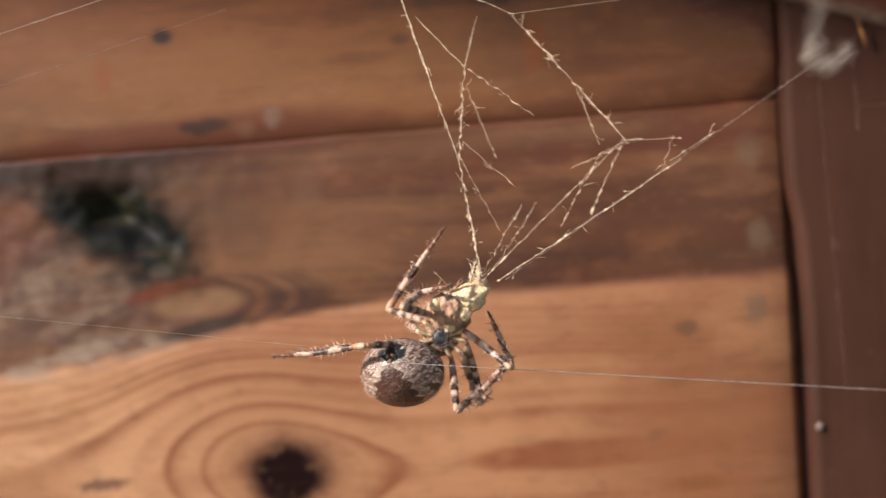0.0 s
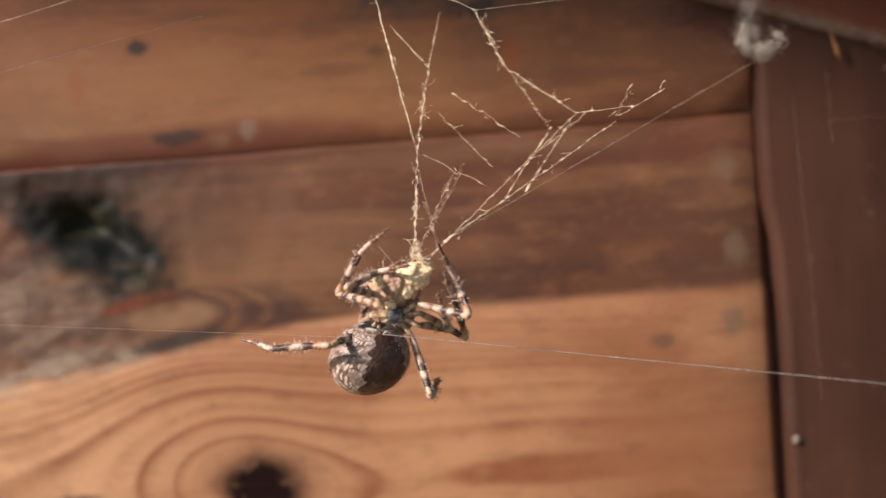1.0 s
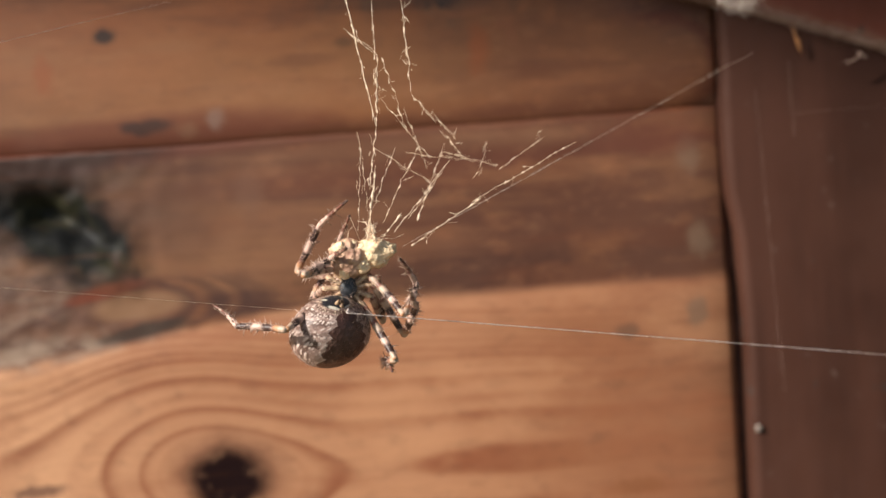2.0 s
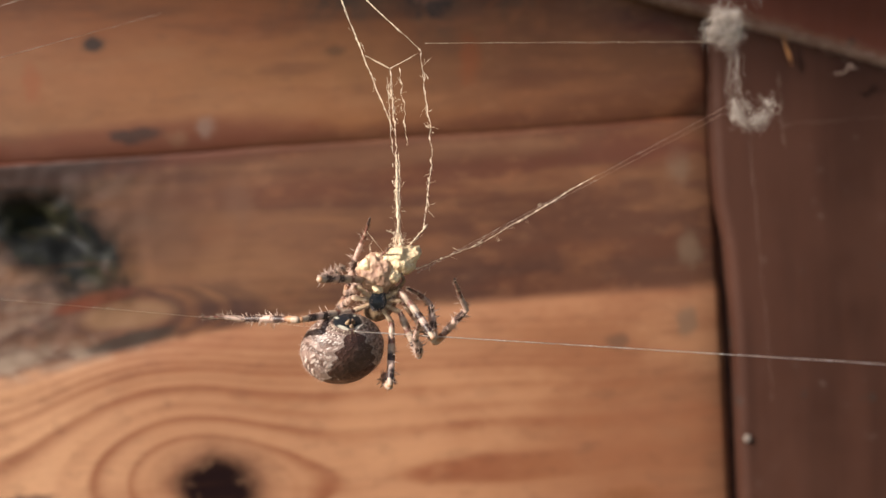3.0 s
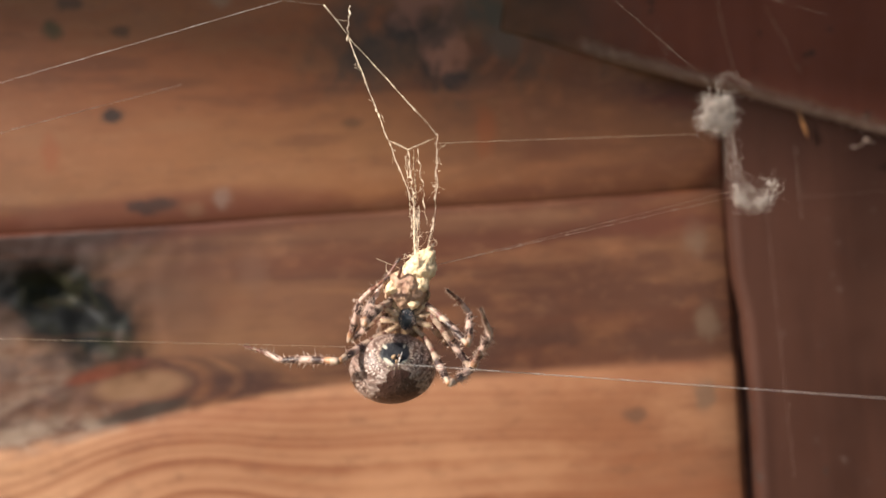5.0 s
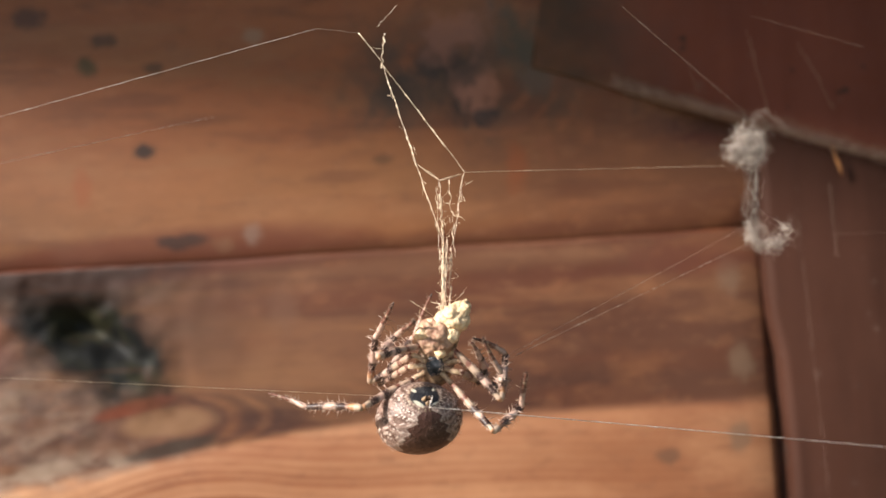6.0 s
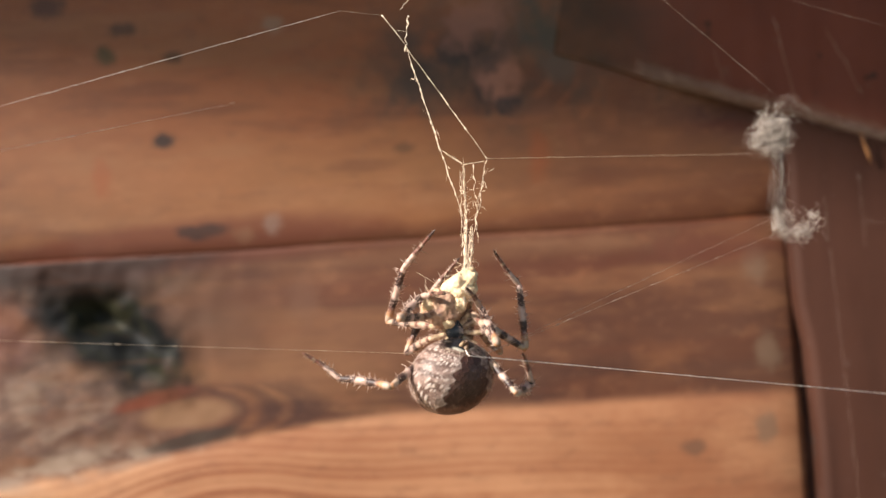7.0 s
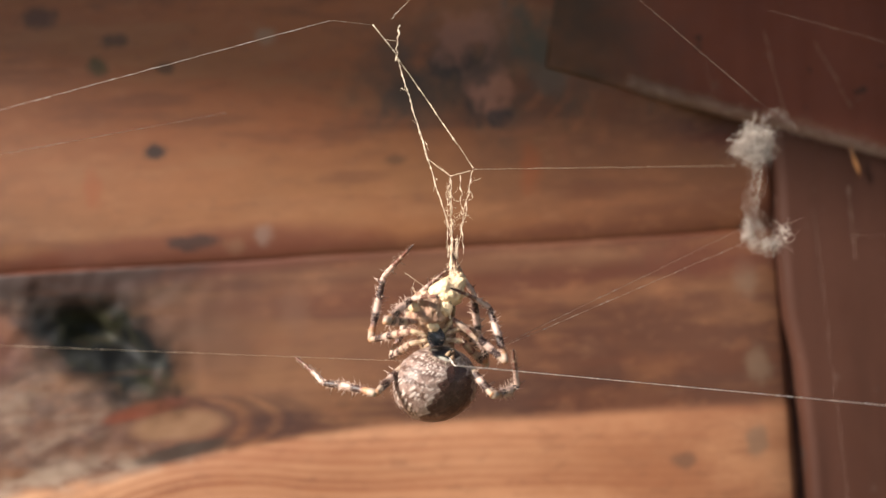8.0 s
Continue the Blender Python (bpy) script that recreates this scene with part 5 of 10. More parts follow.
    walk(LEGS["B"][0], [
        (0, pose(-0.00319, 0.00040, 0.00116, 164.3, 11.5, 125.3)), (0.5, pose(-0.00319, 0.00040, 0.00116, 164.3, 14.4, 125.4)),
        (1, pose(-0.00319, 0.00040, 0.00116, 164.8, 3.0, 128.9)), (1.5, pose(-0.00319, 0.00040, 0.00116, 164.6, 4.4, 126.0)),
        (1.7, pose(-0.00319, 0.00040, 0.00116, 164.6, 0.4, 125.7)), (2.8, pose(-0.00319, 0.00040, 0.00116, 160.0, 21.1, 101.4)),
        (3, pose(-0.00319, 0.00040, 0.00116, 159.3, 14.9, 99.3)), (3.5, pose(-0.00319, 0.00040, 0.00116, 159.1, 14.3, 98.5)),
        (4, pose(-0.00319, 0.00040, 0.00116, 158.6, 19.0, 96.6)), (4.5, pose(-0.00319, 0.00040, 0.00116, 164.0, 7.8, 119.5)),
        (5, pose(-0.00319, 0.00040, 0.00116, 167.1, 36.2, 127.6)), (5.2, pose(-0.00319, 0.00040, 0.00116, 167.8, 25.9, 129.0)),
        (6.3, pose(-0.00319, 0.00040, 0.00116, 170.9, 32.7, 135.2)), (6.5, pose(-0.00319, 0.00040, 0.00116, 168.8, 2.2, 128.5)),
        (7, pose(-0.00319, 0.00040, 0.00116, 168.7, -7.0, 129.9)), (7.5, pose(-0.00319, 0.00040, 0.00116, 168.7, 3.9, 130.6)),
        (8, pose(-0.00319, 0.00040, 0.00116, 168.7, 6.2, 130.7)),
    ])
    walk(LEGS["B"][1], [
        (0, pose(0.00920, 0.00000, 0.00000, -151.9, 57.6, 159.2)), (0.5, pose(0.00920, 0.00000, 0.00000, -133.6, 51.2, -178.3)),
        (1, pose(0.00920, 0.00000, 0.00000, -141.1, 50.2, 171.9)), (1.5, pose(0.00920, 0.00000, 0.00000, -172.5, 51.7, 132.1)),
        (1.7, pose(0.00920, 0.00000, 0.00000, -154.0, 49.7, 155.9)), (2.8, pose(0.00920, 0.00000, 0.00000, -143.0, 48.3, 170.4)),
        (3, pose(0.00920, 0.00000, 0.00000, -139.2, 29.5, 176.5)), (3.5, pose(0.00920, 0.00000, 0.00000, -135.8, 33.8, -177.1)),
        (4, pose(0.00920, 0.00000, 0.00000, -137.3, 28.3, -180.0)), (4.5, pose(0.00920, 0.00000, 0.00000, -135.5, 29.5, -176.4)),
        (5, pose(0.00920, 0.00000, 0.00000, -131.5, 16.2, -165.9)), (5.2, pose(0.00920, 0.00000, 0.00000, -129.6, 20.3, -159.9)),
        (6.3, pose(0.00920, 0.00000, 0.00000, -128.3, 36.6, -157.2)), (6.5, pose(0.00920, 0.00000, 0.00000, -156.0, 62.2, 167.6)),
        (7, pose(0.00920, 0.00000, 0.00000, -158.2, 58.1, 165.1)), (7.5, pose(0.00920, 0.00000, 0.00000, -156.8, 55.9, 166.7)),
        (8, pose(0.00920, 0.00000, 0.00000, 169.7, 62.8, 128.2)),
    ])
    walk(LEGS["B"][2], [
        (0, pose(0.00479, 0.00168, -0.00743, -144.1, 53.2, 169.1)), (0.5, pose(0.00369, -0.00016, -0.00686, -145.3, 43.6, 167.4)),
        (1, pose(0.00363, 0.00079, -0.00676, -141.2, 31.6, 174.1)), (1.5, pose(0.00555, 0.00404, -0.00691, -139.4, 22.9, 177.9)),
        (1.7, pose(0.00400, 0.00233, -0.00671, -147.2, 31.1, 160.9)), (2.8, pose(0.00342, 0.00097, -0.00657, -144.5, 22.7, 167.0)),
        (3, pose(0.00155, 0.00047, -0.00433, -145.2, 39.7, 165.6)), (3.5, pose(0.00189, -0.00037, -0.00489, -142.9, 21.8, 170.1)),
        (4, pose(0.00145, 0.00000, -0.00418, -141.7, 10.2, 174.2)), (4.5, pose(0.00156, -0.00049, -0.00434, -137.2, 16.2, -166.2)),
        (5, pose(0.00100, -0.00205, -0.00246, -138.2, -5.5, -176.3)), (5.2, pose(0.00145, -0.00284, -0.00305, -138.4, 2.6, -166.4)),
        (6.3, pose(0.00269, -0.00274, -0.00525, -137.9, 24.0, -164.3)), (6.5, pose(0.00519, 0.00088, -0.00779, -177.4, 47.4, 133.5)),
        (7, pose(0.00471, 0.00120, -0.00747, -166.6, 39.7, 149.1)), (7.5, pose(0.00439, 0.00113, -0.00728, -160.6, 36.5, 158.8)),
        (8, pose(0.00671, 0.00316, -0.00783, -157.1, 26.1, 165.5)),
    ])
    walk(LEGS["C"][0], [
        (0, pose(-0.00240, 0.00040, 0.00240, 175.1, -2.6, -118.1)), (0.5, pose(-0.00240, 0.00040, 0.00240, 175.2, 0.9, -122.0)),
        (1, pose(-0.00240, 0.00040, 0.00240, 175.1, -6.4, -120.4)), (1.5, pose(-0.00240, 0.00040, 0.00240, 175.0, 0.8, -117.8)),
        (1.7, pose(-0.00240, 0.00040, 0.00240, 175.2, 2.7, -111.1)), (2.8, pose(-0.00240, 0.00040, 0.00240, 174.7, 7.8, -116.0)),
        (3, pose(-0.00240, 0.00040, 0.00240, 172.8, 7.0, -130.8)), (3.5, pose(-0.00240, 0.00040, 0.00240, 173.1, 11.5, -129.0)),
        (4, pose(-0.00240, 0.00040, 0.00240, 172.1, 9.8, -134.8)), (4.5, pose(-0.00240, 0.00040, 0.00240, 177.3, 18.9, -114.1)),
        (5, pose(-0.00240, 0.00040, 0.00240, 178.4, 20.1, -110.6)), (5.2, pose(-0.00240, 0.00040, 0.00240, 176.7, 12.2, -116.9)),
        (6.3, pose(-0.00240, 0.00040, 0.00240, 174.8, 10.0, -126.8)), (6.5, pose(-0.00240, 0.00040, 0.00240, 174.5, 2.7, -128.8)),
        (7, pose(-0.00240, 0.00040, 0.00240, 174.6, -1.9, -118.7)), (7.5, pose(-0.00240, 0.00040, 0.00240, 174.6, 0.8, -115.0)),
        (8, pose(-0.00240, 0.00040, 0.00240, 174.6, -1.4, -114.6)),
    ])
    walk(LEGS["C"][1], [
        (0, pose(0.00900, 0.00000, 0.00000, 124.0, 14.3, 161.2)), (0.5, pose(0.00900, 0.00000, 0.00000, 124.3, 9.4, 162.9)),
        (1, pose(0.00900, 0.00000, 0.00000, 127.0, 21.8, 173.0)), (1.5, pose(0.00900, 0.00000, 0.00000, 126.6, 9.1, 171.5)),
        (1.7, pose(0.00900, 0.00000, 0.00000, 127.7, 9.0, 178.4)), (2.8, pose(0.00900, 0.00000, 0.00000, 125.3, 3.6, 156.6)),
        (3, pose(0.00900, 0.00000, 0.00000, 125.2, -2.0, 152.5)), (3.5, pose(0.00900, 0.00000, 0.00000, 125.4, 15.1, 153.6)),
        (4, pose(0.00900, 0.00000, 0.00000, 121.4, 8.9, 134.7)), (4.5, pose(0.00900, 0.00000, 0.00000, 126.3, 6.8, 169.9)),
        (5, pose(0.00900, 0.00000, 0.00000, 125.9, 2.4, 164.5)), (5.2, pose(0.00900, 0.00000, 0.00000, 125.6, 7.2, 160.7)),
        (6.3, pose(0.00900, 0.00000, 0.00000, 125.3, 7.4, 158.3)), (6.5, pose(0.00900, 0.00000, 0.00000, 128.8, 21.6, 172.1)),
        (7, pose(0.00900, 0.00000, 0.00000, 128.6, 19.3, 171.6)), (7.5, pose(0.00900, 0.00000, 0.00000, 130.5, 20.1, 177.2)),
        (8, pose(0.00900, 0.00000, 0.00000, 130.9, 21.2, 178.4)),
    ])
    walk(LEGS["C"][2], [
        (0, pose(0.00166, 0.00249, -0.00197, -138.0, 32.2, -58.8)), (0.5, pose(0.00146, 0.00232, -0.00131, -141.4, 36.9, -64.9)),
        (1, pose(0.00163, 0.00091, -0.00297, -143.2, 21.1, -68.4)), (1.5, pose(0.00119, 0.00117, -0.00127, -142.6, 23.3, -66.8)),
        (1.7, pose(0.00110, 0.00023, -0.00126, -138.4, 25.5, -56.7)), (2.8, pose(0.00167, 0.00317, -0.00051, -129.6, 27.5, -37.3)),
        (3, pose(0.00191, 0.00370, 0.00028, -132.9, 19.8, -45.3)), (3.5, pose(0.00208, 0.00343, -0.00208, -144.1, 32.1, -70.6)),
        (4, pose(0.00344, 0.00562, -0.00123, -136.9, 39.6, -58.3)), (4.5, pose(0.00118, 0.00140, -0.00094, -125.4, 31.1, -38.5)),
        (5, pose(0.00130, 0.00214, -0.00033, 157.1, 52.0, -138.5)), (5.2, pose(0.00151, 0.00262, -0.00100, -143.8, 32.5, -59.0)),
        (6.3, pose(0.00163, 0.00293, -0.00103, -145.3, 29.5, -61.9)), (6.5, pose(0.00163, 0.00102, -0.00294, -146.2, 11.7, -64.6)),
        (7, pose(0.00153, 0.00110, -0.00264, -145.4, 3.2, -58.5)), (7.5, pose(0.00150, 0.00037, -0.00275, -145.4, 2.7, -58.5)),
        (8, pose(0.00155, 0.00021, -0.00290, -145.4, 4.0, -57.7)),
    ])
    walk(LEGS["D"][0], [
        (0, pose(-0.00337, 0.00040, -0.00047, 145.0, 7.4, 100.4)), (0.5, pose(-0.00337, 0.00040, -0.00047, 145.5, 8.5, 104.3)),
        (1, pose(-0.00337, 0.00040, -0.00047, 144.6, 18.7, 100.2)), (1.5, pose(-0.00337, 0.00040, -0.00047, 145.2, 18.2, 102.1)),
        (1.7, pose(-0.00337, 0.00040, -0.00047, 145.4, 18.4, 102.9)), (2.8, pose(-0.00337, 0.00040, -0.00047, 146.4, 15.9, 106.2)),
        (3, pose(-0.00337, 0.00040, -0.00047, 145.1, 20.5, 102.1)), (3.5, pose(-0.00337, 0.00040, -0.00047, 141.1, 27.0, 92.2)),
        (4, pose(-0.00337, 0.00040, -0.00047, 141.9, 22.3, 94.2)), (4.5, pose(-0.00337, 0.00040, -0.00047, 141.5, 21.8, 92.9)),
        (5, pose(-0.00337, 0.00040, -0.00047, 141.3, 22.7, 92.5)), (5.2, pose(-0.00337, 0.00040, -0.00047, 143.0, 9.8, 98.7)),
        (6.3, pose(-0.00337, 0.00040, -0.00047, 152.4, 26.9, 127.6)), (6.5, pose(-0.00337, 0.00040, -0.00047, 149.9, 11.3, 120.0)),
        (7, pose(-0.00337, 0.00040, -0.00047, 149.3, 13.0, 117.2)), (7.5, pose(-0.00337, 0.00040, -0.00047, 146.9, 13.6, 106.7)),
        (8, pose(-0.00337, 0.00040, -0.00047, 148.2, 13.4, 112.5)),
    ])
    walk(LEGS["D"][1], [
        (0, pose(0.00800, 0.00000, 0.00000, -154.4, 20.0, 157.3)), (0.5, pose(0.00800, 0.00000, 0.00000, -157.1, 31.5, 151.2)),
        (1, pose(0.00800, 0.00000, 0.00000, -149.1, 29.9, 166.7)), (1.5, pose(0.00800, 0.00000, 0.00000, -149.8, 17.2, 164.9)),
        (1.7, pose(0.00800, 0.00000, 0.00000, -172.6, 36.3, 117.1)), (2.8, pose(0.00800, 0.00000, 0.00000, -176.6, 34.4, 110.2)),
        (3, pose(0.00800, 0.00000, 0.00000, -155.2, 19.1, 155.4)), (3.5, pose(0.00800, 0.00000, 0.00000, -153.0, 10.9, 164.0)),
        (4, pose(0.00800, 0.00000, 0.00000, -153.5, 11.3, 161.6)), (4.5, pose(0.00800, 0.00000, 0.00000, -153.9, 8.1, 158.8)),
        (5, pose(0.00800, 0.00000, 0.00000, -152.9, 7.8, 166.3)), (5.2, pose(0.00800, 0.00000, 0.00000, -152.0, 18.0, 170.2)),
        (6.3, pose(0.00800, 0.00000, 0.00000, -160.8, 23.1, 145.7)), (6.5, pose(0.00800, 0.00000, 0.00000, -163.2, 31.0, 140.3)),
        (7, pose(0.00800, 0.00000, 0.00000, -174.2, 27.9, 118.1)), (7.5, pose(0.00800, 0.00000, 0.00000, -176.9, 28.5, 112.3)),
        (8, pose(0.00800, 0.00000, 0.00000, -175.3, 30.4, 115.8)),
    ])
    walk(LEGS["D"][2], [
        (0, pose(0.00037, 0.00319, -0.00300, -165.6, 28.1, 131.3)), (0.5, pose(0.00143, 0.00362, -0.00460, -161.8, 10.4, 142.8)),
        (1, pose(0.00058, 0.00176, -0.00439, -167.2, 6.1, 106.3)), (1.5, pose(-0.00012, 0.00220, -0.00260, -165.3, 35.3, 111.6)),
        (1.7, pose(0.00477, 0.00631, -0.00521, -144.0, 20.4, 155.0)), (2.8, pose(0.00549, 0.00681, -0.00497, -136.5, 29.2, 172.8)),
        (3, pose(0.00044, 0.00346, -0.00289, -141.2, 11.6, 159.5)), (3.5, pose(-0.00031, 0.00238, -0.00167, -142.3, 8.3, 153.3)),
        (4, pose(-0.00019, 0.00272, -0.00173, -141.3, 5.8, 161.6)), (4.5, pose(-0.00012, 0.00315, -0.00123, -141.2, -2.9, 166.4)),
        (5, pose(-0.00047, 0.00206, -0.00120, -144.8, 23.1, 146.2)), (5.2, pose(-0.00025, 0.00142, -0.00272, -147.3, 20.4, 139.6)),
        (6.3, pose(0.00132, 0.00457, -0.00345, -148.5, 42.2, 137.2)), (6.5, pose(0.00219, 0.00482, -0.00453, -160.2, 34.2, 118.6)),
        (7, pose(0.00433, 0.00686, -0.00412, -159.3, 11.3, 120.8)), (7.5, pose(0.00506, 0.00715, -0.00420, -160.3, 3.6, 112.8)),
        (8, pose(0.00470, 0.00684, -0.00445, -159.4, 3.9, 126.6)),
    ])
    walk(LEGS["E"][0], [
        (0, pose(0.00240, 0.00040, 0.00240, -4.8, 8.1, -30.5)), (0.5, pose(0.00240, 0.00040, 0.00240, -7.5, 10.9, -47.2)),
        (1, pose(0.00240, 0.00040, 0.00240, -6.8, -2.2, -37.2)), (1.5, pose(0.00240, 0.00040, 0.00240, -9.6, 12.9, -66.9)),
        (1.7, pose(0.00240, 0.00040, 0.00240, -5.5, 23.4, -53.8)), (2.8, pose(0.00240, 0.00040, 0.00240, 0.8, 28.8, -39.4)),
        (3, pose(0.00240, 0.00040, 0.00240, 1.5, 29.1, -38.0)), (3.5, pose(0.00240, 0.00040, 0.00240, 7.4, 37.6, -27.3)),
        (4, pose(0.00240, 0.00040, 0.00240, 3.6, 29.7, -34.1)), (4.5, pose(0.00240, 0.00040, 0.00240, -6.2, 22.1, -56.3)),
        (5, pose(0.00240, 0.00040, 0.00240, 0.5, 29.4, -41.1)), (5.2, pose(0.00240, 0.00040, 0.00240, -1.1, 33.4, -44.1)),
        (6.3, pose(0.00240, 0.00040, 0.00240, 20.8, 38.5, -7.6)), (6.5, pose(0.00240, 0.00040, 0.00240, -6.3, 24.6, -56.8)),
        (7, pose(0.00240, 0.00040, 0.00240, -12.3, 29.0, -70.0)), (7.5, pose(0.00240, 0.00040, 0.00240, -14.4, 24.5, -74.8)),
        (8, pose(0.00240, 0.00040, 0.00240, 18.7, 41.1, -17.7)),
    ])
    walk(LEGS["E"][1], [
        (0, pose(0.00900, 0.00000, 0.00000, -151.7, -9.1, 136.6)), (0.5, pose(0.00900, 0.00000, 0.00000, -153.9, -11.7, 149.1)),
        (1, pose(0.00900, 0.00000, 0.00000, -156.2, -37.0, 154.5)), (1.5, pose(0.00900, 0.00000, 0.00000, -162.6, -19.7, 167.8)),
        (1.7, pose(0.00900, 0.00000, 0.00000, -156.5, -17.0, 148.6)), (2.8, pose(0.00900, 0.00000, 0.00000, -153.1, -0.7, 127.1)),
        (3, pose(0.00900, 0.00000, 0.00000, -153.5, -2.0, 143.8)), (3.5, pose(0.00900, 0.00000, 0.00000, -148.4, -24.8, 122.3)),
        (4, pose(0.00900, 0.00000, 0.00000, -150.2, 7.5, 134.1)), (4.5, pose(0.00900, 0.00000, 0.00000, -152.9, -34.3, 144.9)),
        (5, pose(0.00900, 0.00000, 0.00000, -150.1, -6.7, 137.1)), (5.2, pose(0.00900, 0.00000, 0.00000, -151.2, -7.6, 146.1)),
        (6.3, pose(0.00900, 0.00000, 0.00000, -145.8, -18.1, 122.1)), (6.5, pose(0.00900, 0.00000, 0.00000, -153.9, -5.8, 159.7)),
        (7, pose(0.00900, 0.00000, 0.00000, -155.9, -8.5, 175.7)), (7.5, pose(0.00900, 0.00000, 0.00000, -155.2, -10.3, 171.6)),
        (8, pose(0.00900, 0.00000, 0.00000, -149.9, -20.7, 151.9)),
    ])
    walk(LEGS["E"][2], [
        (0, pose(0.00326, 0.00543, 0.00127, 157.5, -25.2, -105.6)), (0.5, pose(0.00228, 0.00402, 0.00162, 146.6, -18.5, -76.8)),
        (1, pose(0.00323, 0.00275, 0.00481, 151.1, -31.6, -87.3)), (1.5, pose(0.00164, 0.00160, 0.00269, 140.2, -9.0, -57.3)),
        (1.7, pose(0.00247, 0.00399, 0.00234, 151.0, -32.9, -86.2)), (2.8, pose(0.00418, 0.00638, 0.00009, 153.8, -23.9, -92.1)),
        (3, pose(0.00255, 0.00472, 0.00028, 155.2, -15.0, -96.3)), (3.5, pose(0.00512, 0.00614, 0.00336, 168.7, -30.4, -130.2)),
        (4, pose(0.00348, 0.00569, -0.00104, 149.8, -18.1, -86.2)), (4.5, pose(0.00360, 0.00380, 0.00451, 148.8, -0.0, -79.9)),
        (5, pose(0.00318, 0.00541, 0.00094, 153.4, -26.3, -99.4)), (5.2, pose(0.00242, 0.00442, 0.00106, 148.6, -19.5, -87.2)),
        (6.3, pose(0.00496, 0.00644, 0.00249, 158.4, -4.6, -131.3)), (6.5, pose(0.00153, 0.00276, 0.00080, 139.2, -31.8, -75.9)),
        (7, pose(0.00111, 0.00060, 0.00119, 127.1, -35.9, -54.3)), (7.5, pose(0.00121, 0.00115, 0.00143, 126.9, -49.3, -54.1)),
        (8, pose(0.00240, 0.00353, 0.00283, 173.8, -12.1, -131.9)),
    ])
    walk(LEGS["F"][0], [
        (0, pose(0.00319, 0.00040, 0.00116, 26.7, 44.3, 35.8)), (0.5, pose(0.00319, 0.00040, 0.00116, 28.1, 49.0, 37.6)),
        (1, pose(0.00319, 0.00040, 0.00116, 27.1, 18.2, 35.9)), (1.5, pose(0.00319, 0.00040, 0.00116, 25.6, 29.7, 32.4)),
        (1.7, pose(0.00319, 0.00040, 0.00116, 24.4, 46.7, 30.3)), (2.8, pose(0.00319, 0.00040, 0.00116, 23.8, 47.5, 29.5)),
        (3, pose(0.00319, 0.00040, 0.00116, 27.2, 32.2, 34.8)), (3.5, pose(0.00319, 0.00040, 0.00116, 26.8, 39.5, 34.1)),
        (4, pose(0.00319, 0.00040, 0.00116, 21.4, 28.5, 24.5)), (4.5, pose(0.00319, 0.00040, 0.00116, 25.7, 35.6, 32.6)),
        (5, pose(0.00319, 0.00040, 0.00116, -3.2, 47.2, -9.8)), (5.2, pose(0.00319, 0.00040, 0.00116, -3.4, 49.2, -10.1)),
        (6.3, pose(0.00319, 0.00040, 0.00116, 30.4, 19.7, 44.9)), (6.5, pose(0.00319, 0.00040, 0.00116, 29.8, 20.4, 43.0)),
        (7, pose(0.00319, 0.00040, 0.00116, 28.4, 31.3, 39.8)), (7.5, pose(0.00319, 0.00040, 0.00116, 30.0, 24.8, 43.3)),
        (8, pose(0.00319, 0.00040, 0.00116, 40.9, 19.6, 71.4)),
    ])
    walk(LEGS["F"][1], [
        (0, pose(0.00920, 0.00000, 0.00000, 141.8, -38.3, -152.9)), (0.5, pose(0.00920, 0.00000, 0.00000, 138.9, -23.1, -147.4)),
        (1, pose(0.00920, 0.00000, 0.00000, 154.9, -32.9, 179.4)), (1.5, pose(0.00920, 0.00000, 0.00000, 137.2, -63.6, -157.9)),
        (1.7, pose(0.00920, 0.00000, 0.00000, 130.9, -45.6, -150.2)), (2.8, pose(0.00920, 0.00000, 0.00000, 118.6, -15.6, -127.0)),
        (3, pose(0.00920, 0.00000, 0.00000, 129.9, -52.4, -146.1)), (3.5, pose(0.00920, 0.00000, 0.00000, 130.7, -42.4, -147.3)),
        (4, pose(0.00920, 0.00000, 0.00000, 117.6, -63.1, -131.1)), (4.5, pose(0.00920, 0.00000, 0.00000, 125.6, -39.2, -141.1)),
        (5, pose(0.00920, 0.00000, 0.00000, 105.2, -37.6, -108.8)), (5.2, pose(0.00920, 0.00000, 0.00000, 96.6, -29.5, -93.4)),
        (6.3, pose(0.00920, 0.00000, 0.00000, 129.5, -20.1, -163.5)), (6.5, pose(0.00920, 0.00000, 0.00000, 139.1, -53.2, -178.8)),
        (7, pose(0.00920, 0.00000, 0.00000, 170.1, -50.0, 142.2)), (7.5, pose(0.00920, 0.00000, 0.00000, 142.6, -37.2, -178.9)),
        (8, pose(0.00920, 0.00000, 0.00000, 158.3, -33.6, 154.2)),
    ])
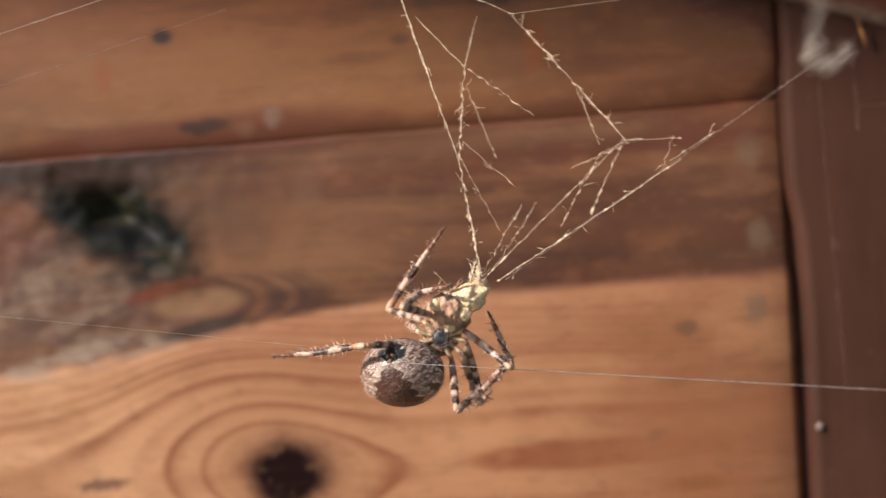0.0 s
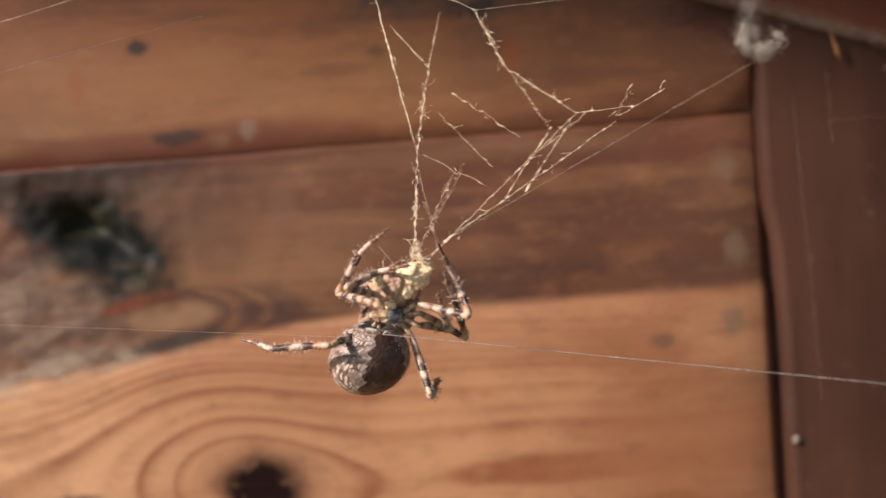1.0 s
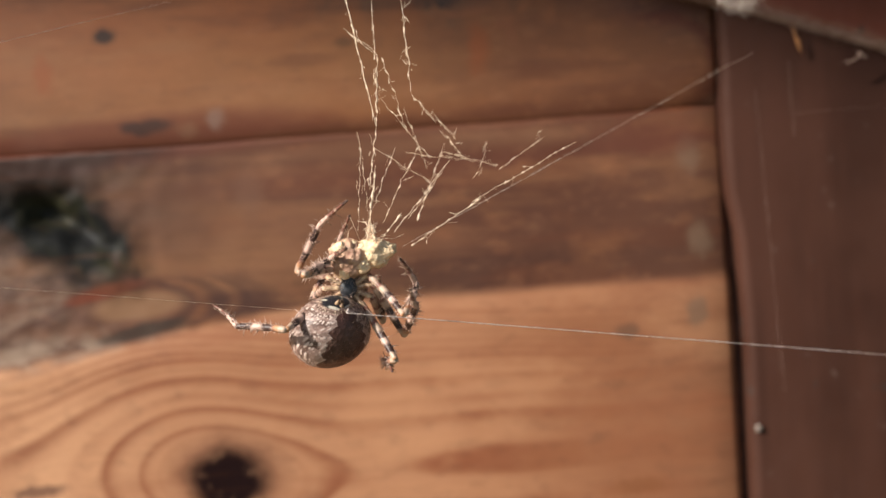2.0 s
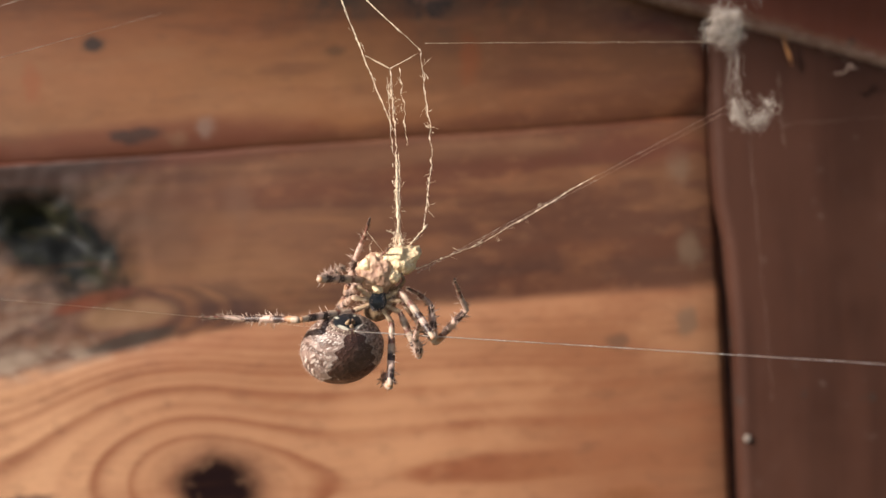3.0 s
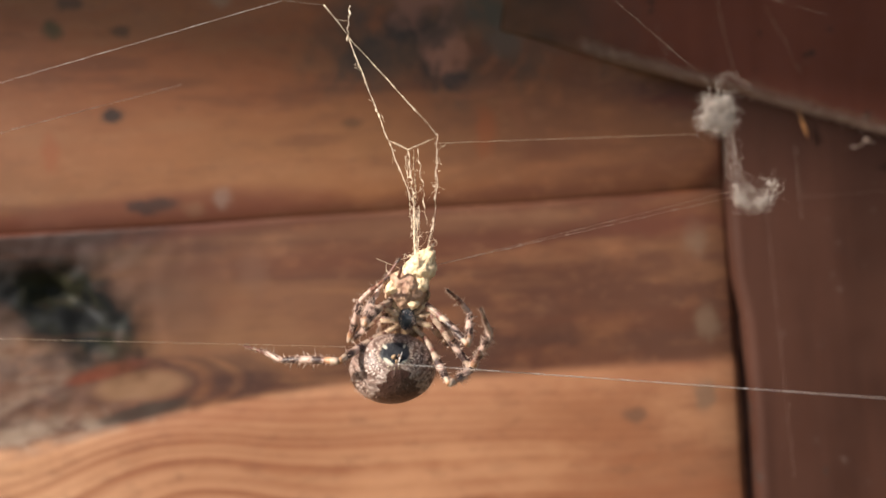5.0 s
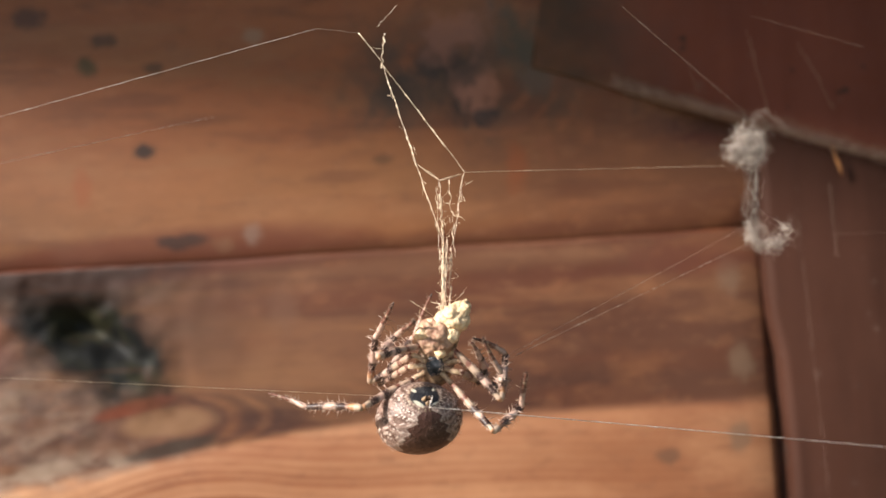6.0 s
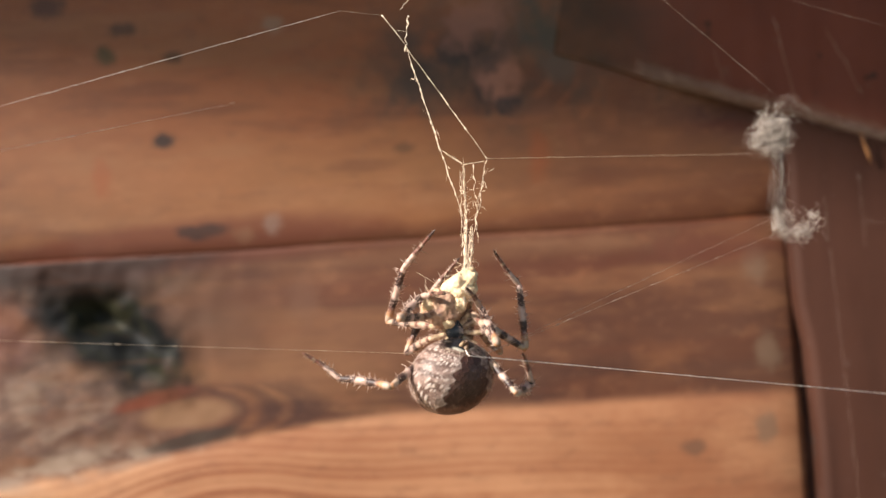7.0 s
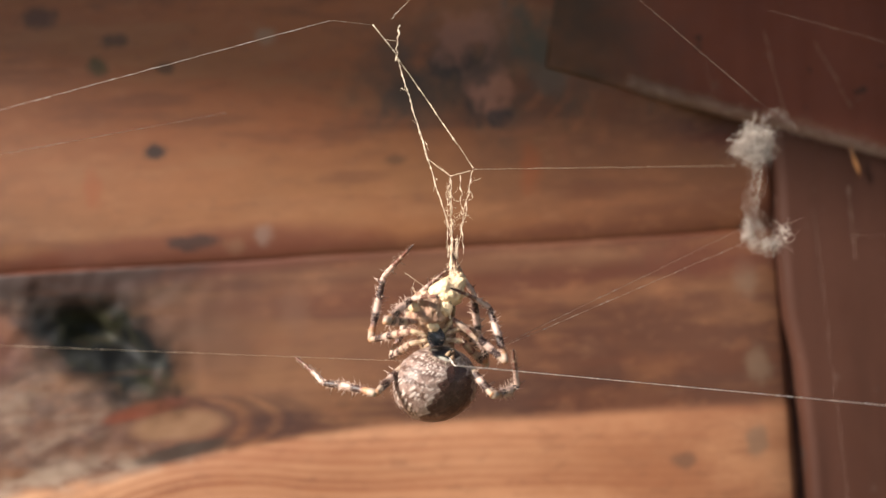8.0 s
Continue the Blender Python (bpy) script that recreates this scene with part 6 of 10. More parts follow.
    walk(LEGS["F"][2], [
        (0, pose(0.00305, -0.00314, 0.00546, -170.4, 8.0, -154.1)), (0.5, pose(0.00238, -0.00436, 0.00345, -170.1, -5.9, -140.6)),
        (1, pose(0.00181, 0.00008, 0.00478, -166.2, -28.6, -153.5)), (1.5, pose(0.00558, -0.00147, 0.00788, -142.9, -39.0, 165.9)),
        (1.7, pose(0.00385, -0.00306, 0.00628, -167.6, -8.0, -138.2)), (2.8, pose(0.00409, -0.00677, 0.00236, -168.6, -13.3, -133.2)),
        (3, pose(0.00474, -0.00299, 0.00697, -161.3, -10.8, -167.0)), (3.5, pose(0.00374, -0.00351, 0.00594, -161.0, 5.4, -174.3)),
        (4, pose(0.00658, -0.00300, 0.00785, -162.1, -26.0, -168.3)), (4.5, pose(0.00389, -0.00428, 0.00556, -141.4, -31.1, 150.1)),
        (5, pose(0.00695, -0.00660, 0.00536, 177.7, -10.0, -117.5)), (5.2, pose(0.00875, -0.00764, 0.00434, 179.0, -22.2, -122.2)),
        (6.3, pose(0.00128, -0.00235, 0.00302, -158.2, -16.2, 174.8)), (6.5, pose(0.00393, -0.00011, 0.00705, -157.2, -26.0, 172.2)),
        (7, pose(0.00473, 0.00347, 0.00674, -160.2, -17.3, -179.7)), (7.5, pose(0.00219, -0.00013, 0.00532, -163.4, -14.4, -168.0)),
        (8, pose(0.00260, 0.00318, 0.00487, -151.4, -16.2, 148.4)),
    ])
    walk(LEGS["G"][0], [
        (0, pose(0.00337, 0.00040, -0.00047, 33.3, 39.2, 46.1)), (0.5, pose(0.00337, 0.00040, -0.00047, 24.3, 60.7, 34.5)),
        (1, pose(0.00337, 0.00040, -0.00047, 35.9, 5.5, 53.2)), (1.5, pose(0.00337, 0.00040, -0.00047, 32.9, 32.1, 44.4)),
        (1.7, pose(0.00337, 0.00040, -0.00047, 46.0, 36.0, 67.5)), (2.8, pose(0.00337, 0.00040, -0.00047, 40.3, 42.9, 58.6)),
        (3, pose(0.00337, 0.00040, -0.00047, -14.7, 48.4, -13.5)), (3.5, pose(0.00337, 0.00040, -0.00047, 33.5, 44.8, 49.7)),
        (4, pose(0.00337, 0.00040, -0.00047, -14.6, 51.0, -12.3)), (4.5, pose(0.00337, 0.00040, -0.00047, 16.6, 61.3, 24.7)),
        (5, pose(0.00337, 0.00040, -0.00047, 34.7, 29.7, 49.0)), (5.2, pose(0.00337, 0.00040, -0.00047, 41.7, 17.2, 66.4)),
        (6.3, pose(0.00337, 0.00040, -0.00047, 37.7, 14.4, 51.7)), (6.5, pose(0.00337, 0.00040, -0.00047, 40.2, 25.8, 58.9)),
        (7, pose(0.00337, 0.00040, -0.00047, 43.3, 29.7, 65.5)), (7.5, pose(0.00337, 0.00040, -0.00047, 34.7, 21.1, 45.7)),
        (8, pose(0.00337, 0.00040, -0.00047, 39.2, 33.7, 55.4)),
    ])
    walk(LEGS["G"][1], [
        (0, pose(0.00660, 0.00000, 0.00000, 20.6, -6.9, -106.2)), (0.5, pose(0.00660, 0.00000, 0.00000, 25.1, -5.2, -147.1)),
        (1, pose(0.00660, 0.00000, 0.00000, 32.9, -31.4, -170.9)), (1.5, pose(0.00660, 0.00000, 0.00000, 29.4, -8.4, -161.0)),
        (1.7, pose(0.00660, 0.00000, 0.00000, 34.6, -12.2, 170.5)), (2.8, pose(0.00660, 0.00000, 0.00000, 33.4, 6.1, -166.3)),
        (3, pose(0.00660, 0.00000, 0.00000, 34.9, -3.1, -112.7)), (3.5, pose(0.00660, 0.00000, 0.00000, 35.4, 2.1, -167.4)),
        (4, pose(0.00660, 0.00000, 0.00000, 31.3, -9.1, -106.5)), (4.5, pose(0.00660, 0.00000, 0.00000, 49.6, -31.0, -156.1)),
        (5, pose(0.00660, 0.00000, 0.00000, 47.5, -11.6, -150.3)), (5.2, pose(0.00660, 0.00000, 0.00000, 53.6, -12.3, -179.2)),
        (6.3, pose(0.00660, 0.00000, 0.00000, 55.2, -34.3, 176.8)), (6.5, pose(0.00660, 0.00000, 0.00000, 51.3, -16.0, -174.1)),
        (7, pose(0.00660, 0.00000, 0.00000, 51.4, -6.5, -174.6)), (7.5, pose(0.00660, 0.00000, 0.00000, 50.1, -15.9, -167.8)),
        (8, pose(0.00660, 0.00000, 0.00000, 50.6, -19.0, -169.5)),
    ])
    walk(LEGS["G"][2], [
        (0, pose(0.00494, -0.00572, 0.00072, 144.1, -25.6, -154.7)), (0.5, pose(0.00158, -0.00324, 0.00054, 147.3, -12.8, -164.6)),
        (1, pose(0.00154, -0.00081, 0.00312, 159.2, -35.5, 167.3)), (1.5, pose(0.00099, -0.00193, 0.00087, 142.1, -33.0, -162.7)),
        (1.7, pose(0.00082, 0.00097, 0.00126, 142.3, -19.1, -163.3)), (2.8, pose(0.00080, -0.00141, -0.00064, 142.0, -4.5, -161.5)),
        (3, pose(0.00429, -0.00553, 0.00033, 134.2, -12.1, -111.2)), (3.5, pose(0.00075, -0.00131, -0.00022, 141.8, -6.9, -154.7)),
        (4, pose(0.00492, -0.00568, 0.00094, 141.0, 3.9, -127.3)), (4.5, pose(0.00190, -0.00208, 0.00309, 142.6, -10.8, -152.5)),
        (5, pose(0.00149, -0.00291, 0.00121, 145.1, -7.2, -168.2)), (5.2, pose(0.00074, -0.00008, 0.00128, 147.3, -19.4, -177.8)),
        (6.3, pose(0.00165, 0.00028, 0.00339, 147.4, -16.5, -178.0)), (6.5, pose(0.00086, -0.00060, 0.00165, 148.3, -14.3, 178.3)),
        (7, pose(0.00066, -0.00056, 0.00068, 145.6, -10.2, -169.1)), (7.5, pose(0.00096, -0.00122, 0.00164, 144.6, -21.5, -165.4)),
        (8, pose(0.00102, -0.00103, 0.00195, 143.5, 0.8, -159.4)),
    ])
    walk(LEGS["H"][0], [
        (0, pose(0.00268, -0.00040, -0.00209, -50.7, 29.9, -67.8)), (0.5, pose(0.00268, -0.00040, -0.00209, -56.5, 25.9, -80.2)),
        (1, pose(0.00268, -0.00040, -0.00209, -38.0, 46.2, -49.7)), (1.5, pose(0.00268, -0.00040, -0.00209, -30.0, 38.1, -37.8)),
        (1.7, pose(0.00268, -0.00040, -0.00209, -29.7, 38.9, -37.3)), (2.8, pose(0.00268, -0.00040, -0.00209, -50.2, 45.8, -67.3)),
        (3, pose(0.00268, -0.00040, -0.00209, -44.0, 60.6, -59.7)), (3.5, pose(0.00268, -0.00040, -0.00209, -56.2, 44.3, -74.8)),
        (4, pose(0.00268, -0.00040, -0.00209, -47.1, 54.2, -62.9)), (4.5, pose(0.00268, -0.00040, -0.00209, -47.7, 46.6, -63.7)),
        (5, pose(0.00268, -0.00040, -0.00209, -45.5, 34.7, -60.3)), (5.2, pose(0.00268, -0.00040, -0.00209, -45.8, 34.9, -60.8)),
        (6.3, pose(0.00268, -0.00040, -0.00209, -30.5, 32.9, -33.9)), (6.5, pose(0.00268, -0.00040, -0.00209, -46.8, 22.4, -68.0)),
        (7, pose(0.00268, -0.00040, -0.00209, -35.5, 45.5, -48.3)), (7.5, pose(0.00268, -0.00040, -0.00209, -23.8, 43.8, -31.7)),
        (8, pose(0.00268, -0.00040, -0.00209, -39.6, 35.3, -56.2)),
    ])
    walk(LEGS["H"][1], [
        (0, pose(0.00900, 0.00000, 0.00000, -107.9, -30.2, 152.6)), (0.5, pose(0.00900, 0.00000, 0.00000, -100.1, -15.9, 133.1)),
        (1, pose(0.00900, 0.00000, 0.00000, -97.7, 0.1, 116.0)), (1.5, pose(0.00900, 0.00000, 0.00000, -98.5, 11.6, 108.7)),
        (1.7, pose(0.00900, 0.00000, 0.00000, -97.6, 14.0, 112.5)), (2.8, pose(0.00900, 0.00000, 0.00000, -93.4, 11.0, 131.9)),
        (3, pose(0.00900, 0.00000, 0.00000, -96.8, 17.6, 118.0)), (3.5, pose(0.00900, 0.00000, 0.00000, -91.0, 12.2, 140.3)),
        (4, pose(0.00900, 0.00000, 0.00000, -99.2, 28.8, 117.5)), (4.5, pose(0.00900, 0.00000, 0.00000, -96.2, 21.6, 124.6)),
        (5, pose(0.00900, 0.00000, 0.00000, -96.9, -32.5, 131.8)), (5.2, pose(0.00900, 0.00000, 0.00000, -96.7, -31.9, 131.3)),
        (6.3, pose(0.00900, 0.00000, 0.00000, -83.8, -50.6, 112.1)), (6.5, pose(0.00900, 0.00000, 0.00000, -88.9, -42.6, 119.1)),
        (7, pose(0.00900, 0.00000, 0.00000, -85.7, -15.0, 112.8)), (7.5, pose(0.00900, 0.00000, 0.00000, -82.1, -17.7, 100.0)),
        (8, pose(0.00900, 0.00000, 0.00000, -88.1, -23.0, 117.1)),
    ])
    walk(LEGS["H"][2], [
        (0, pose(0.00332, 0.00294, 0.00373, 145.5, -25.3, -68.5)), (0.5, pose(0.00414, 0.00519, 0.00203, 143.9, -29.6, -65.0)),
        (1, pose(0.00575, 0.00665, -0.00001, 149.6, -14.5, -79.9)), (1.5, pose(0.00668, 0.00687, -0.00149, 149.4, -22.8, -79.4)),
        (1.7, pose(0.00626, 0.00664, -0.00179, 143.7, -6.2, -57.2)), (2.8, pose(0.00415, 0.00541, -0.00141, 140.2, -13.1, -36.3)),
        (3, pose(0.00569, 0.00623, -0.00223, 149.0, -26.0, -62.2)), (3.5, pose(0.00344, 0.00462, -0.00156, 140.5, -18.4, -39.9)),
        (4, pose(0.00600, 0.00575, -0.00356, 147.8, -0.2, -82.8)), (4.5, pose(0.00510, 0.00566, -0.00273, 146.9, -10.7, -72.8)),
        (5, pose(0.00484, 0.00466, 0.00397, 145.4, -15.9, -66.3)), (5.2, pose(0.00485, 0.00472, 0.00391, 145.2, -16.4, -65.6)),
        (6.3, pose(0.00723, 0.00435, 0.00572, 164.0, -30.9, -110.1)), (6.5, pose(0.00635, 0.00476, 0.00501, 155.2, -35.3, -94.1)),
        (7, pose(0.00624, 0.00659, 0.00192, 159.9, -18.3, -104.3)), (7.5, pose(0.00778, 0.00694, 0.00225, 160.3, -13.3, -105.8)),
        (8, pose(0.00590, 0.00606, 0.00289, 157.5, -28.1, -97.9)),
    ])
    walk(prey_bundle, [
        (0, pose(-0.00047, 0.08100, 1.82589, 0.0, 52.2, 0.0)), (0.5, pose(-0.00124, 0.08100, 1.82699, 0.0, 61.9, 0.0)),
        (1, pose(-0.00506, 0.08100, 1.82982, 0.0, 57.0, 0.0)), (1.5, pose(-0.00563, 0.08100, 1.83004, 0.0, 37.9, 0.0)),
        (1.7, pose(-0.00701, 0.08100, 1.83111, 0.0, 57.1, 0.0)), (2.8, pose(-0.00144, 0.08100, 1.83175, 0.0, 82.7, 0.0)),
        (3, pose(-0.00109, 0.08100, 1.83176, 0.0, 56.7, 0.0)), (3.5, pose(0.00179, 0.08100, 1.83324, 0.0, 68.5, 0.0)),
        (4, pose(0.00389, 0.08100, 1.83848, 0.0, 61.8, 0.0)), (4.5, pose(0.00267, 0.08100, 1.84009, 0.0, 40.1, 0.0)),
        (5, pose(0.00070, 0.08100, 1.83900, 0.0, 27.5, 0.0)), (5.2, pose(0.00023, 0.08100, 1.83925, 0.0, 27.4, 0.0)),
        (6.3, pose(-0.00027, 0.08100, 1.83561, 0.0, 40.0, 0.0)), (6.5, pose(-0.00097, 0.08100, 1.83600, 0.0, 32.0, 0.0)),
        (7, pose(-0.00230, 0.08100, 1.83863, 0.0, 35.0, 0.0)), (7.5, pose(-0.00344, 0.08100, 1.83919, 0.0, 32.0, 0.0)),
        (8, pose(-0.00275, 0.08100, 1.83944, 0.0, 39.0, 0.0)),
    ])
    walk(STRANDS["left"], [
        (0, pose(-0.00530, 0.08570, 1.87480, 71.5, 73.9, -19.2)), (0.5, pose(-0.00530, 0.08570, 1.87480, 70.7, 74.8, -20.0)),
        (1, pose(-0.00530, 0.08570, 1.87480, 62.8, 77.8, -27.8)), (1.5, pose(-0.00530, 0.08570, 1.87480, 61.4, 77.9, -29.2)),
        (1.7, pose(-0.00530, 0.08570, 1.87480, 57.1, 79.1, -33.3)), (2.8, pose(-0.00530, 0.08570, 1.87480, 66.4, 74.8, -24.4)),
        (3, pose(-0.00530, 0.08570, 1.87480, 72.0, 71.2, -18.9)), (3.5, pose(-0.00530, 0.08570, 1.87480, 73.0, 70.2, -18.0)),
        (4, pose(-0.00530, 0.08570, 1.87480, 76.9, 65.4, -14.3)), (4.5, pose(-0.00530, 0.08570, 1.87480, 75.7, 67.9, -15.4)),
        (5, pose(-0.00530, 0.08570, 1.87480, 71.7, 71.5, -19.2)), (5.2, pose(-0.00530, 0.08570, 1.87480, 71.0, 72.2, -19.9)),
        (6.3, pose(-0.00530, 0.08570, 1.87480, 69.6, 73.9, -21.1)), (6.5, pose(-0.00530, 0.08570, 1.87480, 70.1, 73.9, -20.7)),
        (7, pose(-0.00530, 0.08570, 1.87480, 68.8, 74.1, -21.9)), (7.5, pose(-0.00530, 0.08570, 1.87480, 68.8, 73.6, -22.0)),
        (8, pose(-0.00530, 0.08570, 1.87480, 66.9, 75.4, -23.8)),
    ])
    walk(STRANDS["left_1"], [
        (0, pose(-0.00406, 0.08527, 1.87027, 71.5, 73.9, -19.2)), (0.5, pose(-0.00402, 0.08524, 1.86981, 70.7, 74.8, -20.0)),
        (1, pose(-0.00484, 0.08546, 1.87239, 62.8, 77.8, -27.8)), (1.5, pose(-0.00503, 0.08555, 1.87338, 61.4, 77.9, -29.2)),
        (1.7, pose(-0.00511, 0.08558, 1.87364, 57.1, 79.1, -33.3)), (2.8, pose(-0.00530, 0.08570, 1.87480, 66.4, 74.8, -24.4)),
        (3, pose(-0.00502, 0.08560, 1.87393, 72.0, 71.2, -18.9)), (3.5, pose(-0.00498, 0.08560, 1.87387, 73.0, 70.2, -18.0)),
        (4, pose(-0.00477, 0.08556, 1.87360, 76.9, 65.4, -14.3)), (4.5, pose(-0.00455, 0.08549, 1.87290, 75.7, 67.9, -15.4)),
        (5, pose(-0.00502, 0.08560, 1.87392, 71.7, 71.5, -19.2)), (5.2, pose(-0.00500, 0.08559, 1.87381, 71.0, 72.2, -19.9)),
        (6.3, pose(-0.00476, 0.08549, 1.87281, 69.6, 73.9, -21.1)), (6.5, pose(-0.00459, 0.08543, 1.87216, 70.1, 73.9, -20.7)),
        (7, pose(-0.00492, 0.08555, 1.87334, 68.8, 74.1, -21.9)), (7.5, pose(-0.00512, 0.08563, 1.87412, 68.8, 73.6, -22.0)),
        (8, pose(-0.00492, 0.08553, 1.87321, 66.9, 75.4, -23.8)),
    ])
    walk(STRANDS["cord"], [
        (0, pose(0.00416, 0.08100, 1.83199, -40.8, -79.6, 130.3)), (0.5, pose(0.00336, 0.08100, 1.83111, -32.0, -80.9, 121.6)),
        (1, pose(-0.00130, 0.08100, 1.83614, 29.7, -79.1, 60.7)), (1.5, pose(-0.00331, 0.08100, 1.83596, 55.9, -75.1, 35.0)),
        (1.7, pose(-0.00435, 0.08100, 1.83668, 58.8, -73.4, 32.3)), (2.8, pose(0.00285, 0.08100, 1.83520, -48.2, -79.2, 137.7)),
        (3, pose(0.00202, 0.08100, 1.83701, 15.7, -81.2, 74.4)), (3.5, pose(0.00168, 0.08100, 1.84236, 35.2, -73.4, 55.9)),
        (4, pose(0.00359, 0.08100, 1.84408, 41.8, -69.2, 50.1)), (4.5, pose(0.00382, 0.08100, 1.84466, 19.9, -67.8, 71.5)),
        (5, pose(0.00214, 0.08100, 1.84331, 9.0, -73.9, 81.3)), (5.2, pose(0.00177, 0.08100, 1.84391, 12.2, -71.8, 78.4)),
        (6.3, pose(0.00114, 0.08100, 1.84007, 15.6, -76.8, 74.8)), (6.5, pose(0.00140, 0.08100, 1.84136, 13.2, -73.4, 77.3)),
        (7, pose(0.00089, 0.08100, 1.84405, 15.4, -68.9, 75.6)), (7.5, pose(-0.00013, 0.08100, 1.84435, 39.4, -66.9, 53.0)),
        (8, pose(0.00028, 0.08100, 1.84263, 16.0, -72.3, 74.7)),
    ])
    walk(STRANDS["upper_cord"], [
        (0, pose(0.00246, 0.08300, 1.84635, 40.8, 79.6, -49.7)), (0.5, pose(0.00213, 0.08300, 1.84579, 32.0, 80.9, -58.4)),
        (1, pose(-0.00018, 0.08300, 1.84805, -29.7, 79.1, -119.3)), (1.5, pose(-0.00046, 0.08300, 1.84904, -55.9, 75.1, -145.0)),
        (1.7, pose(-0.00119, 0.08300, 1.84919, -58.8, 73.4, -147.7)), (2.8, pose(0.00066, 0.08300, 1.85078, 48.2, 79.2, -42.3)),
        (3, pose(0.00257, 0.08300, 1.85037, -15.7, 81.2, -105.6)), (3.5, pose(0.00303, 0.08300, 1.85044, -35.2, 73.4, -124.1)),
        (4, pose(0.00526, 0.08300, 1.85095, -41.8, 69.2, -129.9)), (4.5, pose(0.00449, 0.08300, 1.84984, -19.9, 67.8, -108.5)),
        (5, pose(0.00245, 0.08300, 1.85031, -9.0, 73.9, -98.7)), (5.2, pose(0.00218, 0.08300, 1.85011, -12.2, 71.8, -101.6)),
        (6.3, pose(0.00168, 0.08300, 1.84889, -15.6, 76.8, -105.2)), (6.5, pose(0.00185, 0.08300, 1.84823, -13.2, 73.4, -102.7)),
        (7, pose(0.00141, 0.08300, 1.84940, -15.4, 68.9, -104.4)), (7.5, pose(0.00138, 0.08300, 1.85023, -39.4, 66.9, -127.0)),
        (8, pose(0.00083, 0.08300, 1.84912, -16.0, 72.3, -105.3)),
    ])
    walk(STRANDS["middle"], [
        (0, pose(0.00246, 0.08300, 1.84635, 42.3, -78.2, 48.3)), (0.5, pose(0.00213, 0.08300, 1.84579, 60.2, -73.4, 30.9)),
        (1, pose(-0.00018, 0.08300, 1.84805, 51.6, -74.8, 39.4)), (1.5, pose(-0.00046, 0.08300, 1.84904, 17.7, -79.1, 72.6)),
        (1.7, pose(-0.00119, 0.08300, 1.84919, 22.0, -78.2, 68.4)), (2.8, pose(0.00066, 0.08300, 1.85078, 6.2, -77.4, 84.0)),
        (3, pose(0.00257, 0.08300, 1.85037, -3.8, -77.9, 93.7)), (3.5, pose(0.00303, 0.08300, 1.85044, -3.2, -78.1, 93.1)),
        (4, pose(0.00526, 0.08300, 1.85095, -21.4, -76.5, 110.9)), (4.5, pose(0.00449, 0.08300, 1.84984, -14.1, -77.1, 103.8)),
        (5, pose(0.00245, 0.08300, 1.85031, -10.1, -75.8, 99.8)), (5.2, pose(0.00218, 0.08300, 1.85011, -7.7, -75.8, 97.4)),
        (6.3, pose(0.00168, 0.08300, 1.84889, -0.3, -77.1, 90.3)), (6.5, pose(0.00185, 0.08300, 1.84823, -1.8, -77.0, 91.8)),
        (7, pose(0.00141, 0.08300, 1.84940, 5.1, -76.7, 85.0)), (7.5, pose(0.00138, 0.08300, 1.85023, 4.1, -75.9, 86.1)),
        (8, pose(0.00083, 0.08300, 1.84912, 8.3, -76.6, 81.9)),
    ])
    walk(STRANDS["middle_1"], [
        (0, pose(0.00312, 0.08374, 1.85111, 42.3, -78.2, 48.3)), (0.5, pose(0.00345, 0.08379, 1.85099, 60.2, -73.4, 30.9)),
        (1, pose(0.00059, 0.08363, 1.85172, 51.6, -74.8, 39.4)), (1.5, pose(-0.00030, 0.08351, 1.85183, 17.7, -79.1, 72.6)),
        (1.7, pose(-0.00102, 0.08344, 1.85143, 22.0, -78.2, 68.4)), (2.8, pose(0.00068, 0.08322, 1.85177, 6.2, -77.4, 84.0)),
        (3, pose(0.00255, 0.08328, 1.85168, -3.8, -77.9, 93.7)), (3.5, pose(0.00301, 0.08331, 1.85190, -3.2, -78.1, 93.1)),
        (4, pose(0.00518, 0.08320, 1.85185, -21.4, -76.5, 110.9)), (4.5, pose(0.00444, 0.08322, 1.85081, -14.1, -77.1, 103.8)),
        (5, pose(0.00244, 0.08301, 1.85033, -10.1, -75.8, 99.8)), (5.2, pose(0.00218, 0.08300, 1.85011, -7.7, -75.8, 97.4)),
        (6.3, pose(0.00168, 0.08316, 1.84959, -0.3, -77.1, 90.3)), (6.5, pose(0.00185, 0.08315, 1.84888, -1.8, -77.0, 91.8)),
        (7, pose(0.00142, 0.08311, 1.84985, 5.1, -76.7, 85.0)), (7.5, pose(0.00138, 0.08300, 1.85025, 4.1, -75.9, 86.1)),
        (8, pose(0.00085, 0.08311, 1.84960, 8.3, -76.6, 81.9)),
    ])
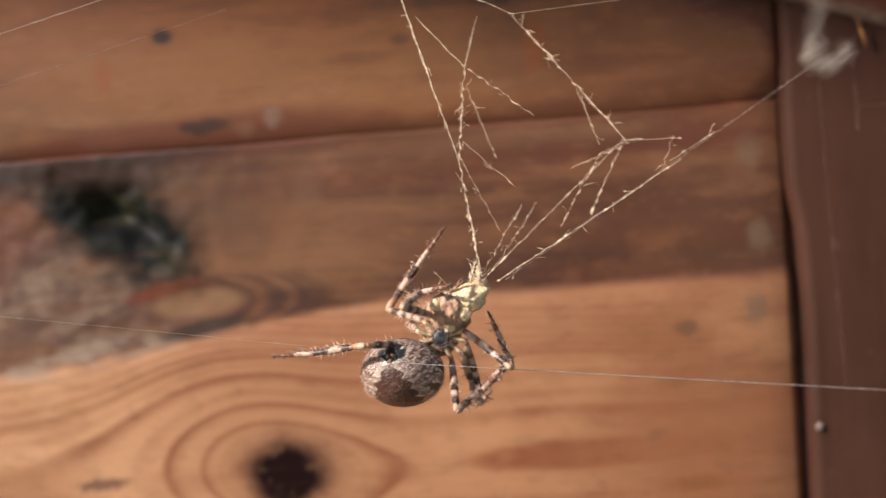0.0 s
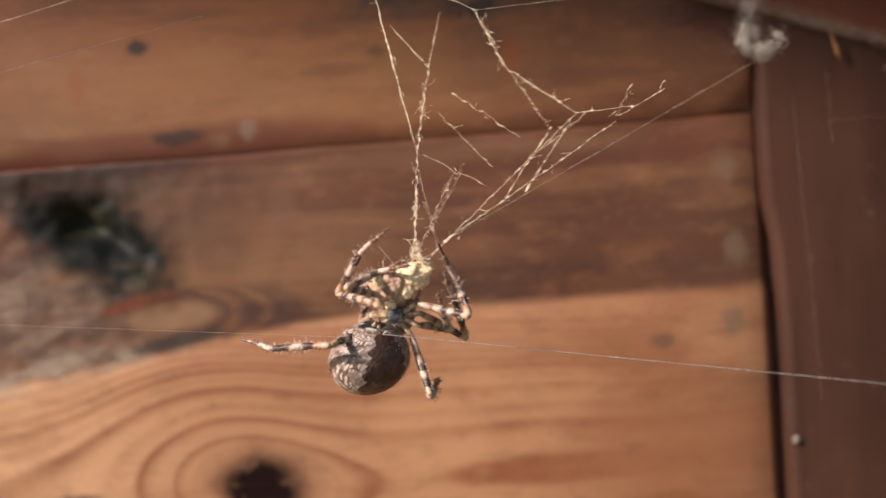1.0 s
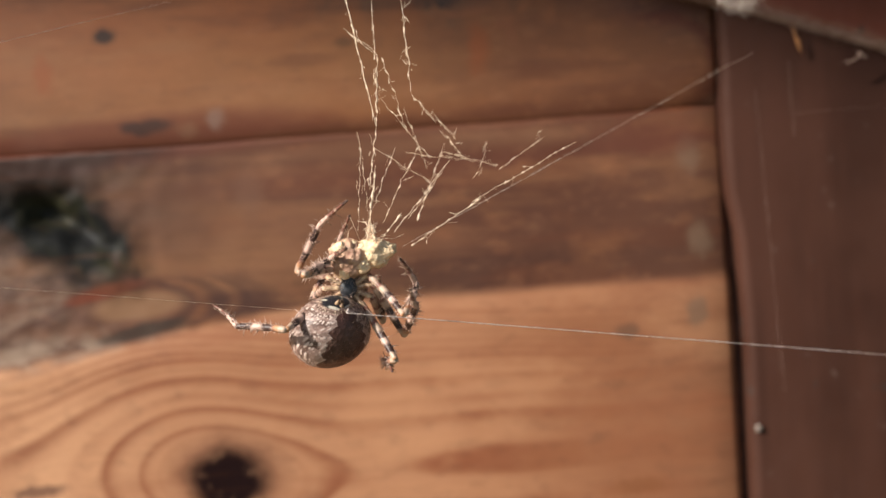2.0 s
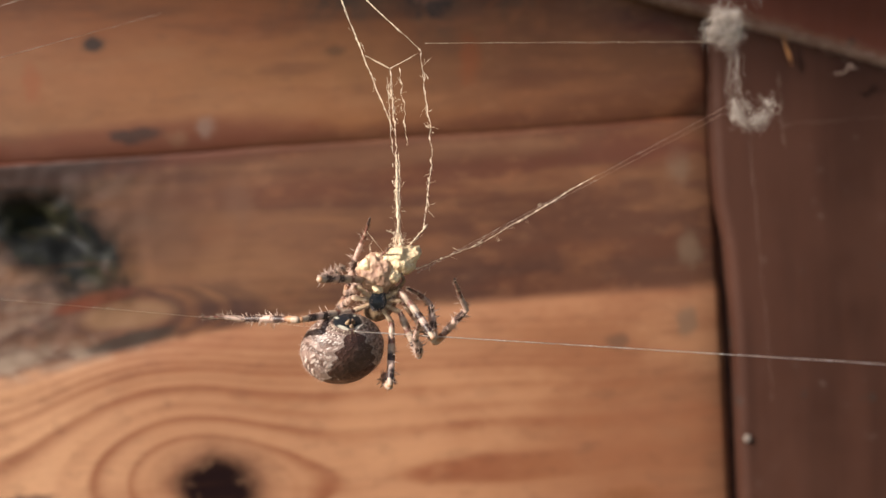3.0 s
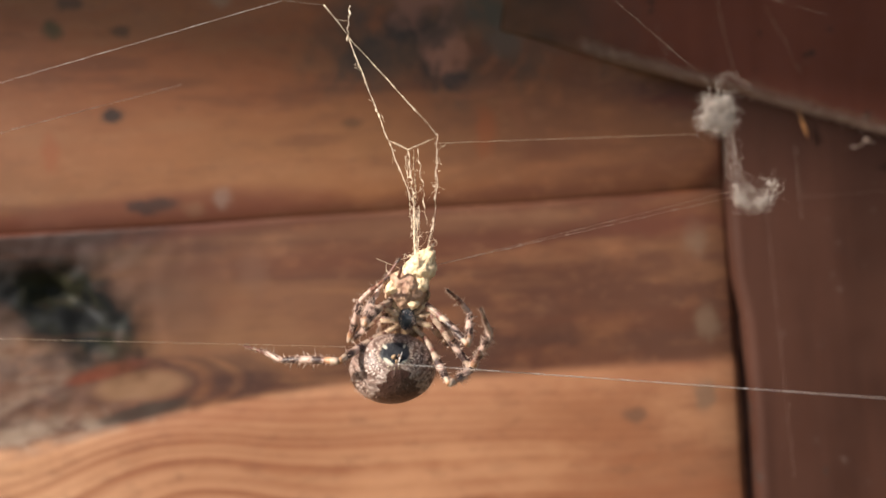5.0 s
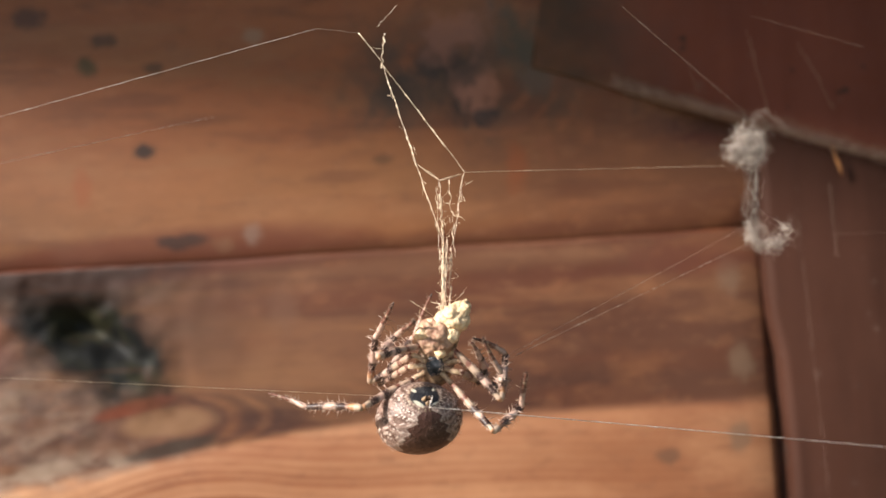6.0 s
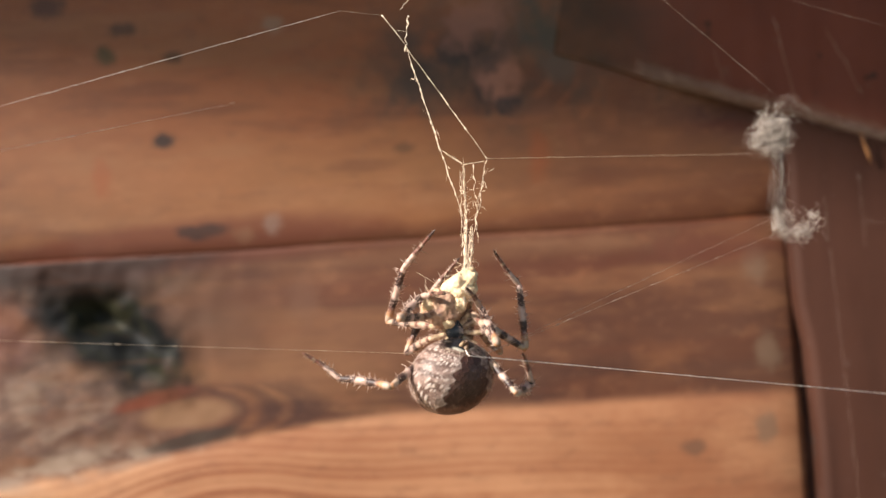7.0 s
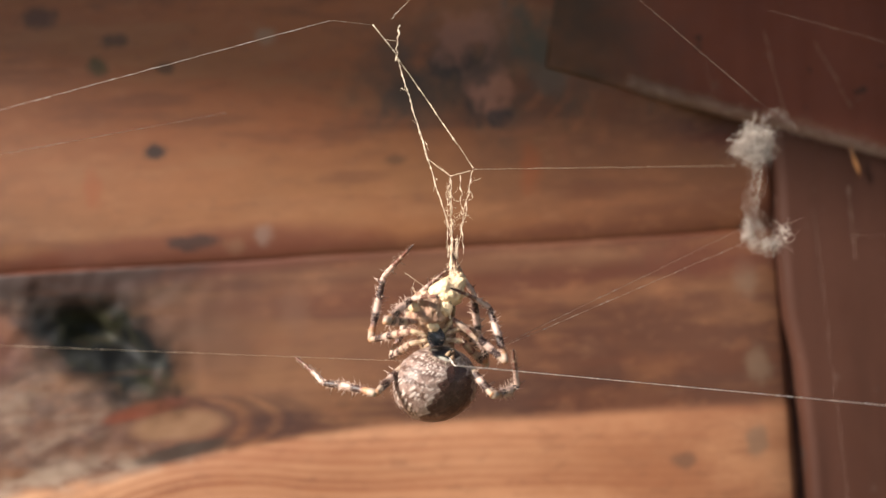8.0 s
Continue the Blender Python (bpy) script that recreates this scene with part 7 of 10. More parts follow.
    walk(STRANDS["link"], [
        (0, pose(-0.00201, 0.08500, 1.86669, 90.0, 50.3, 0.0)), (0.5, pose(-0.00302, 0.08500, 1.86619, 90.0, 40.8, 0.0)),
        (1, pose(-0.00259, 0.08500, 1.86589, 90.0, 52.1, 0.0)), (1.5, pose(-0.00442, 0.08500, 1.86477, 90.0, 46.7, 0.0)),
        (1.7, pose(-0.00476, 0.08500, 1.86415, 90.0, 46.9, 0.0)), (2.8, pose(-0.00236, 0.08500, 1.86205, 90.0, 34.8, 0.0)),
        (3, pose(-0.00095, 0.08500, 1.86183, 90.0, 31.8, 0.0)), (3.5, pose(-0.00039, 0.08500, 1.86214, 90.0, 33.4, 0.0)),
        (4, pose(0.00097, 0.08500, 1.86228, 90.0, 34.5, 0.0)), (4.5, pose(0.00037, 0.08500, 1.86119, 90.0, 33.0, 0.0)),
        (5, pose(-0.00034, 0.08500, 1.85966, 90.0, 28.7, 0.0)), (5.2, pose(-0.00049, 0.08500, 1.85982, 90.0, 35.7, 0.0)),
        (6.3, pose(-0.00116, 0.08500, 1.86014, 90.0, 41.8, 0.0)), (6.5, pose(-0.00114, 0.08500, 1.85982, 90.0, 44.8, 0.0)),
        (7, pose(-0.00174, 0.08500, 1.86040, 90.0, 37.4, 0.0)), (7.5, pose(-0.00164, 0.08500, 1.86060, 90.0, 36.8, 0.0)),
        (8, pose(-0.00198, 0.08500, 1.86029, 90.0, 40.8, 0.0)),
    ])
    walk(STRANDS["link_1"], [
        (0, pose(-0.00089, 0.08500, 1.86535, 90.0, 50.3, 0.0)), (0.5, pose(-0.00142, 0.08500, 1.86482, 90.0, 40.8, 0.0)),
        (1, pose(-0.00180, 0.08500, 1.86488, 90.0, 52.1, 0.0)), (1.5, pose(-0.00375, 0.08500, 1.86407, 90.0, 46.7, 0.0)),
        (1.7, pose(-0.00415, 0.08500, 1.86350, 90.0, 46.9, 0.0)), (2.8, pose(-0.00213, 0.08500, 1.86189, 90.0, 34.8, 0.0)),
        (3, pose(-0.00070, 0.08500, 1.86167, 90.0, 31.8, 0.0)), (3.5, pose(-0.00015, 0.08500, 1.86198, 90.0, 33.4, 0.0)),
        (4, pose(0.00128, 0.08500, 1.86207, 90.0, 34.5, 0.0)), (4.5, pose(0.00070, 0.08500, 1.86098, 90.0, 33.0, 0.0)),
        (5, pose(-0.00034, 0.08500, 1.85966, 90.0, 28.7, 0.0)), (5.2, pose(-0.00046, 0.08500, 1.85979, 90.0, 35.7, 0.0)),
        (6.3, pose(-0.00097, 0.08500, 1.85998, 90.0, 41.8, 0.0)), (6.5, pose(-0.00090, 0.08500, 1.85958, 90.0, 44.8, 0.0)),
        (7, pose(-0.00146, 0.08500, 1.86019, 90.0, 37.4, 0.0)), (7.5, pose(-0.00141, 0.08500, 1.86043, 90.0, 36.8, 0.0)),
        (8, pose(-0.00173, 0.08500, 1.86007, 90.0, 40.8, 0.0)),
    ])
    walk(STRANDS["link_2"], [
        (0, pose(0.00023, 0.08500, 1.86400, 90.0, 50.3, 0.0)), (0.5, pose(0.00017, 0.08500, 1.86344, 90.0, 40.8, 0.0)),
        (1, pose(-0.00102, 0.08500, 1.86388, 90.0, 52.1, 0.0)), (1.5, pose(-0.00308, 0.08500, 1.86336, 90.0, 46.7, 0.0)),
        (1.7, pose(-0.00353, 0.08500, 1.86284, 90.0, 46.9, 0.0)), (2.8, pose(-0.00189, 0.08500, 1.86172, 90.0, 34.8, 0.0)),
        (3, pose(-0.00044, 0.08500, 1.86151, 90.0, 31.8, 0.0)), (3.5, pose(0.00010, 0.08500, 1.86182, 90.0, 33.4, 0.0)),
        (4, pose(0.00159, 0.08500, 1.86186, 90.0, 34.5, 0.0)), (4.5, pose(0.00102, 0.08500, 1.86077, 90.0, 33.0, 0.0)),
        (5, pose(-0.00034, 0.08500, 1.85966, 90.0, 28.7, 0.0)), (5.2, pose(-0.00042, 0.08500, 1.85977, 90.0, 35.7, 0.0)),
        (6.3, pose(-0.00078, 0.08500, 1.85981, 90.0, 41.8, 0.0)), (6.5, pose(-0.00066, 0.08500, 1.85934, 90.0, 44.8, 0.0)),
        (7, pose(-0.00118, 0.08500, 1.85998, 90.0, 37.4, 0.0)), (7.5, pose(-0.00118, 0.08500, 1.86025, 90.0, 36.8, 0.0)),
        (8, pose(-0.00149, 0.08500, 1.85986, 90.0, 40.8, 0.0)),
    ])
    walk(STRANDS["link_3"], [
        (0, pose(0.00135, 0.08500, 1.86265, 90.0, 50.3, 0.0)), (0.5, pose(0.00177, 0.08500, 1.86207, 90.0, 40.8, 0.0)),
        (1, pose(-0.00024, 0.08500, 1.86287, 90.0, 52.1, 0.0)), (1.5, pose(-0.00241, 0.08500, 1.86265, 90.0, 46.7, 0.0)),
        (1.7, pose(-0.00292, 0.08500, 1.86218, 90.0, 46.9, 0.0)), (2.8, pose(-0.00165, 0.08500, 1.86156, 90.0, 34.8, 0.0)),
        (3, pose(-0.00018, 0.08500, 1.86135, 90.0, 31.8, 0.0)), (3.5, pose(0.00035, 0.08500, 1.86166, 90.0, 33.4, 0.0)),
        (4, pose(0.00189, 0.08500, 1.86165, 90.0, 34.5, 0.0)), (4.5, pose(0.00134, 0.08500, 1.86056, 90.0, 33.0, 0.0)),
        (5, pose(-0.00034, 0.08500, 1.85966, 90.0, 28.7, 0.0)), (5.2, pose(-0.00038, 0.08500, 1.85974, 90.0, 35.7, 0.0)),
        (6.3, pose(-0.00059, 0.08500, 1.85964, 90.0, 41.8, 0.0)), (6.5, pose(-0.00042, 0.08500, 1.85910, 90.0, 44.8, 0.0)),
        (7, pose(-0.00091, 0.08500, 1.85977, 90.0, 37.4, 0.0)), (7.5, pose(-0.00094, 0.08500, 1.86008, 90.0, 36.8, 0.0)),
        (8, pose(-0.00124, 0.08500, 1.85965, 90.0, 40.8, 0.0)),
    ])
    walk(STRANDS["link_4"], [
        (0, pose(0.00246, 0.08500, 1.86131, 90.0, 50.3, 0.0)), (0.5, pose(0.00336, 0.08500, 1.86070, 90.0, 40.8, 0.0)),
        (1, pose(0.00055, 0.08500, 1.86187, 90.0, 52.1, 0.0)), (1.5, pose(-0.00175, 0.08500, 1.86194, 90.0, 46.7, 0.0)),
        (1.7, pose(-0.00231, 0.08500, 1.86152, 90.0, 46.9, 0.0)), (2.8, pose(-0.00142, 0.08500, 1.86140, 90.0, 34.8, 0.0)),
        (3, pose(0.00007, 0.08500, 1.86119, 90.0, 31.8, 0.0)), (3.5, pose(0.00059, 0.08500, 1.86149, 90.0, 33.4, 0.0)),
        (4, pose(0.00220, 0.08500, 1.86144, 90.0, 34.5, 0.0)), (4.5, pose(0.00166, 0.08500, 1.86035, 90.0, 33.0, 0.0)),
        (5, pose(-0.00034, 0.08500, 1.85966, 90.0, 28.7, 0.0)), (5.2, pose(-0.00035, 0.08500, 1.85972, 90.0, 35.7, 0.0)),
        (6.3, pose(-0.00041, 0.08500, 1.85948, 90.0, 41.8, 0.0)), (6.5, pose(-0.00018, 0.08500, 1.85887, 90.0, 44.8, 0.0)),
        (7, pose(-0.00063, 0.08500, 1.85956, 90.0, 37.4, 0.0)), (7.5, pose(-0.00071, 0.08500, 1.85990, 90.0, 36.8, 0.0)),
        (8, pose(-0.00099, 0.08500, 1.85943, 90.0, 40.8, 0.0)),
    ])
    walk(STRANDS["right"], [
        (0, pose(-0.00530, 0.08570, 1.87480, 90.5, 27.7, 1.0)), (0.5, pose(-0.00530, 0.08570, 1.87480, 90.4, 25.8, 0.9)),
        (1, pose(-0.00530, 0.08570, 1.87480, 90.5, 27.5, 1.2)), (1.5, pose(-0.00530, 0.08570, 1.87480, 90.8, 29.3, 1.7)),
        (1.7, pose(-0.00530, 0.08570, 1.87480, 91.1, 33.7, 2.0)), (2.8, pose(-0.00530, 0.08570, 1.87480, 91.1, 46.0, 1.5)),
        (3, pose(-0.00530, 0.08570, 1.87480, 91.0, 46.1, 1.4)), (3.5, pose(-0.00530, 0.08570, 1.87480, 91.1, 49.9, 1.5)),
        (4, pose(-0.00530, 0.08570, 1.87480, 90.7, 39.3, 1.1)), (4.5, pose(-0.00530, 0.08570, 1.87480, 90.7, 39.2, 1.1)),
        (5, pose(-0.00530, 0.08570, 1.87480, 91.1, 51.4, 1.5)), (5.2, pose(-0.00530, 0.08570, 1.87480, 91.3, 55.0, 1.6)),
        (6.3, pose(-0.00530, 0.08570, 1.87480, 91.4, 56.4, 1.6)), (6.5, pose(-0.00530, 0.08570, 1.87480, 91.4, 56.6, 1.6)),
        (7, pose(-0.00530, 0.08570, 1.87480, 91.4, 57.8, 1.7)), (7.5, pose(-0.00530, 0.08570, 1.87480, 91.5, 58.1, 1.8)),
        (8, pose(-0.00530, 0.08570, 1.87480, 91.5, 59.1, 1.8)),
    ])
    walk(STRANDS["right_1"], [
        (0, pose(-0.00161, 0.08577, 1.87286, 90.5, 27.7, 1.0)), (0.5, pose(0.00004, 0.08578, 1.87222, 90.4, 25.8, 0.9)),
        (1, pose(-0.00263, 0.08575, 1.87341, 90.5, 27.5, 1.2)), (1.5, pose(-0.00479, 0.08572, 1.87451, 90.8, 29.3, 1.7)),
        (1.7, pose(-0.00530, 0.08570, 1.87480, 91.1, 33.7, 2.0)), (2.8, pose(-0.00308, 0.08576, 1.87250, 91.1, 46.0, 1.5)),
        (3, pose(-0.00278, 0.08576, 1.87218, 91.0, 46.1, 1.4)), (3.5, pose(-0.00274, 0.08576, 1.87176, 91.1, 49.9, 1.5)),
        (4, pose(-0.00147, 0.08577, 1.87166, 90.7, 39.3, 1.1)), (4.5, pose(-0.00171, 0.08577, 1.87187, 90.7, 39.2, 1.1)),
        (5, pose(-0.00269, 0.08577, 1.87154, 91.1, 51.4, 1.5)), (5.2, pose(-0.00290, 0.08577, 1.87137, 91.3, 55.0, 1.6)),
        (6.3, pose(-0.00289, 0.08577, 1.87117, 91.4, 56.4, 1.6)), (6.5, pose(-0.00288, 0.08577, 1.87114, 91.4, 56.6, 1.6)),
        (7, pose(-0.00298, 0.08577, 1.87113, 91.4, 57.8, 1.7)), (7.5, pose(-0.00318, 0.08577, 1.87138, 91.5, 58.1, 1.8)),
        (8, pose(-0.00314, 0.08577, 1.87120, 91.5, 59.1, 1.8)),
    ])
    walk(STRANDS["right_2"], [
        (0, pose(0.00209, 0.08583, 1.87093, 90.5, 27.7, 1.0)), (0.5, pose(0.00537, 0.08586, 1.86964, 90.4, 25.8, 0.9)),
        (1, pose(0.00005, 0.08581, 1.87202, 90.5, 27.5, 1.2)), (1.5, pose(-0.00428, 0.08573, 1.87423, 90.8, 29.3, 1.7)),
        (1.7, pose(-0.00530, 0.08570, 1.87480, 91.1, 33.7, 2.0)), (2.8, pose(-0.00087, 0.08581, 1.87021, 91.1, 46.0, 1.5)),
        (3, pose(-0.00027, 0.08582, 1.86957, 91.0, 46.1, 1.4)), (3.5, pose(-0.00018, 0.08583, 1.86873, 91.1, 49.9, 1.5)),
        (4, pose(0.00236, 0.08585, 1.86853, 90.7, 39.3, 1.1)), (4.5, pose(0.00188, 0.08584, 1.86894, 90.7, 39.2, 1.1)),
        (5, pose(-0.00008, 0.08583, 1.86827, 91.1, 51.4, 1.5)), (5.2, pose(-0.00049, 0.08583, 1.86793, 91.3, 55.0, 1.6)),
        (6.3, pose(-0.00048, 0.08584, 1.86755, 91.4, 56.4, 1.6)), (6.5, pose(-0.00046, 0.08584, 1.86747, 91.4, 56.6, 1.6)),
        (7, pose(-0.00067, 0.08584, 1.86745, 91.4, 57.8, 1.7)), (7.5, pose(-0.00106, 0.08583, 1.86797, 91.5, 58.1, 1.8)),
        (8, pose(-0.00099, 0.08583, 1.86759, 91.5, 59.1, 1.8)),
    ])
    walk(STRANDS["drop"], [
        (0, pose(0.01133, 0.08600, 1.86608, 78.0, 51.7, -15.1)), (0.5, pose(0.01477, 0.08600, 1.86509, 76.3, 59.2, -15.9)),
        (1, pose(0.00931, 0.08600, 1.86720, 63.5, 64.0, -29.0)), (1.5, pose(0.00482, 0.08600, 1.86912, 57.7, 70.2, -33.9)),
        (1.7, pose(0.00338, 0.08600, 1.86901, 11.6, 80.2, -78.6)), (2.8, pose(0.00638, 0.08600, 1.86269, 10.5, 82.2, -79.6)),
        (3, pose(0.00697, 0.08600, 1.86204, 14.5, 82.0, -75.6)), (3.5, pose(0.00655, 0.08600, 1.86075, 34.7, 80.0, -55.7)),
        (4, pose(0.01043, 0.08600, 1.86191, 19.8, 80.4, -70.5)), (4.5, pose(0.00996, 0.08600, 1.86234, 24.1, 79.6, -66.2)),
        (5, pose(0.00644, 0.08600, 1.86012, -30.7, 78.3, -120.2)), (5.2, pose(0.00549, 0.08600, 1.85938, -33.0, 75.3, -122.1)),
        (6.3, pose(0.00530, 0.08600, 1.85885, -52.4, 73.5, -141.2)), (6.5, pose(0.00528, 0.08600, 1.85876, -52.7, 73.6, -141.5)),
        (7, pose(0.00490, 0.08600, 1.85862, -53.3, 72.6, -142.0)), (7.5, pose(0.00445, 0.08600, 1.85910, -51.3, 73.3, -140.1)),
        (8, pose(0.00437, 0.08600, 1.85863, -54.5, 72.0, -143.1)),
    ])
    walk(STRANDS["drop_1"], [
        (0, pose(0.01319, 0.08550, 1.86364, 78.0, 51.7, -15.1)), (0.5, pose(0.01723, 0.08530, 1.86080, 76.3, 59.2, -15.9)),
        (1, pose(0.00935, 0.08597, 1.86708, 63.5, 64.0, -29.0)), (1.5, pose(0.00519, 0.08576, 1.86790, 57.7, 70.2, -33.9)),
        (1.7, pose(0.00347, 0.08555, 1.86639, 11.6, 80.2, -78.6)), (2.8, pose(0.00652, 0.08524, 1.85701, 10.5, 82.2, -79.6)),
        (3, pose(0.00716, 0.08525, 1.85650, 14.5, 82.0, -75.6)), (3.5, pose(0.00700, 0.08533, 1.85613, 34.7, 80.0, -55.7)),
        (4, pose(0.01062, 0.08546, 1.85855, 19.8, 80.4, -70.5)), (4.5, pose(0.01017, 0.08554, 1.85960, 24.1, 79.6, -66.2)),
        (5, pose(0.00622, 0.08563, 1.85807, -30.7, 78.3, -120.2)), (5.2, pose(0.00549, 0.08600, 1.85938, -33.0, 75.3, -122.1)),
        (6.3, pose(0.00487, 0.08565, 1.85700, -52.4, 73.5, -141.2)), (6.5, pose(0.00482, 0.08563, 1.85674, -52.7, 73.6, -141.5)),
        (7, pose(0.00453, 0.08571, 1.85710, -53.3, 72.6, -142.0)), (7.5, pose(0.00411, 0.08571, 1.85761, -51.3, 73.3, -140.1)),
        (8, pose(0.00400, 0.08572, 1.85720, -54.5, 72.0, -143.1)),
    ])
    walk(STRANDS["riser"], [
        (0, pose(0.00645, 0.08600, 1.86617, -66.8, 70.9, -155.6)), (0.5, pose(0.00989, 0.08600, 1.86518, -79.6, 54.3, -167.3)),
        (1, pose(0.00442, 0.08600, 1.86727, -66.1, 72.6, -155.1)), (1.5, pose(-0.00011, 0.08600, 1.86921, 15.4, 83.6, -74.7)),
        (1.7, pose(-0.00154, 0.08600, 1.86908, 49.1, 81.0, -41.2)), (2.8, pose(0.00604, 0.08600, 1.86240, -85.1, 26.2, -169.1)),
        (3, pose(0.00663, 0.08600, 1.86175, -84.2, 25.2, -166.6)), (3.5, pose(0.00621, 0.08600, 1.86046, -87.5, 8.2, -163.1)),
        (4, pose(0.01010, 0.08600, 1.86162, -87.0, 17.2, -169.9)), (4.5, pose(0.00962, 0.08600, 1.86204, -85.0, 29.4, -169.9)),
        (5, pose(0.00610, 0.08600, 1.85982, -85.1, 20.1, -166.0)), (5.2, pose(0.00515, 0.08600, 1.85908, -85.0, 16.3, -162.8)),
        (6.3, pose(0.00496, 0.08600, 1.85856, -85.4, 15.3, -163.1)), (6.5, pose(0.00495, 0.08600, 1.85846, -82.3, 25.2, -162.4)),
        (7, pose(0.00457, 0.08600, 1.85833, -87.2, 8.5, -161.5)), (7.5, pose(0.00412, 0.08600, 1.85881, -85.5, 11.7, -159.0)),
        (8, pose(0.00404, 0.08600, 1.85834, -85.5, 13.2, -161.2)),
    ])
    walk(STRANDS["riser_1"], [
        (0, pose(0.00599, 0.08579, 1.86473, -66.8, 70.9, -155.6)), (0.5, pose(0.00896, 0.08579, 1.86385, -79.6, 54.3, -167.3)),
        (1, pose(0.00396, 0.08579, 1.86564, -66.1, 72.6, -155.1)), (1.5, pose(-0.00005, 0.08577, 1.86705, 15.4, 83.6, -74.7)),
        (1.7, pose(-0.00128, 0.08576, 1.86682, 49.1, 81.0, -41.2)), (2.8, pose(0.00515, 0.08583, 1.86195, -85.1, 26.2, -169.1)),
        (3, pose(0.00607, 0.08587, 1.86148, -84.2, 25.2, -166.6)), (3.5, pose(0.00601, 0.08594, 1.86043, -87.5, 8.2, -163.1)),
        (4, pose(0.00912, 0.08583, 1.86131, -87.0, 17.2, -169.9)), (4.5, pose(0.00856, 0.08581, 1.86144, -85.0, 29.4, -169.9)),
        (5, pose(0.00563, 0.08588, 1.85965, -85.1, 20.1, -166.0)), (5.2, pose(0.00494, 0.08594, 1.85902, -85.0, 16.3, -162.8)),
        (6.3, pose(0.00474, 0.08593, 1.85849, -85.4, 15.3, -163.1)), (6.5, pose(0.00472, 0.08593, 1.85835, -82.3, 25.2, -162.4)),
        (7, pose(0.00447, 0.08596, 1.85831, -87.2, 8.5, -161.5)), (7.5, pose(0.00412, 0.08600, 1.85881, -85.5, 11.7, -159.0)),
        (8, pose(0.00394, 0.08597, 1.85831, -85.5, 13.2, -161.2)),
    ])
    walk(STRANDS["riser_2"], [
        (0, pose(0.00554, 0.08559, 1.86329, -66.8, 70.9, -155.6)), (0.5, pose(0.00802, 0.08558, 1.86252, -79.6, 54.3, -167.3)),
        (1, pose(0.00350, 0.08557, 1.86401, -66.1, 72.6, -155.1)), (1.5, pose(0.00002, 0.08554, 1.86490, 15.4, 83.6, -74.7)),
        (1.7, pose(-0.00101, 0.08553, 1.86456, 49.1, 81.0, -41.2)), (2.8, pose(0.00426, 0.08566, 1.86151, -85.1, 26.2, -169.1)),
        (3, pose(0.00551, 0.08573, 1.86121, -84.2, 25.2, -166.6)), (3.5, pose(0.00581, 0.08588, 1.86040, -87.5, 8.2, -163.1)),
        (4, pose(0.00815, 0.08565, 1.86101, -87.0, 17.2, -169.9)), (4.5, pose(0.00750, 0.08562, 1.86083, -85.0, 29.4, -169.9)),
        (5, pose(0.00516, 0.08577, 1.85947, -85.1, 20.1, -166.0)), (5.2, pose(0.00473, 0.08587, 1.85895, -85.0, 16.3, -162.8)),
        (6.3, pose(0.00452, 0.08587, 1.85843, -85.4, 15.3, -163.1)), (6.5, pose(0.00448, 0.08585, 1.85823, -82.3, 25.2, -162.4)),
        (7, pose(0.00436, 0.08593, 1.85830, -87.2, 8.5, -161.5)), (7.5, pose(0.00412, 0.08600, 1.85881, -85.5, 11.7, -159.0)),
        (8, pose(0.00384, 0.08593, 1.85829, -85.5, 13.2, -161.2)),
    ])
    walk(STRANDS["riser_3"], [
        (0, pose(0.00509, 0.08538, 1.86185, -66.8, 70.9, -155.6)), (0.5, pose(0.00709, 0.08537, 1.86119, -79.6, 54.3, -167.3)),
        (1, pose(0.00303, 0.08536, 1.86238, -66.1, 72.6, -155.1)), (1.5, pose(0.00008, 0.08530, 1.86274, 15.4, 83.6, -74.7)),
        (1.7, pose(-0.00074, 0.08529, 1.86230, 49.1, 81.0, -41.2)), (2.8, pose(0.00338, 0.08548, 1.86106, -85.1, 26.2, -169.1)),
        (3, pose(0.00495, 0.08560, 1.86094, -84.2, 25.2, -166.6)), (3.5, pose(0.00562, 0.08582, 1.86037, -87.5, 8.2, -163.1)),
        (4, pose(0.00717, 0.08548, 1.86070, -87.0, 17.2, -169.9)), (4.5, pose(0.00644, 0.08543, 1.86023, -85.0, 29.4, -169.9)),
        (5, pose(0.00469, 0.08565, 1.85929, -85.1, 20.1, -166.0)), (5.2, pose(0.00452, 0.08581, 1.85889, -85.0, 16.3, -162.8)),
        (6.3, pose(0.00430, 0.08580, 1.85837, -85.4, 15.3, -163.1)), (6.5, pose(0.00425, 0.08578, 1.85811, -82.3, 25.2, -162.4)),
        (7, pose(0.00425, 0.08589, 1.85828, -87.2, 8.5, -161.5)), (7.5, pose(0.00412, 0.08600, 1.85881, -85.5, 11.7, -159.0)),
        (8, pose(0.00374, 0.08590, 1.85826, -85.5, 13.2, -161.2)),
    ])
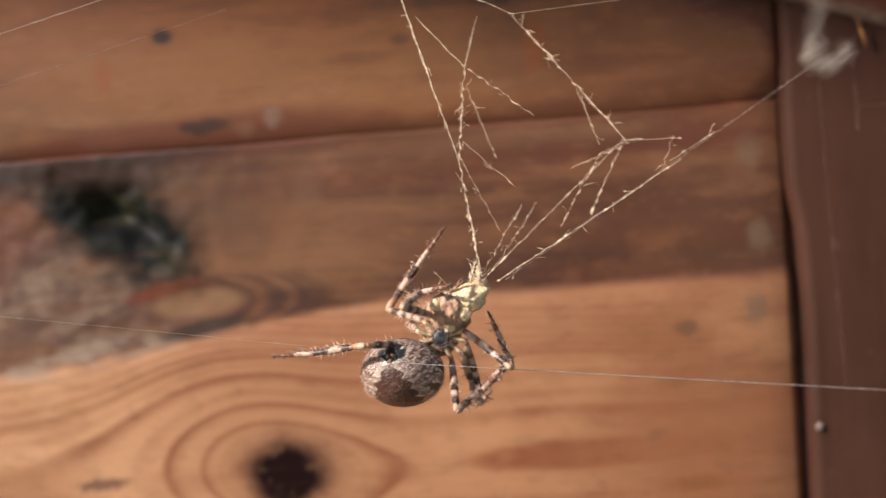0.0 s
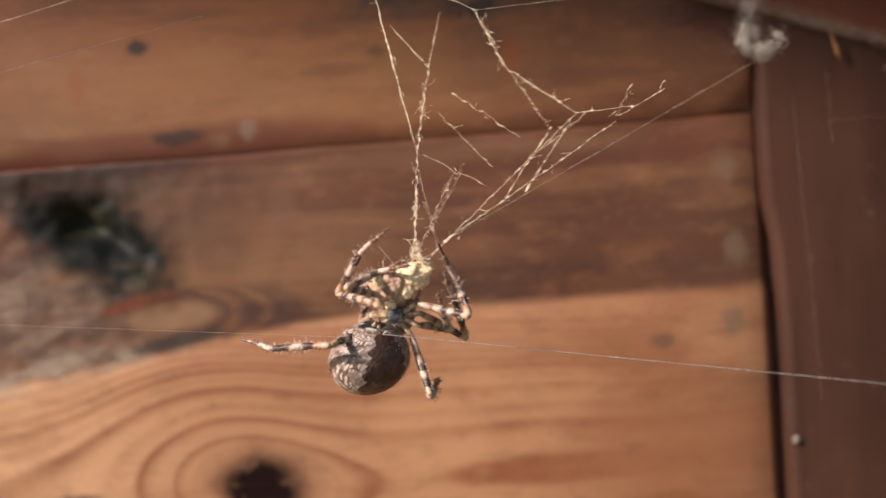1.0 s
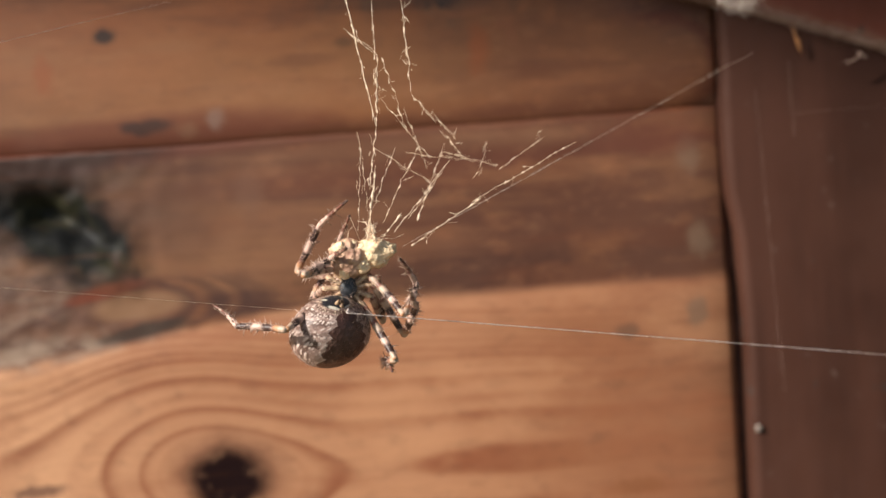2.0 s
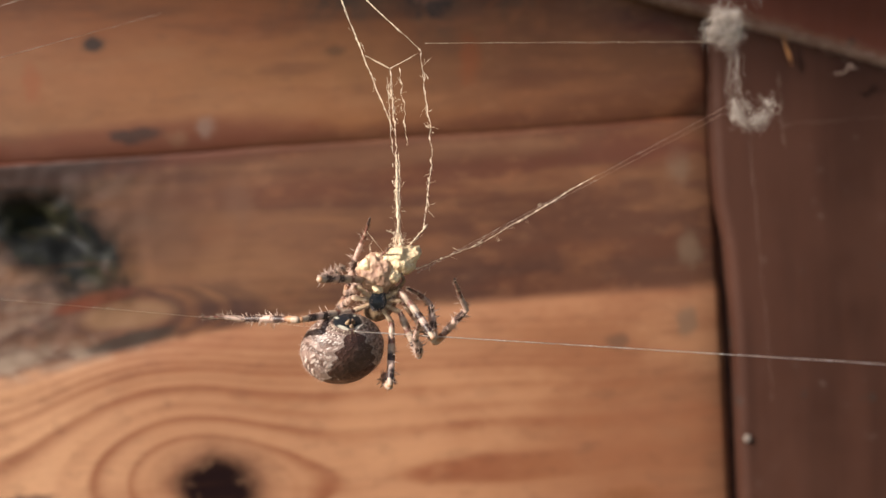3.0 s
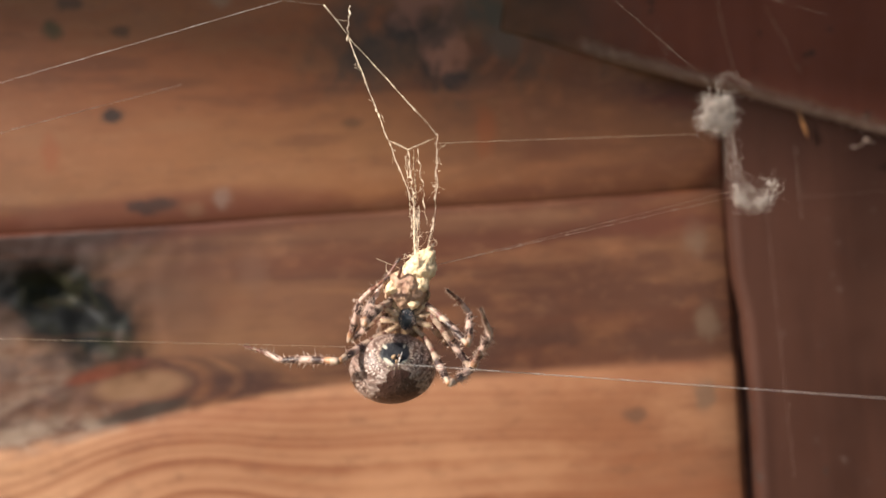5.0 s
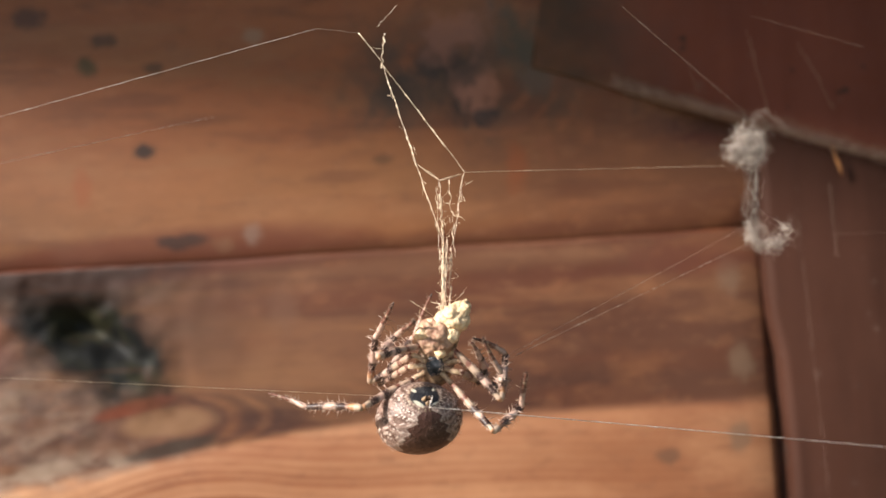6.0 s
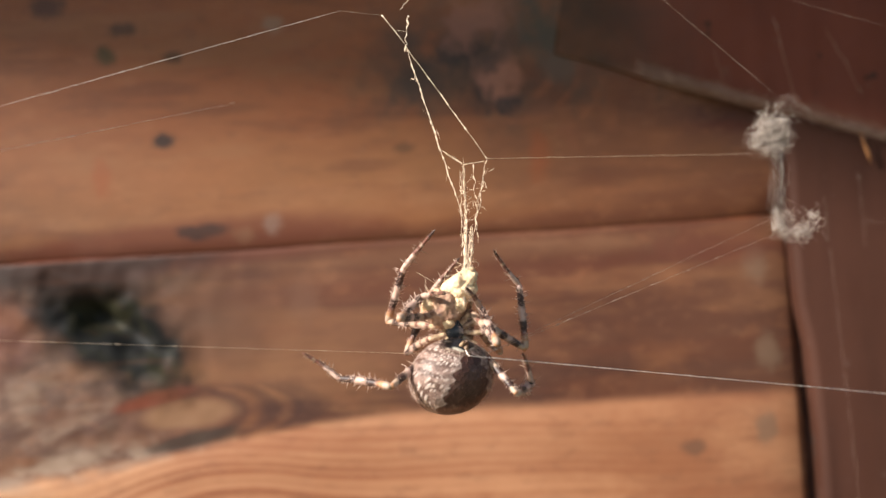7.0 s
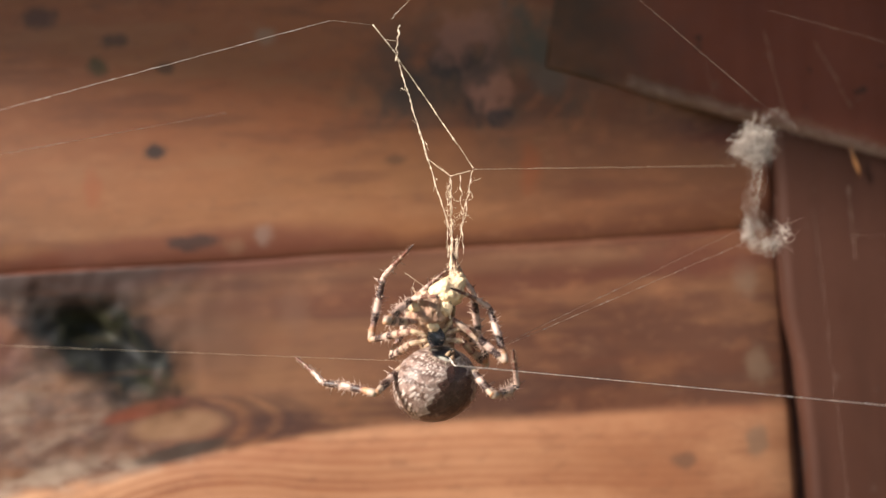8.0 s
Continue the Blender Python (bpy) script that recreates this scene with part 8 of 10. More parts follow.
    walk(STRANDS["low_drop"], [
        (0, pose(0.01874, 0.08400, 1.85635, 76.5, 51.8, -17.0)), (0.5, pose(0.02181, 0.08400, 1.85283, 74.4, 53.5, -19.1)),
        (1, pose(0.01292, 0.08400, 1.85874, 82.4, 37.2, -12.5)), (1.5, pose(0.00780, 0.08400, 1.85917, 82.8, 42.0, -10.8)),
        (1.7, pose(0.00379, 0.08400, 1.85725, 82.2, 43.2, -11.4)), (2.8, pose(0.00674, 0.08400, 1.84781, -30.6, 77.6, -120.0)),
        (3, pose(0.00748, 0.08400, 1.84731, -45.0, 74.6, -133.9)), (3.5, pose(0.00791, 0.08400, 1.84699, -15.9, 75.8, -105.5)),
        (4, pose(0.01114, 0.08400, 1.84940, -55.2, 62.0, -141.8)), (4.5, pose(0.01084, 0.08400, 1.85047, -63.3, 59.4, -149.6)),
        (5, pose(0.00527, 0.08400, 1.84898, -40.7, 64.8, -127.9)), (5.2, pose(0.00423, 0.08400, 1.85040, -42.1, 65.8, -129.5)),
        (6.3, pose(0.00281, 0.08400, 1.84810, -19.0, 72.2, -108.1)), (6.5, pose(0.00277, 0.08400, 1.84784, -27.6, 72.0, -116.5)),
        (7, pose(0.00234, 0.08400, 1.84825, -28.3, 68.6, -116.6)), (7.5, pose(0.00206, 0.08400, 1.84873, -39.4, 61.5, -125.8)),
        (8, pose(0.00171, 0.08400, 1.84837, -34.3, 66.2, -122.0)),
    ])
    walk(STRANDS["low_drop_1"], [
        (0, pose(0.02049, 0.08347, 1.85402, 76.5, 51.8, -17.0)), (0.5, pose(0.02324, 0.08350, 1.85078, 74.4, 53.5, -19.1)),
        (1, pose(0.01543, 0.08344, 1.85679, 82.4, 37.2, -12.5)), (1.5, pose(0.01117, 0.08336, 1.85608, 82.8, 42.0, -10.8)),
        (1.7, pose(0.00692, 0.08337, 1.85425, 82.2, 43.2, -11.4)), (2.8, pose(0.00644, 0.08348, 1.84508, -30.6, 77.6, -120.0)),
        (3, pose(0.00700, 0.08350, 1.84478, -45.0, 74.6, -133.9)), (3.5, pose(0.00780, 0.08361, 1.84540, -15.9, 75.8, -105.5)),
        (4, pose(0.01082, 0.08375, 1.84864, -55.2, 62.0, -141.8)), (4.5, pose(0.01027, 0.08367, 1.84935, -63.3, 59.4, -149.6)),
        (5, pose(0.00517, 0.08387, 1.84862, -40.7, 64.8, -127.9)), (5.2, pose(0.00408, 0.08382, 1.84987, -42.1, 65.8, -129.5)),
        (6.3, pose(0.00272, 0.08375, 1.84728, -19.0, 72.2, -108.1)), (6.5, pose(0.00262, 0.08371, 1.84686, -27.6, 72.0, -116.5)),
        (7, pose(0.00226, 0.08384, 1.84780, -28.3, 68.6, -116.6)), (7.5, pose(0.00206, 0.08400, 1.84873, -39.4, 61.5, -125.8)),
        (8, pose(0.00164, 0.08389, 1.84806, -34.3, 66.2, -122.0)),
    ])
    walk(STRANDS["low_drop_2"], [
        (0, pose(0.02225, 0.08293, 1.85169, 76.5, 51.8, -17.0)), (0.5, pose(0.02467, 0.08301, 1.84874, 74.4, 53.5, -19.1)),
        (1, pose(0.01794, 0.08289, 1.85484, 82.4, 37.2, -12.5)), (1.5, pose(0.01454, 0.08272, 1.85299, 82.8, 42.0, -10.8)),
        (1.7, pose(0.01005, 0.08274, 1.85125, 82.2, 43.2, -11.4)), (2.8, pose(0.00614, 0.08296, 1.84235, -30.6, 77.6, -120.0)),
        (3, pose(0.00651, 0.08299, 1.84224, -45.0, 74.6, -133.9)), (3.5, pose(0.00769, 0.08323, 1.84382, -15.9, 75.8, -105.5)),
        (4, pose(0.01051, 0.08350, 1.84789, -55.2, 62.0, -141.8)), (4.5, pose(0.00970, 0.08333, 1.84824, -63.3, 59.4, -149.6)),
        (5, pose(0.00507, 0.08373, 1.84827, -40.7, 64.8, -127.9)), (5.2, pose(0.00393, 0.08363, 1.84934, -42.1, 65.8, -129.5)),
        (6.3, pose(0.00264, 0.08350, 1.84646, -19.0, 72.2, -108.1)), (6.5, pose(0.00248, 0.08343, 1.84588, -27.6, 72.0, -116.5)),
        (7, pose(0.00218, 0.08369, 1.84735, -28.3, 68.6, -116.6)), (7.5, pose(0.00206, 0.08400, 1.84873, -39.4, 61.5, -125.8)),
        (8, pose(0.00157, 0.08377, 1.84776, -34.3, 66.2, -122.0)),
    ])
    walk(STRANDS["sling"], [
        (0, pose(0.00416, 0.08100, 1.83199, -21.6, 68.3, -110.2)), (0.5, pose(0.00336, 0.08100, 1.83111, 44.1, 44.7, -55.8)),
        (1, pose(-0.00130, 0.08100, 1.83614, 39.4, 69.2, -52.5)), (1.5, pose(-0.00331, 0.08100, 1.83596, 1.6, 71.1, -88.5)),
        (1.7, pose(-0.00435, 0.08100, 1.83668, 33.0, 71.1, -58.5)), (2.8, pose(0.00285, 0.08100, 1.83520, 42.1, 64.6, -50.8)),
        (3, pose(0.00202, 0.08100, 1.83701, 19.7, 70.1, -71.4)), (3.5, pose(0.00168, 0.08100, 1.84236, 76.8, 62.7, -14.8)),
        (4, pose(0.00359, 0.08100, 1.84408, 77.4, 48.3, -16.7)), (4.5, pose(0.00382, 0.08100, 1.84466, 48.3, 56.3, -47.0)),
        (5, pose(0.00214, 0.08100, 1.84331, -7.6, 60.1, -96.6)), (5.2, pose(0.00177, 0.08100, 1.84391, -18.4, 65.3, -106.8)),
        (6.3, pose(0.00114, 0.08100, 1.84007, 25.2, 67.7, -66.4)), (6.5, pose(0.00140, 0.08100, 1.84136, 4.6, 66.1, -85.8)),
        (7, pose(0.00089, 0.08100, 1.84405, -34.6, 74.9, -123.6)), (7.5, pose(-0.00013, 0.08100, 1.84435, -46.0, 68.1, -133.8)),
        (8, pose(0.00028, 0.08100, 1.84263, -54.3, 51.0, -137.2)),
    ])
    walk(STRANDS["sling_1"], [
        (0, pose(0.00412, 0.08090, 1.83172, -21.6, 68.3, -110.2)), (0.5, pose(0.00336, 0.08100, 1.83111, 44.1, 44.7, -55.8)),
        (1, pose(-0.00120, 0.08087, 1.83570, 39.4, 69.2, -52.5)), (1.5, pose(-0.00331, 0.08089, 1.83563, 1.6, 71.1, -88.5)),
        (1.7, pose(-0.00427, 0.08087, 1.83623, 33.0, 71.1, -58.5)), (2.8, pose(0.00294, 0.08089, 1.83490, 42.1, 64.6, -50.8)),
        (3, pose(0.00205, 0.08089, 1.83668, 19.7, 70.1, -71.4)), (3.5, pose(0.00243, 0.08080, 1.84084, 76.8, 62.7, -14.8)),
        (4, pose(0.00415, 0.08083, 1.84342, 77.4, 48.3, -16.7)), (4.5, pose(0.00389, 0.08092, 1.84450, 48.3, 56.3, -47.0)),
        (5, pose(0.00214, 0.08096, 1.84324, -7.6, 60.1, -96.6)), (5.2, pose(0.00174, 0.08092, 1.84373, -18.4, 65.3, -106.8)),
        (6.3, pose(0.00118, 0.08090, 1.83981, 25.2, 67.7, -66.4)), (6.5, pose(0.00141, 0.08092, 1.84118, 4.6, 66.1, -85.8)),
        (7, pose(0.00079, 0.08084, 1.84335, -34.6, 74.9, -123.6)), (7.5, pose(-0.00026, 0.08086, 1.84388, -46.0, 68.1, -133.8)),
        (8, pose(0.00021, 0.08093, 1.84251, -54.3, 51.0, -137.2)),
    ])
    walk(STRANDS["sling_2"], [
        (0, pose(0.00409, 0.08080, 1.83144, -21.6, 68.3, -110.2)), (0.5, pose(0.00336, 0.08100, 1.83111, 44.1, 44.7, -55.8)),
        (1, pose(-0.00110, 0.08074, 1.83527, 39.4, 69.2, -52.5)), (1.5, pose(-0.00331, 0.08078, 1.83531, 1.6, 71.1, -88.5)),
        (1.7, pose(-0.00419, 0.08074, 1.83577, 33.0, 71.1, -58.5)), (2.8, pose(0.00303, 0.08078, 1.83461, 42.1, 64.6, -50.8)),
        (3, pose(0.00209, 0.08078, 1.83635, 19.7, 70.1, -71.4)), (3.5, pose(0.00319, 0.08060, 1.83932, 76.8, 62.7, -14.8)),
        (4, pose(0.00471, 0.08066, 1.84276, 77.4, 48.3, -16.7)), (4.5, pose(0.00397, 0.08085, 1.84434, 48.3, 56.3, -47.0)),
        (5, pose(0.00213, 0.08092, 1.84317, -7.6, 60.1, -96.6)), (5.2, pose(0.00172, 0.08084, 1.84355, -18.4, 65.3, -106.8)),
        (6.3, pose(0.00123, 0.08080, 1.83954, 25.2, 67.7, -66.4)), (6.5, pose(0.00142, 0.08085, 1.84101, 4.6, 66.1, -85.8)),
        (7, pose(0.00068, 0.08069, 1.84265, -34.6, 74.9, -123.6)), (7.5, pose(-0.00038, 0.08073, 1.84342, -46.0, 68.1, -133.8)),
        (8, pose(0.00014, 0.08086, 1.84239, -54.3, 51.0, -137.2)),
    ])
    walk(STRANDS["sling_3"], [
        (0, pose(0.00405, 0.08069, 1.83117, -21.6, 68.3, -110.2)), (0.5, pose(0.00336, 0.08100, 1.83112, 44.1, 44.7, -55.8)),
        (1, pose(-0.00100, 0.08061, 1.83484, 39.4, 69.2, -52.5)), (1.5, pose(-0.00330, 0.08067, 1.83498, 1.6, 71.1, -88.5)),
        (1.7, pose(-0.00411, 0.08060, 1.83532, 33.0, 71.1, -58.5)), (2.8, pose(0.00312, 0.08068, 1.83432, 42.1, 64.6, -50.8)),
        (3, pose(0.00213, 0.08066, 1.83603, 19.7, 70.1, -71.4)), (3.5, pose(0.00395, 0.08040, 1.83780, 76.8, 62.7, -14.8)),
        (4, pose(0.00527, 0.08050, 1.84210, 77.4, 48.3, -16.7)), (4.5, pose(0.00404, 0.08077, 1.84419, 48.3, 56.3, -47.0)),
        (5, pose(0.00213, 0.08089, 1.84311, -7.6, 60.1, -96.6)), (5.2, pose(0.00169, 0.08076, 1.84337, -18.4, 65.3, -106.8)),
        (6.3, pose(0.00127, 0.08070, 1.83927, 25.2, 67.7, -66.4)), (6.5, pose(0.00142, 0.08077, 1.84084, 4.6, 66.1, -85.8)),
        (7, pose(0.00058, 0.08053, 1.84195, -34.6, 74.9, -123.6)), (7.5, pose(-0.00051, 0.08059, 1.84295, -46.0, 68.1, -133.8)),
        (8, pose(0.00006, 0.08080, 1.84226, -54.3, 51.0, -137.2)),
    ])
    walk(STRANDS["sling_4"], [
        (0, pose(0.00401, 0.08059, 1.83090, -21.6, 68.3, -110.2)), (0.5, pose(0.00336, 0.08100, 1.83112, 44.1, 44.7, -55.8)),
        (1, pose(-0.00090, 0.08048, 1.83441, 39.4, 69.2, -52.5)), (1.5, pose(-0.00330, 0.08055, 1.83465, 1.6, 71.1, -88.5)),
        (1.7, pose(-0.00403, 0.08047, 1.83486, 33.0, 71.1, -58.5)), (2.8, pose(0.00321, 0.08057, 1.83403, 42.1, 64.6, -50.8)),
        (3, pose(0.00217, 0.08055, 1.83570, 19.7, 70.1, -71.4)), (3.5, pose(0.00471, 0.08020, 1.83628, 76.8, 62.7, -14.8)),
        (4, pose(0.00583, 0.08033, 1.84144, 77.4, 48.3, -16.7)), (4.5, pose(0.00411, 0.08069, 1.84403, 48.3, 56.3, -47.0)),
        (5, pose(0.00212, 0.08085, 1.84304, -7.6, 60.1, -96.6)), (5.2, pose(0.00167, 0.08068, 1.84319, -18.4, 65.3, -106.8)),
        (6.3, pose(0.00131, 0.08060, 1.83900, 25.2, 67.7, -66.4)), (6.5, pose(0.00143, 0.08069, 1.84066, 4.6, 66.1, -85.8)),
        (7, pose(0.00047, 0.08037, 1.84125, -34.6, 74.9, -123.6)), (7.5, pose(-0.00064, 0.08046, 1.84248, -46.0, 68.1, -133.8)),
        (8, pose(-0.00001, 0.08073, 1.84214, -54.3, 51.0, -137.2)),
    ])
    walk(STRANDS["sling_side"], [
        (0, pose(0.00399, 0.08120, 1.83343, -59.6, 67.6, -147.6)), (0.5, pose(0.00324, 0.08120, 1.83258, -50.0, 65.0, -137.2)),
        (1, pose(-0.00118, 0.08120, 1.83733, -44.5, 73.8, -133.4)), (1.5, pose(-0.00303, 0.08120, 1.83726, -45.6, 72.8, -134.3)),
        (1.7, pose(-0.00404, 0.08120, 1.83793, -40.4, 74.3, -129.4)), (2.8, pose(0.00264, 0.08120, 1.83676, -41.3, 71.0, -129.7)),
        (3, pose(0.00207, 0.08120, 1.83834, -43.4, 72.6, -132.1)), (3.5, pose(0.00181, 0.08120, 1.84317, 62.2, 74.5, -28.7)),
        (4, pose(0.00375, 0.08120, 1.84476, 60.6, 66.4, -31.6)), (4.5, pose(0.00389, 0.08120, 1.84518, 1.6, 71.4, -88.5)),
        (5, pose(0.00217, 0.08120, 1.84401, -31.1, 68.3, -119.3)), (5.2, pose(0.00181, 0.08120, 1.84453, -36.6, 69.1, -124.8)),
        (6.3, pose(0.00119, 0.08120, 1.84096, -17.1, 73.6, -106.4)), (6.5, pose(0.00145, 0.08120, 1.84204, -35.8, 69.8, -124.1)),
        (7, pose(0.00094, 0.08120, 1.84458, -58.5, 67.9, -146.5)), (7.5, pose(0.00003, 0.08120, 1.84494, -61.1, 64.4, -148.5)),
        (8, pose(0.00034, 0.08120, 1.84328, -61.0, 54.3, -145.7)),
    ])
    walk(STRANDS["sling_side_1"], [
        (0, pose(0.00364, 0.08097, 1.83240, -59.6, 67.6, -147.6)), (0.5, pose(0.00316, 0.08113, 1.83234, -50.0, 65.0, -137.2)),
        (1, pose(-0.00140, 0.08097, 1.83624, -44.5, 73.8, -133.4)), (1.5, pose(-0.00324, 0.08099, 1.83631, -45.6, 72.8, -134.3)),
        (1.7, pose(-0.00422, 0.08098, 1.83693, -40.4, 74.3, -129.4)), (2.8, pose(0.00252, 0.08106, 1.83622, -41.3, 71.0, -129.7)),
        (3, pose(0.00190, 0.08101, 1.83751, -43.4, 72.6, -132.1)), (3.5, pose(0.00248, 0.08084, 1.84044, 62.2, 74.5, -28.7)),
        (4, pose(0.00411, 0.08098, 1.84381, 60.6, 66.4, -31.6)), (4.5, pose(0.00389, 0.08118, 1.84513, 1.6, 71.4, -88.5)),
        (5, pose(0.00217, 0.08119, 1.84398, -31.1, 68.3, -119.3)), (5.2, pose(0.00176, 0.08113, 1.84432, -36.6, 69.1, -124.8)),
        (6.3, pose(0.00116, 0.08110, 1.84059, -17.1, 73.6, -106.4)), (6.5, pose(0.00140, 0.08112, 1.84179, -35.8, 69.8, -124.1)),
        (7, pose(0.00061, 0.08098, 1.84359, -58.5, 67.9, -146.5)), (7.5, pose(-0.00028, 0.08101, 1.84419, -61.1, 64.4, -148.5)),
        (8, pose(0.00034, 0.08120, 1.84328, -61.0, 54.3, -145.7)),
    ])
    walk(STRANDS["sling_side_2"], [
        (0, pose(0.00328, 0.08075, 1.83138, -59.6, 67.6, -147.6)), (0.5, pose(0.00308, 0.08105, 1.83211, -50.0, 65.0, -137.2)),
        (1, pose(-0.00162, 0.08074, 1.83516, -44.5, 73.8, -133.4)), (1.5, pose(-0.00344, 0.08078, 1.83536, -45.6, 72.8, -134.3)),
        (1.7, pose(-0.00439, 0.08077, 1.83593, -40.4, 74.3, -129.4)), (2.8, pose(0.00240, 0.08091, 1.83568, -41.3, 71.0, -129.7)),
        (3, pose(0.00172, 0.08081, 1.83668, -43.4, 72.6, -132.1)), (3.5, pose(0.00314, 0.08047, 1.83771, 62.2, 74.5, -28.7)),
        (4, pose(0.00446, 0.08077, 1.84286, 60.6, 66.4, -31.6)), (4.5, pose(0.00389, 0.08117, 1.84508, 1.6, 71.4, -88.5)),
        (5, pose(0.00216, 0.08118, 1.84395, -31.1, 68.3, -119.3)), (5.2, pose(0.00172, 0.08107, 1.84411, -36.6, 69.1, -124.8)),
        (6.3, pose(0.00113, 0.08099, 1.84022, -17.1, 73.6, -106.4)), (6.5, pose(0.00134, 0.08104, 1.84153, -35.8, 69.8, -124.1)),
        (7, pose(0.00028, 0.08076, 1.84260, -58.5, 67.9, -146.5)), (7.5, pose(-0.00058, 0.08083, 1.84344, -61.1, 64.4, -148.5)),
        (8, pose(0.00034, 0.08120, 1.84328, -61.0, 54.3, -145.7)),
    ])
    walk(STRANDS["hem"], [
        (0, pose(0.02530, 0.08200, 1.84763, -86.6, 40.3, -174.7)), (0.5, pose(0.02758, 0.08200, 1.84458, -87.4, 31.8, -175.1)),
        (1, pose(0.02196, 0.08200, 1.85171, -86.7, 39.9, -174.9)), (1.5, pose(0.01832, 0.08200, 1.84954, -86.8, 37.2, -174.7)),
        (1.7, pose(0.01375, 0.08200, 1.84771, -85.8, 39.4, -173.5)), (2.8, pose(0.00559, 0.08200, 1.83730, -47.9, 60.1, -133.8)),
        (3, pose(0.00555, 0.08200, 1.83726, -68.1, 40.0, -148.0)), (3.5, pose(0.00736, 0.08200, 1.83881, -48.8, 55.8, -133.4)),
        (4, pose(0.00860, 0.08200, 1.84332, -47.5, 50.4, -130.0)), (4.5, pose(0.00743, 0.08200, 1.84379, -76.0, 19.5, -143.2)),
        (5, pose(0.00372, 0.08200, 1.84359, -54.1, 37.7, -130.2)), (5.2, pose(0.00259, 0.08200, 1.84463, -35.3, 52.4, -119.3)),
        (6.3, pose(0.00215, 0.08200, 1.84154, -17.9, 63.2, -106.1)), (6.5, pose(0.00177, 0.08200, 1.84096, -12.2, 42.6, -98.3)),
        (7, pose(0.00134, 0.08200, 1.84254, -35.0, 52.1, -119.0)), (7.5, pose(0.00062, 0.08200, 1.84418, -47.4, 51.4, -130.4)),
        (8, pose(0.00046, 0.08200, 1.84302, -42.7, 43.1, -122.2)),
    ])
    walk(STRANDS["hem_1"], [
        (0, pose(0.02104, 0.08160, 1.84400, -86.6, 40.3, -174.7)), (0.5, pose(0.02294, 0.08161, 1.84169, -87.4, 31.8, -175.1)),
        (1, pose(0.01746, 0.08160, 1.84793, -86.7, 39.9, -174.9)), (1.5, pose(0.01408, 0.08161, 1.84630, -86.8, 37.2, -174.7)),
        (1.7, pose(0.01051, 0.08163, 1.84503, -85.8, 39.4, -173.5)), (2.8, pose(0.00562, 0.08203, 1.83737, -47.9, 60.1, -133.8)),
        (3, pose(0.00571, 0.08210, 1.83741, -68.1, 40.0, -148.0)), (3.5, pose(0.00745, 0.08210, 1.83901, -48.8, 55.8, -133.4)),
        (4, pose(0.00878, 0.08222, 1.84367, -47.5, 50.4, -130.0)), (4.5, pose(0.00787, 0.08233, 1.84399, -76.0, 19.5, -143.2)),
        (5, pose(0.00404, 0.08239, 1.84398, -54.1, 37.7, -130.2)), (5.2, pose(0.00275, 0.08228, 1.84505, -35.3, 52.4, -119.3)),
        (6.3, pose(0.00219, 0.08214, 1.84182, -17.9, 63.2, -106.1)), (6.5, pose(0.00186, 0.08257, 1.84149, -12.2, 42.6, -98.3)),
        (7, pose(0.00150, 0.08229, 1.84296, -35.0, 52.1, -119.0)), (7.5, pose(0.00079, 0.08220, 1.84451, -47.4, 51.4, -130.4)),
        (8, pose(0.00072, 0.08241, 1.84348, -42.7, 43.1, -122.2)),
    ])
    walk(STRANDS["hem_2"], [
        (0, pose(0.01678, 0.08121, 1.84037, -86.6, 40.3, -174.7)), (0.5, pose(0.01830, 0.08121, 1.83880, -87.4, 31.8, -175.1)),
        (1, pose(0.01296, 0.08120, 1.84415, -86.7, 39.9, -174.9)), (1.5, pose(0.00985, 0.08122, 1.84307, -86.8, 37.2, -174.7)),
        (1.7, pose(0.00726, 0.08126, 1.84235, -85.8, 39.4, -173.5)), (2.8, pose(0.00565, 0.08206, 1.83744, -47.9, 60.1, -133.8)),
        (3, pose(0.00587, 0.08220, 1.83757, -68.1, 40.0, -148.0)), (3.5, pose(0.00755, 0.08220, 1.83922, -48.8, 55.8, -133.4)),
        (4, pose(0.00896, 0.08244, 1.84401, -47.5, 50.4, -130.0)), (4.5, pose(0.00831, 0.08266, 1.84418, -76.0, 19.5, -143.2)),
        (5, pose(0.00437, 0.08278, 1.84437, -54.1, 37.7, -130.2)), (5.2, pose(0.00290, 0.08256, 1.84547, -35.3, 52.4, -119.3)),
        (6.3, pose(0.00223, 0.08228, 1.84210, -17.9, 63.2, -106.1)), (6.5, pose(0.00194, 0.08314, 1.84202, -12.2, 42.6, -98.3)),
        (7, pose(0.00166, 0.08258, 1.84339, -35.0, 52.1, -119.0)), (7.5, pose(0.00096, 0.08240, 1.84484, -47.4, 51.4, -130.4)),
        (8, pose(0.00098, 0.08282, 1.84393, -42.7, 43.1, -122.2)),
    ])
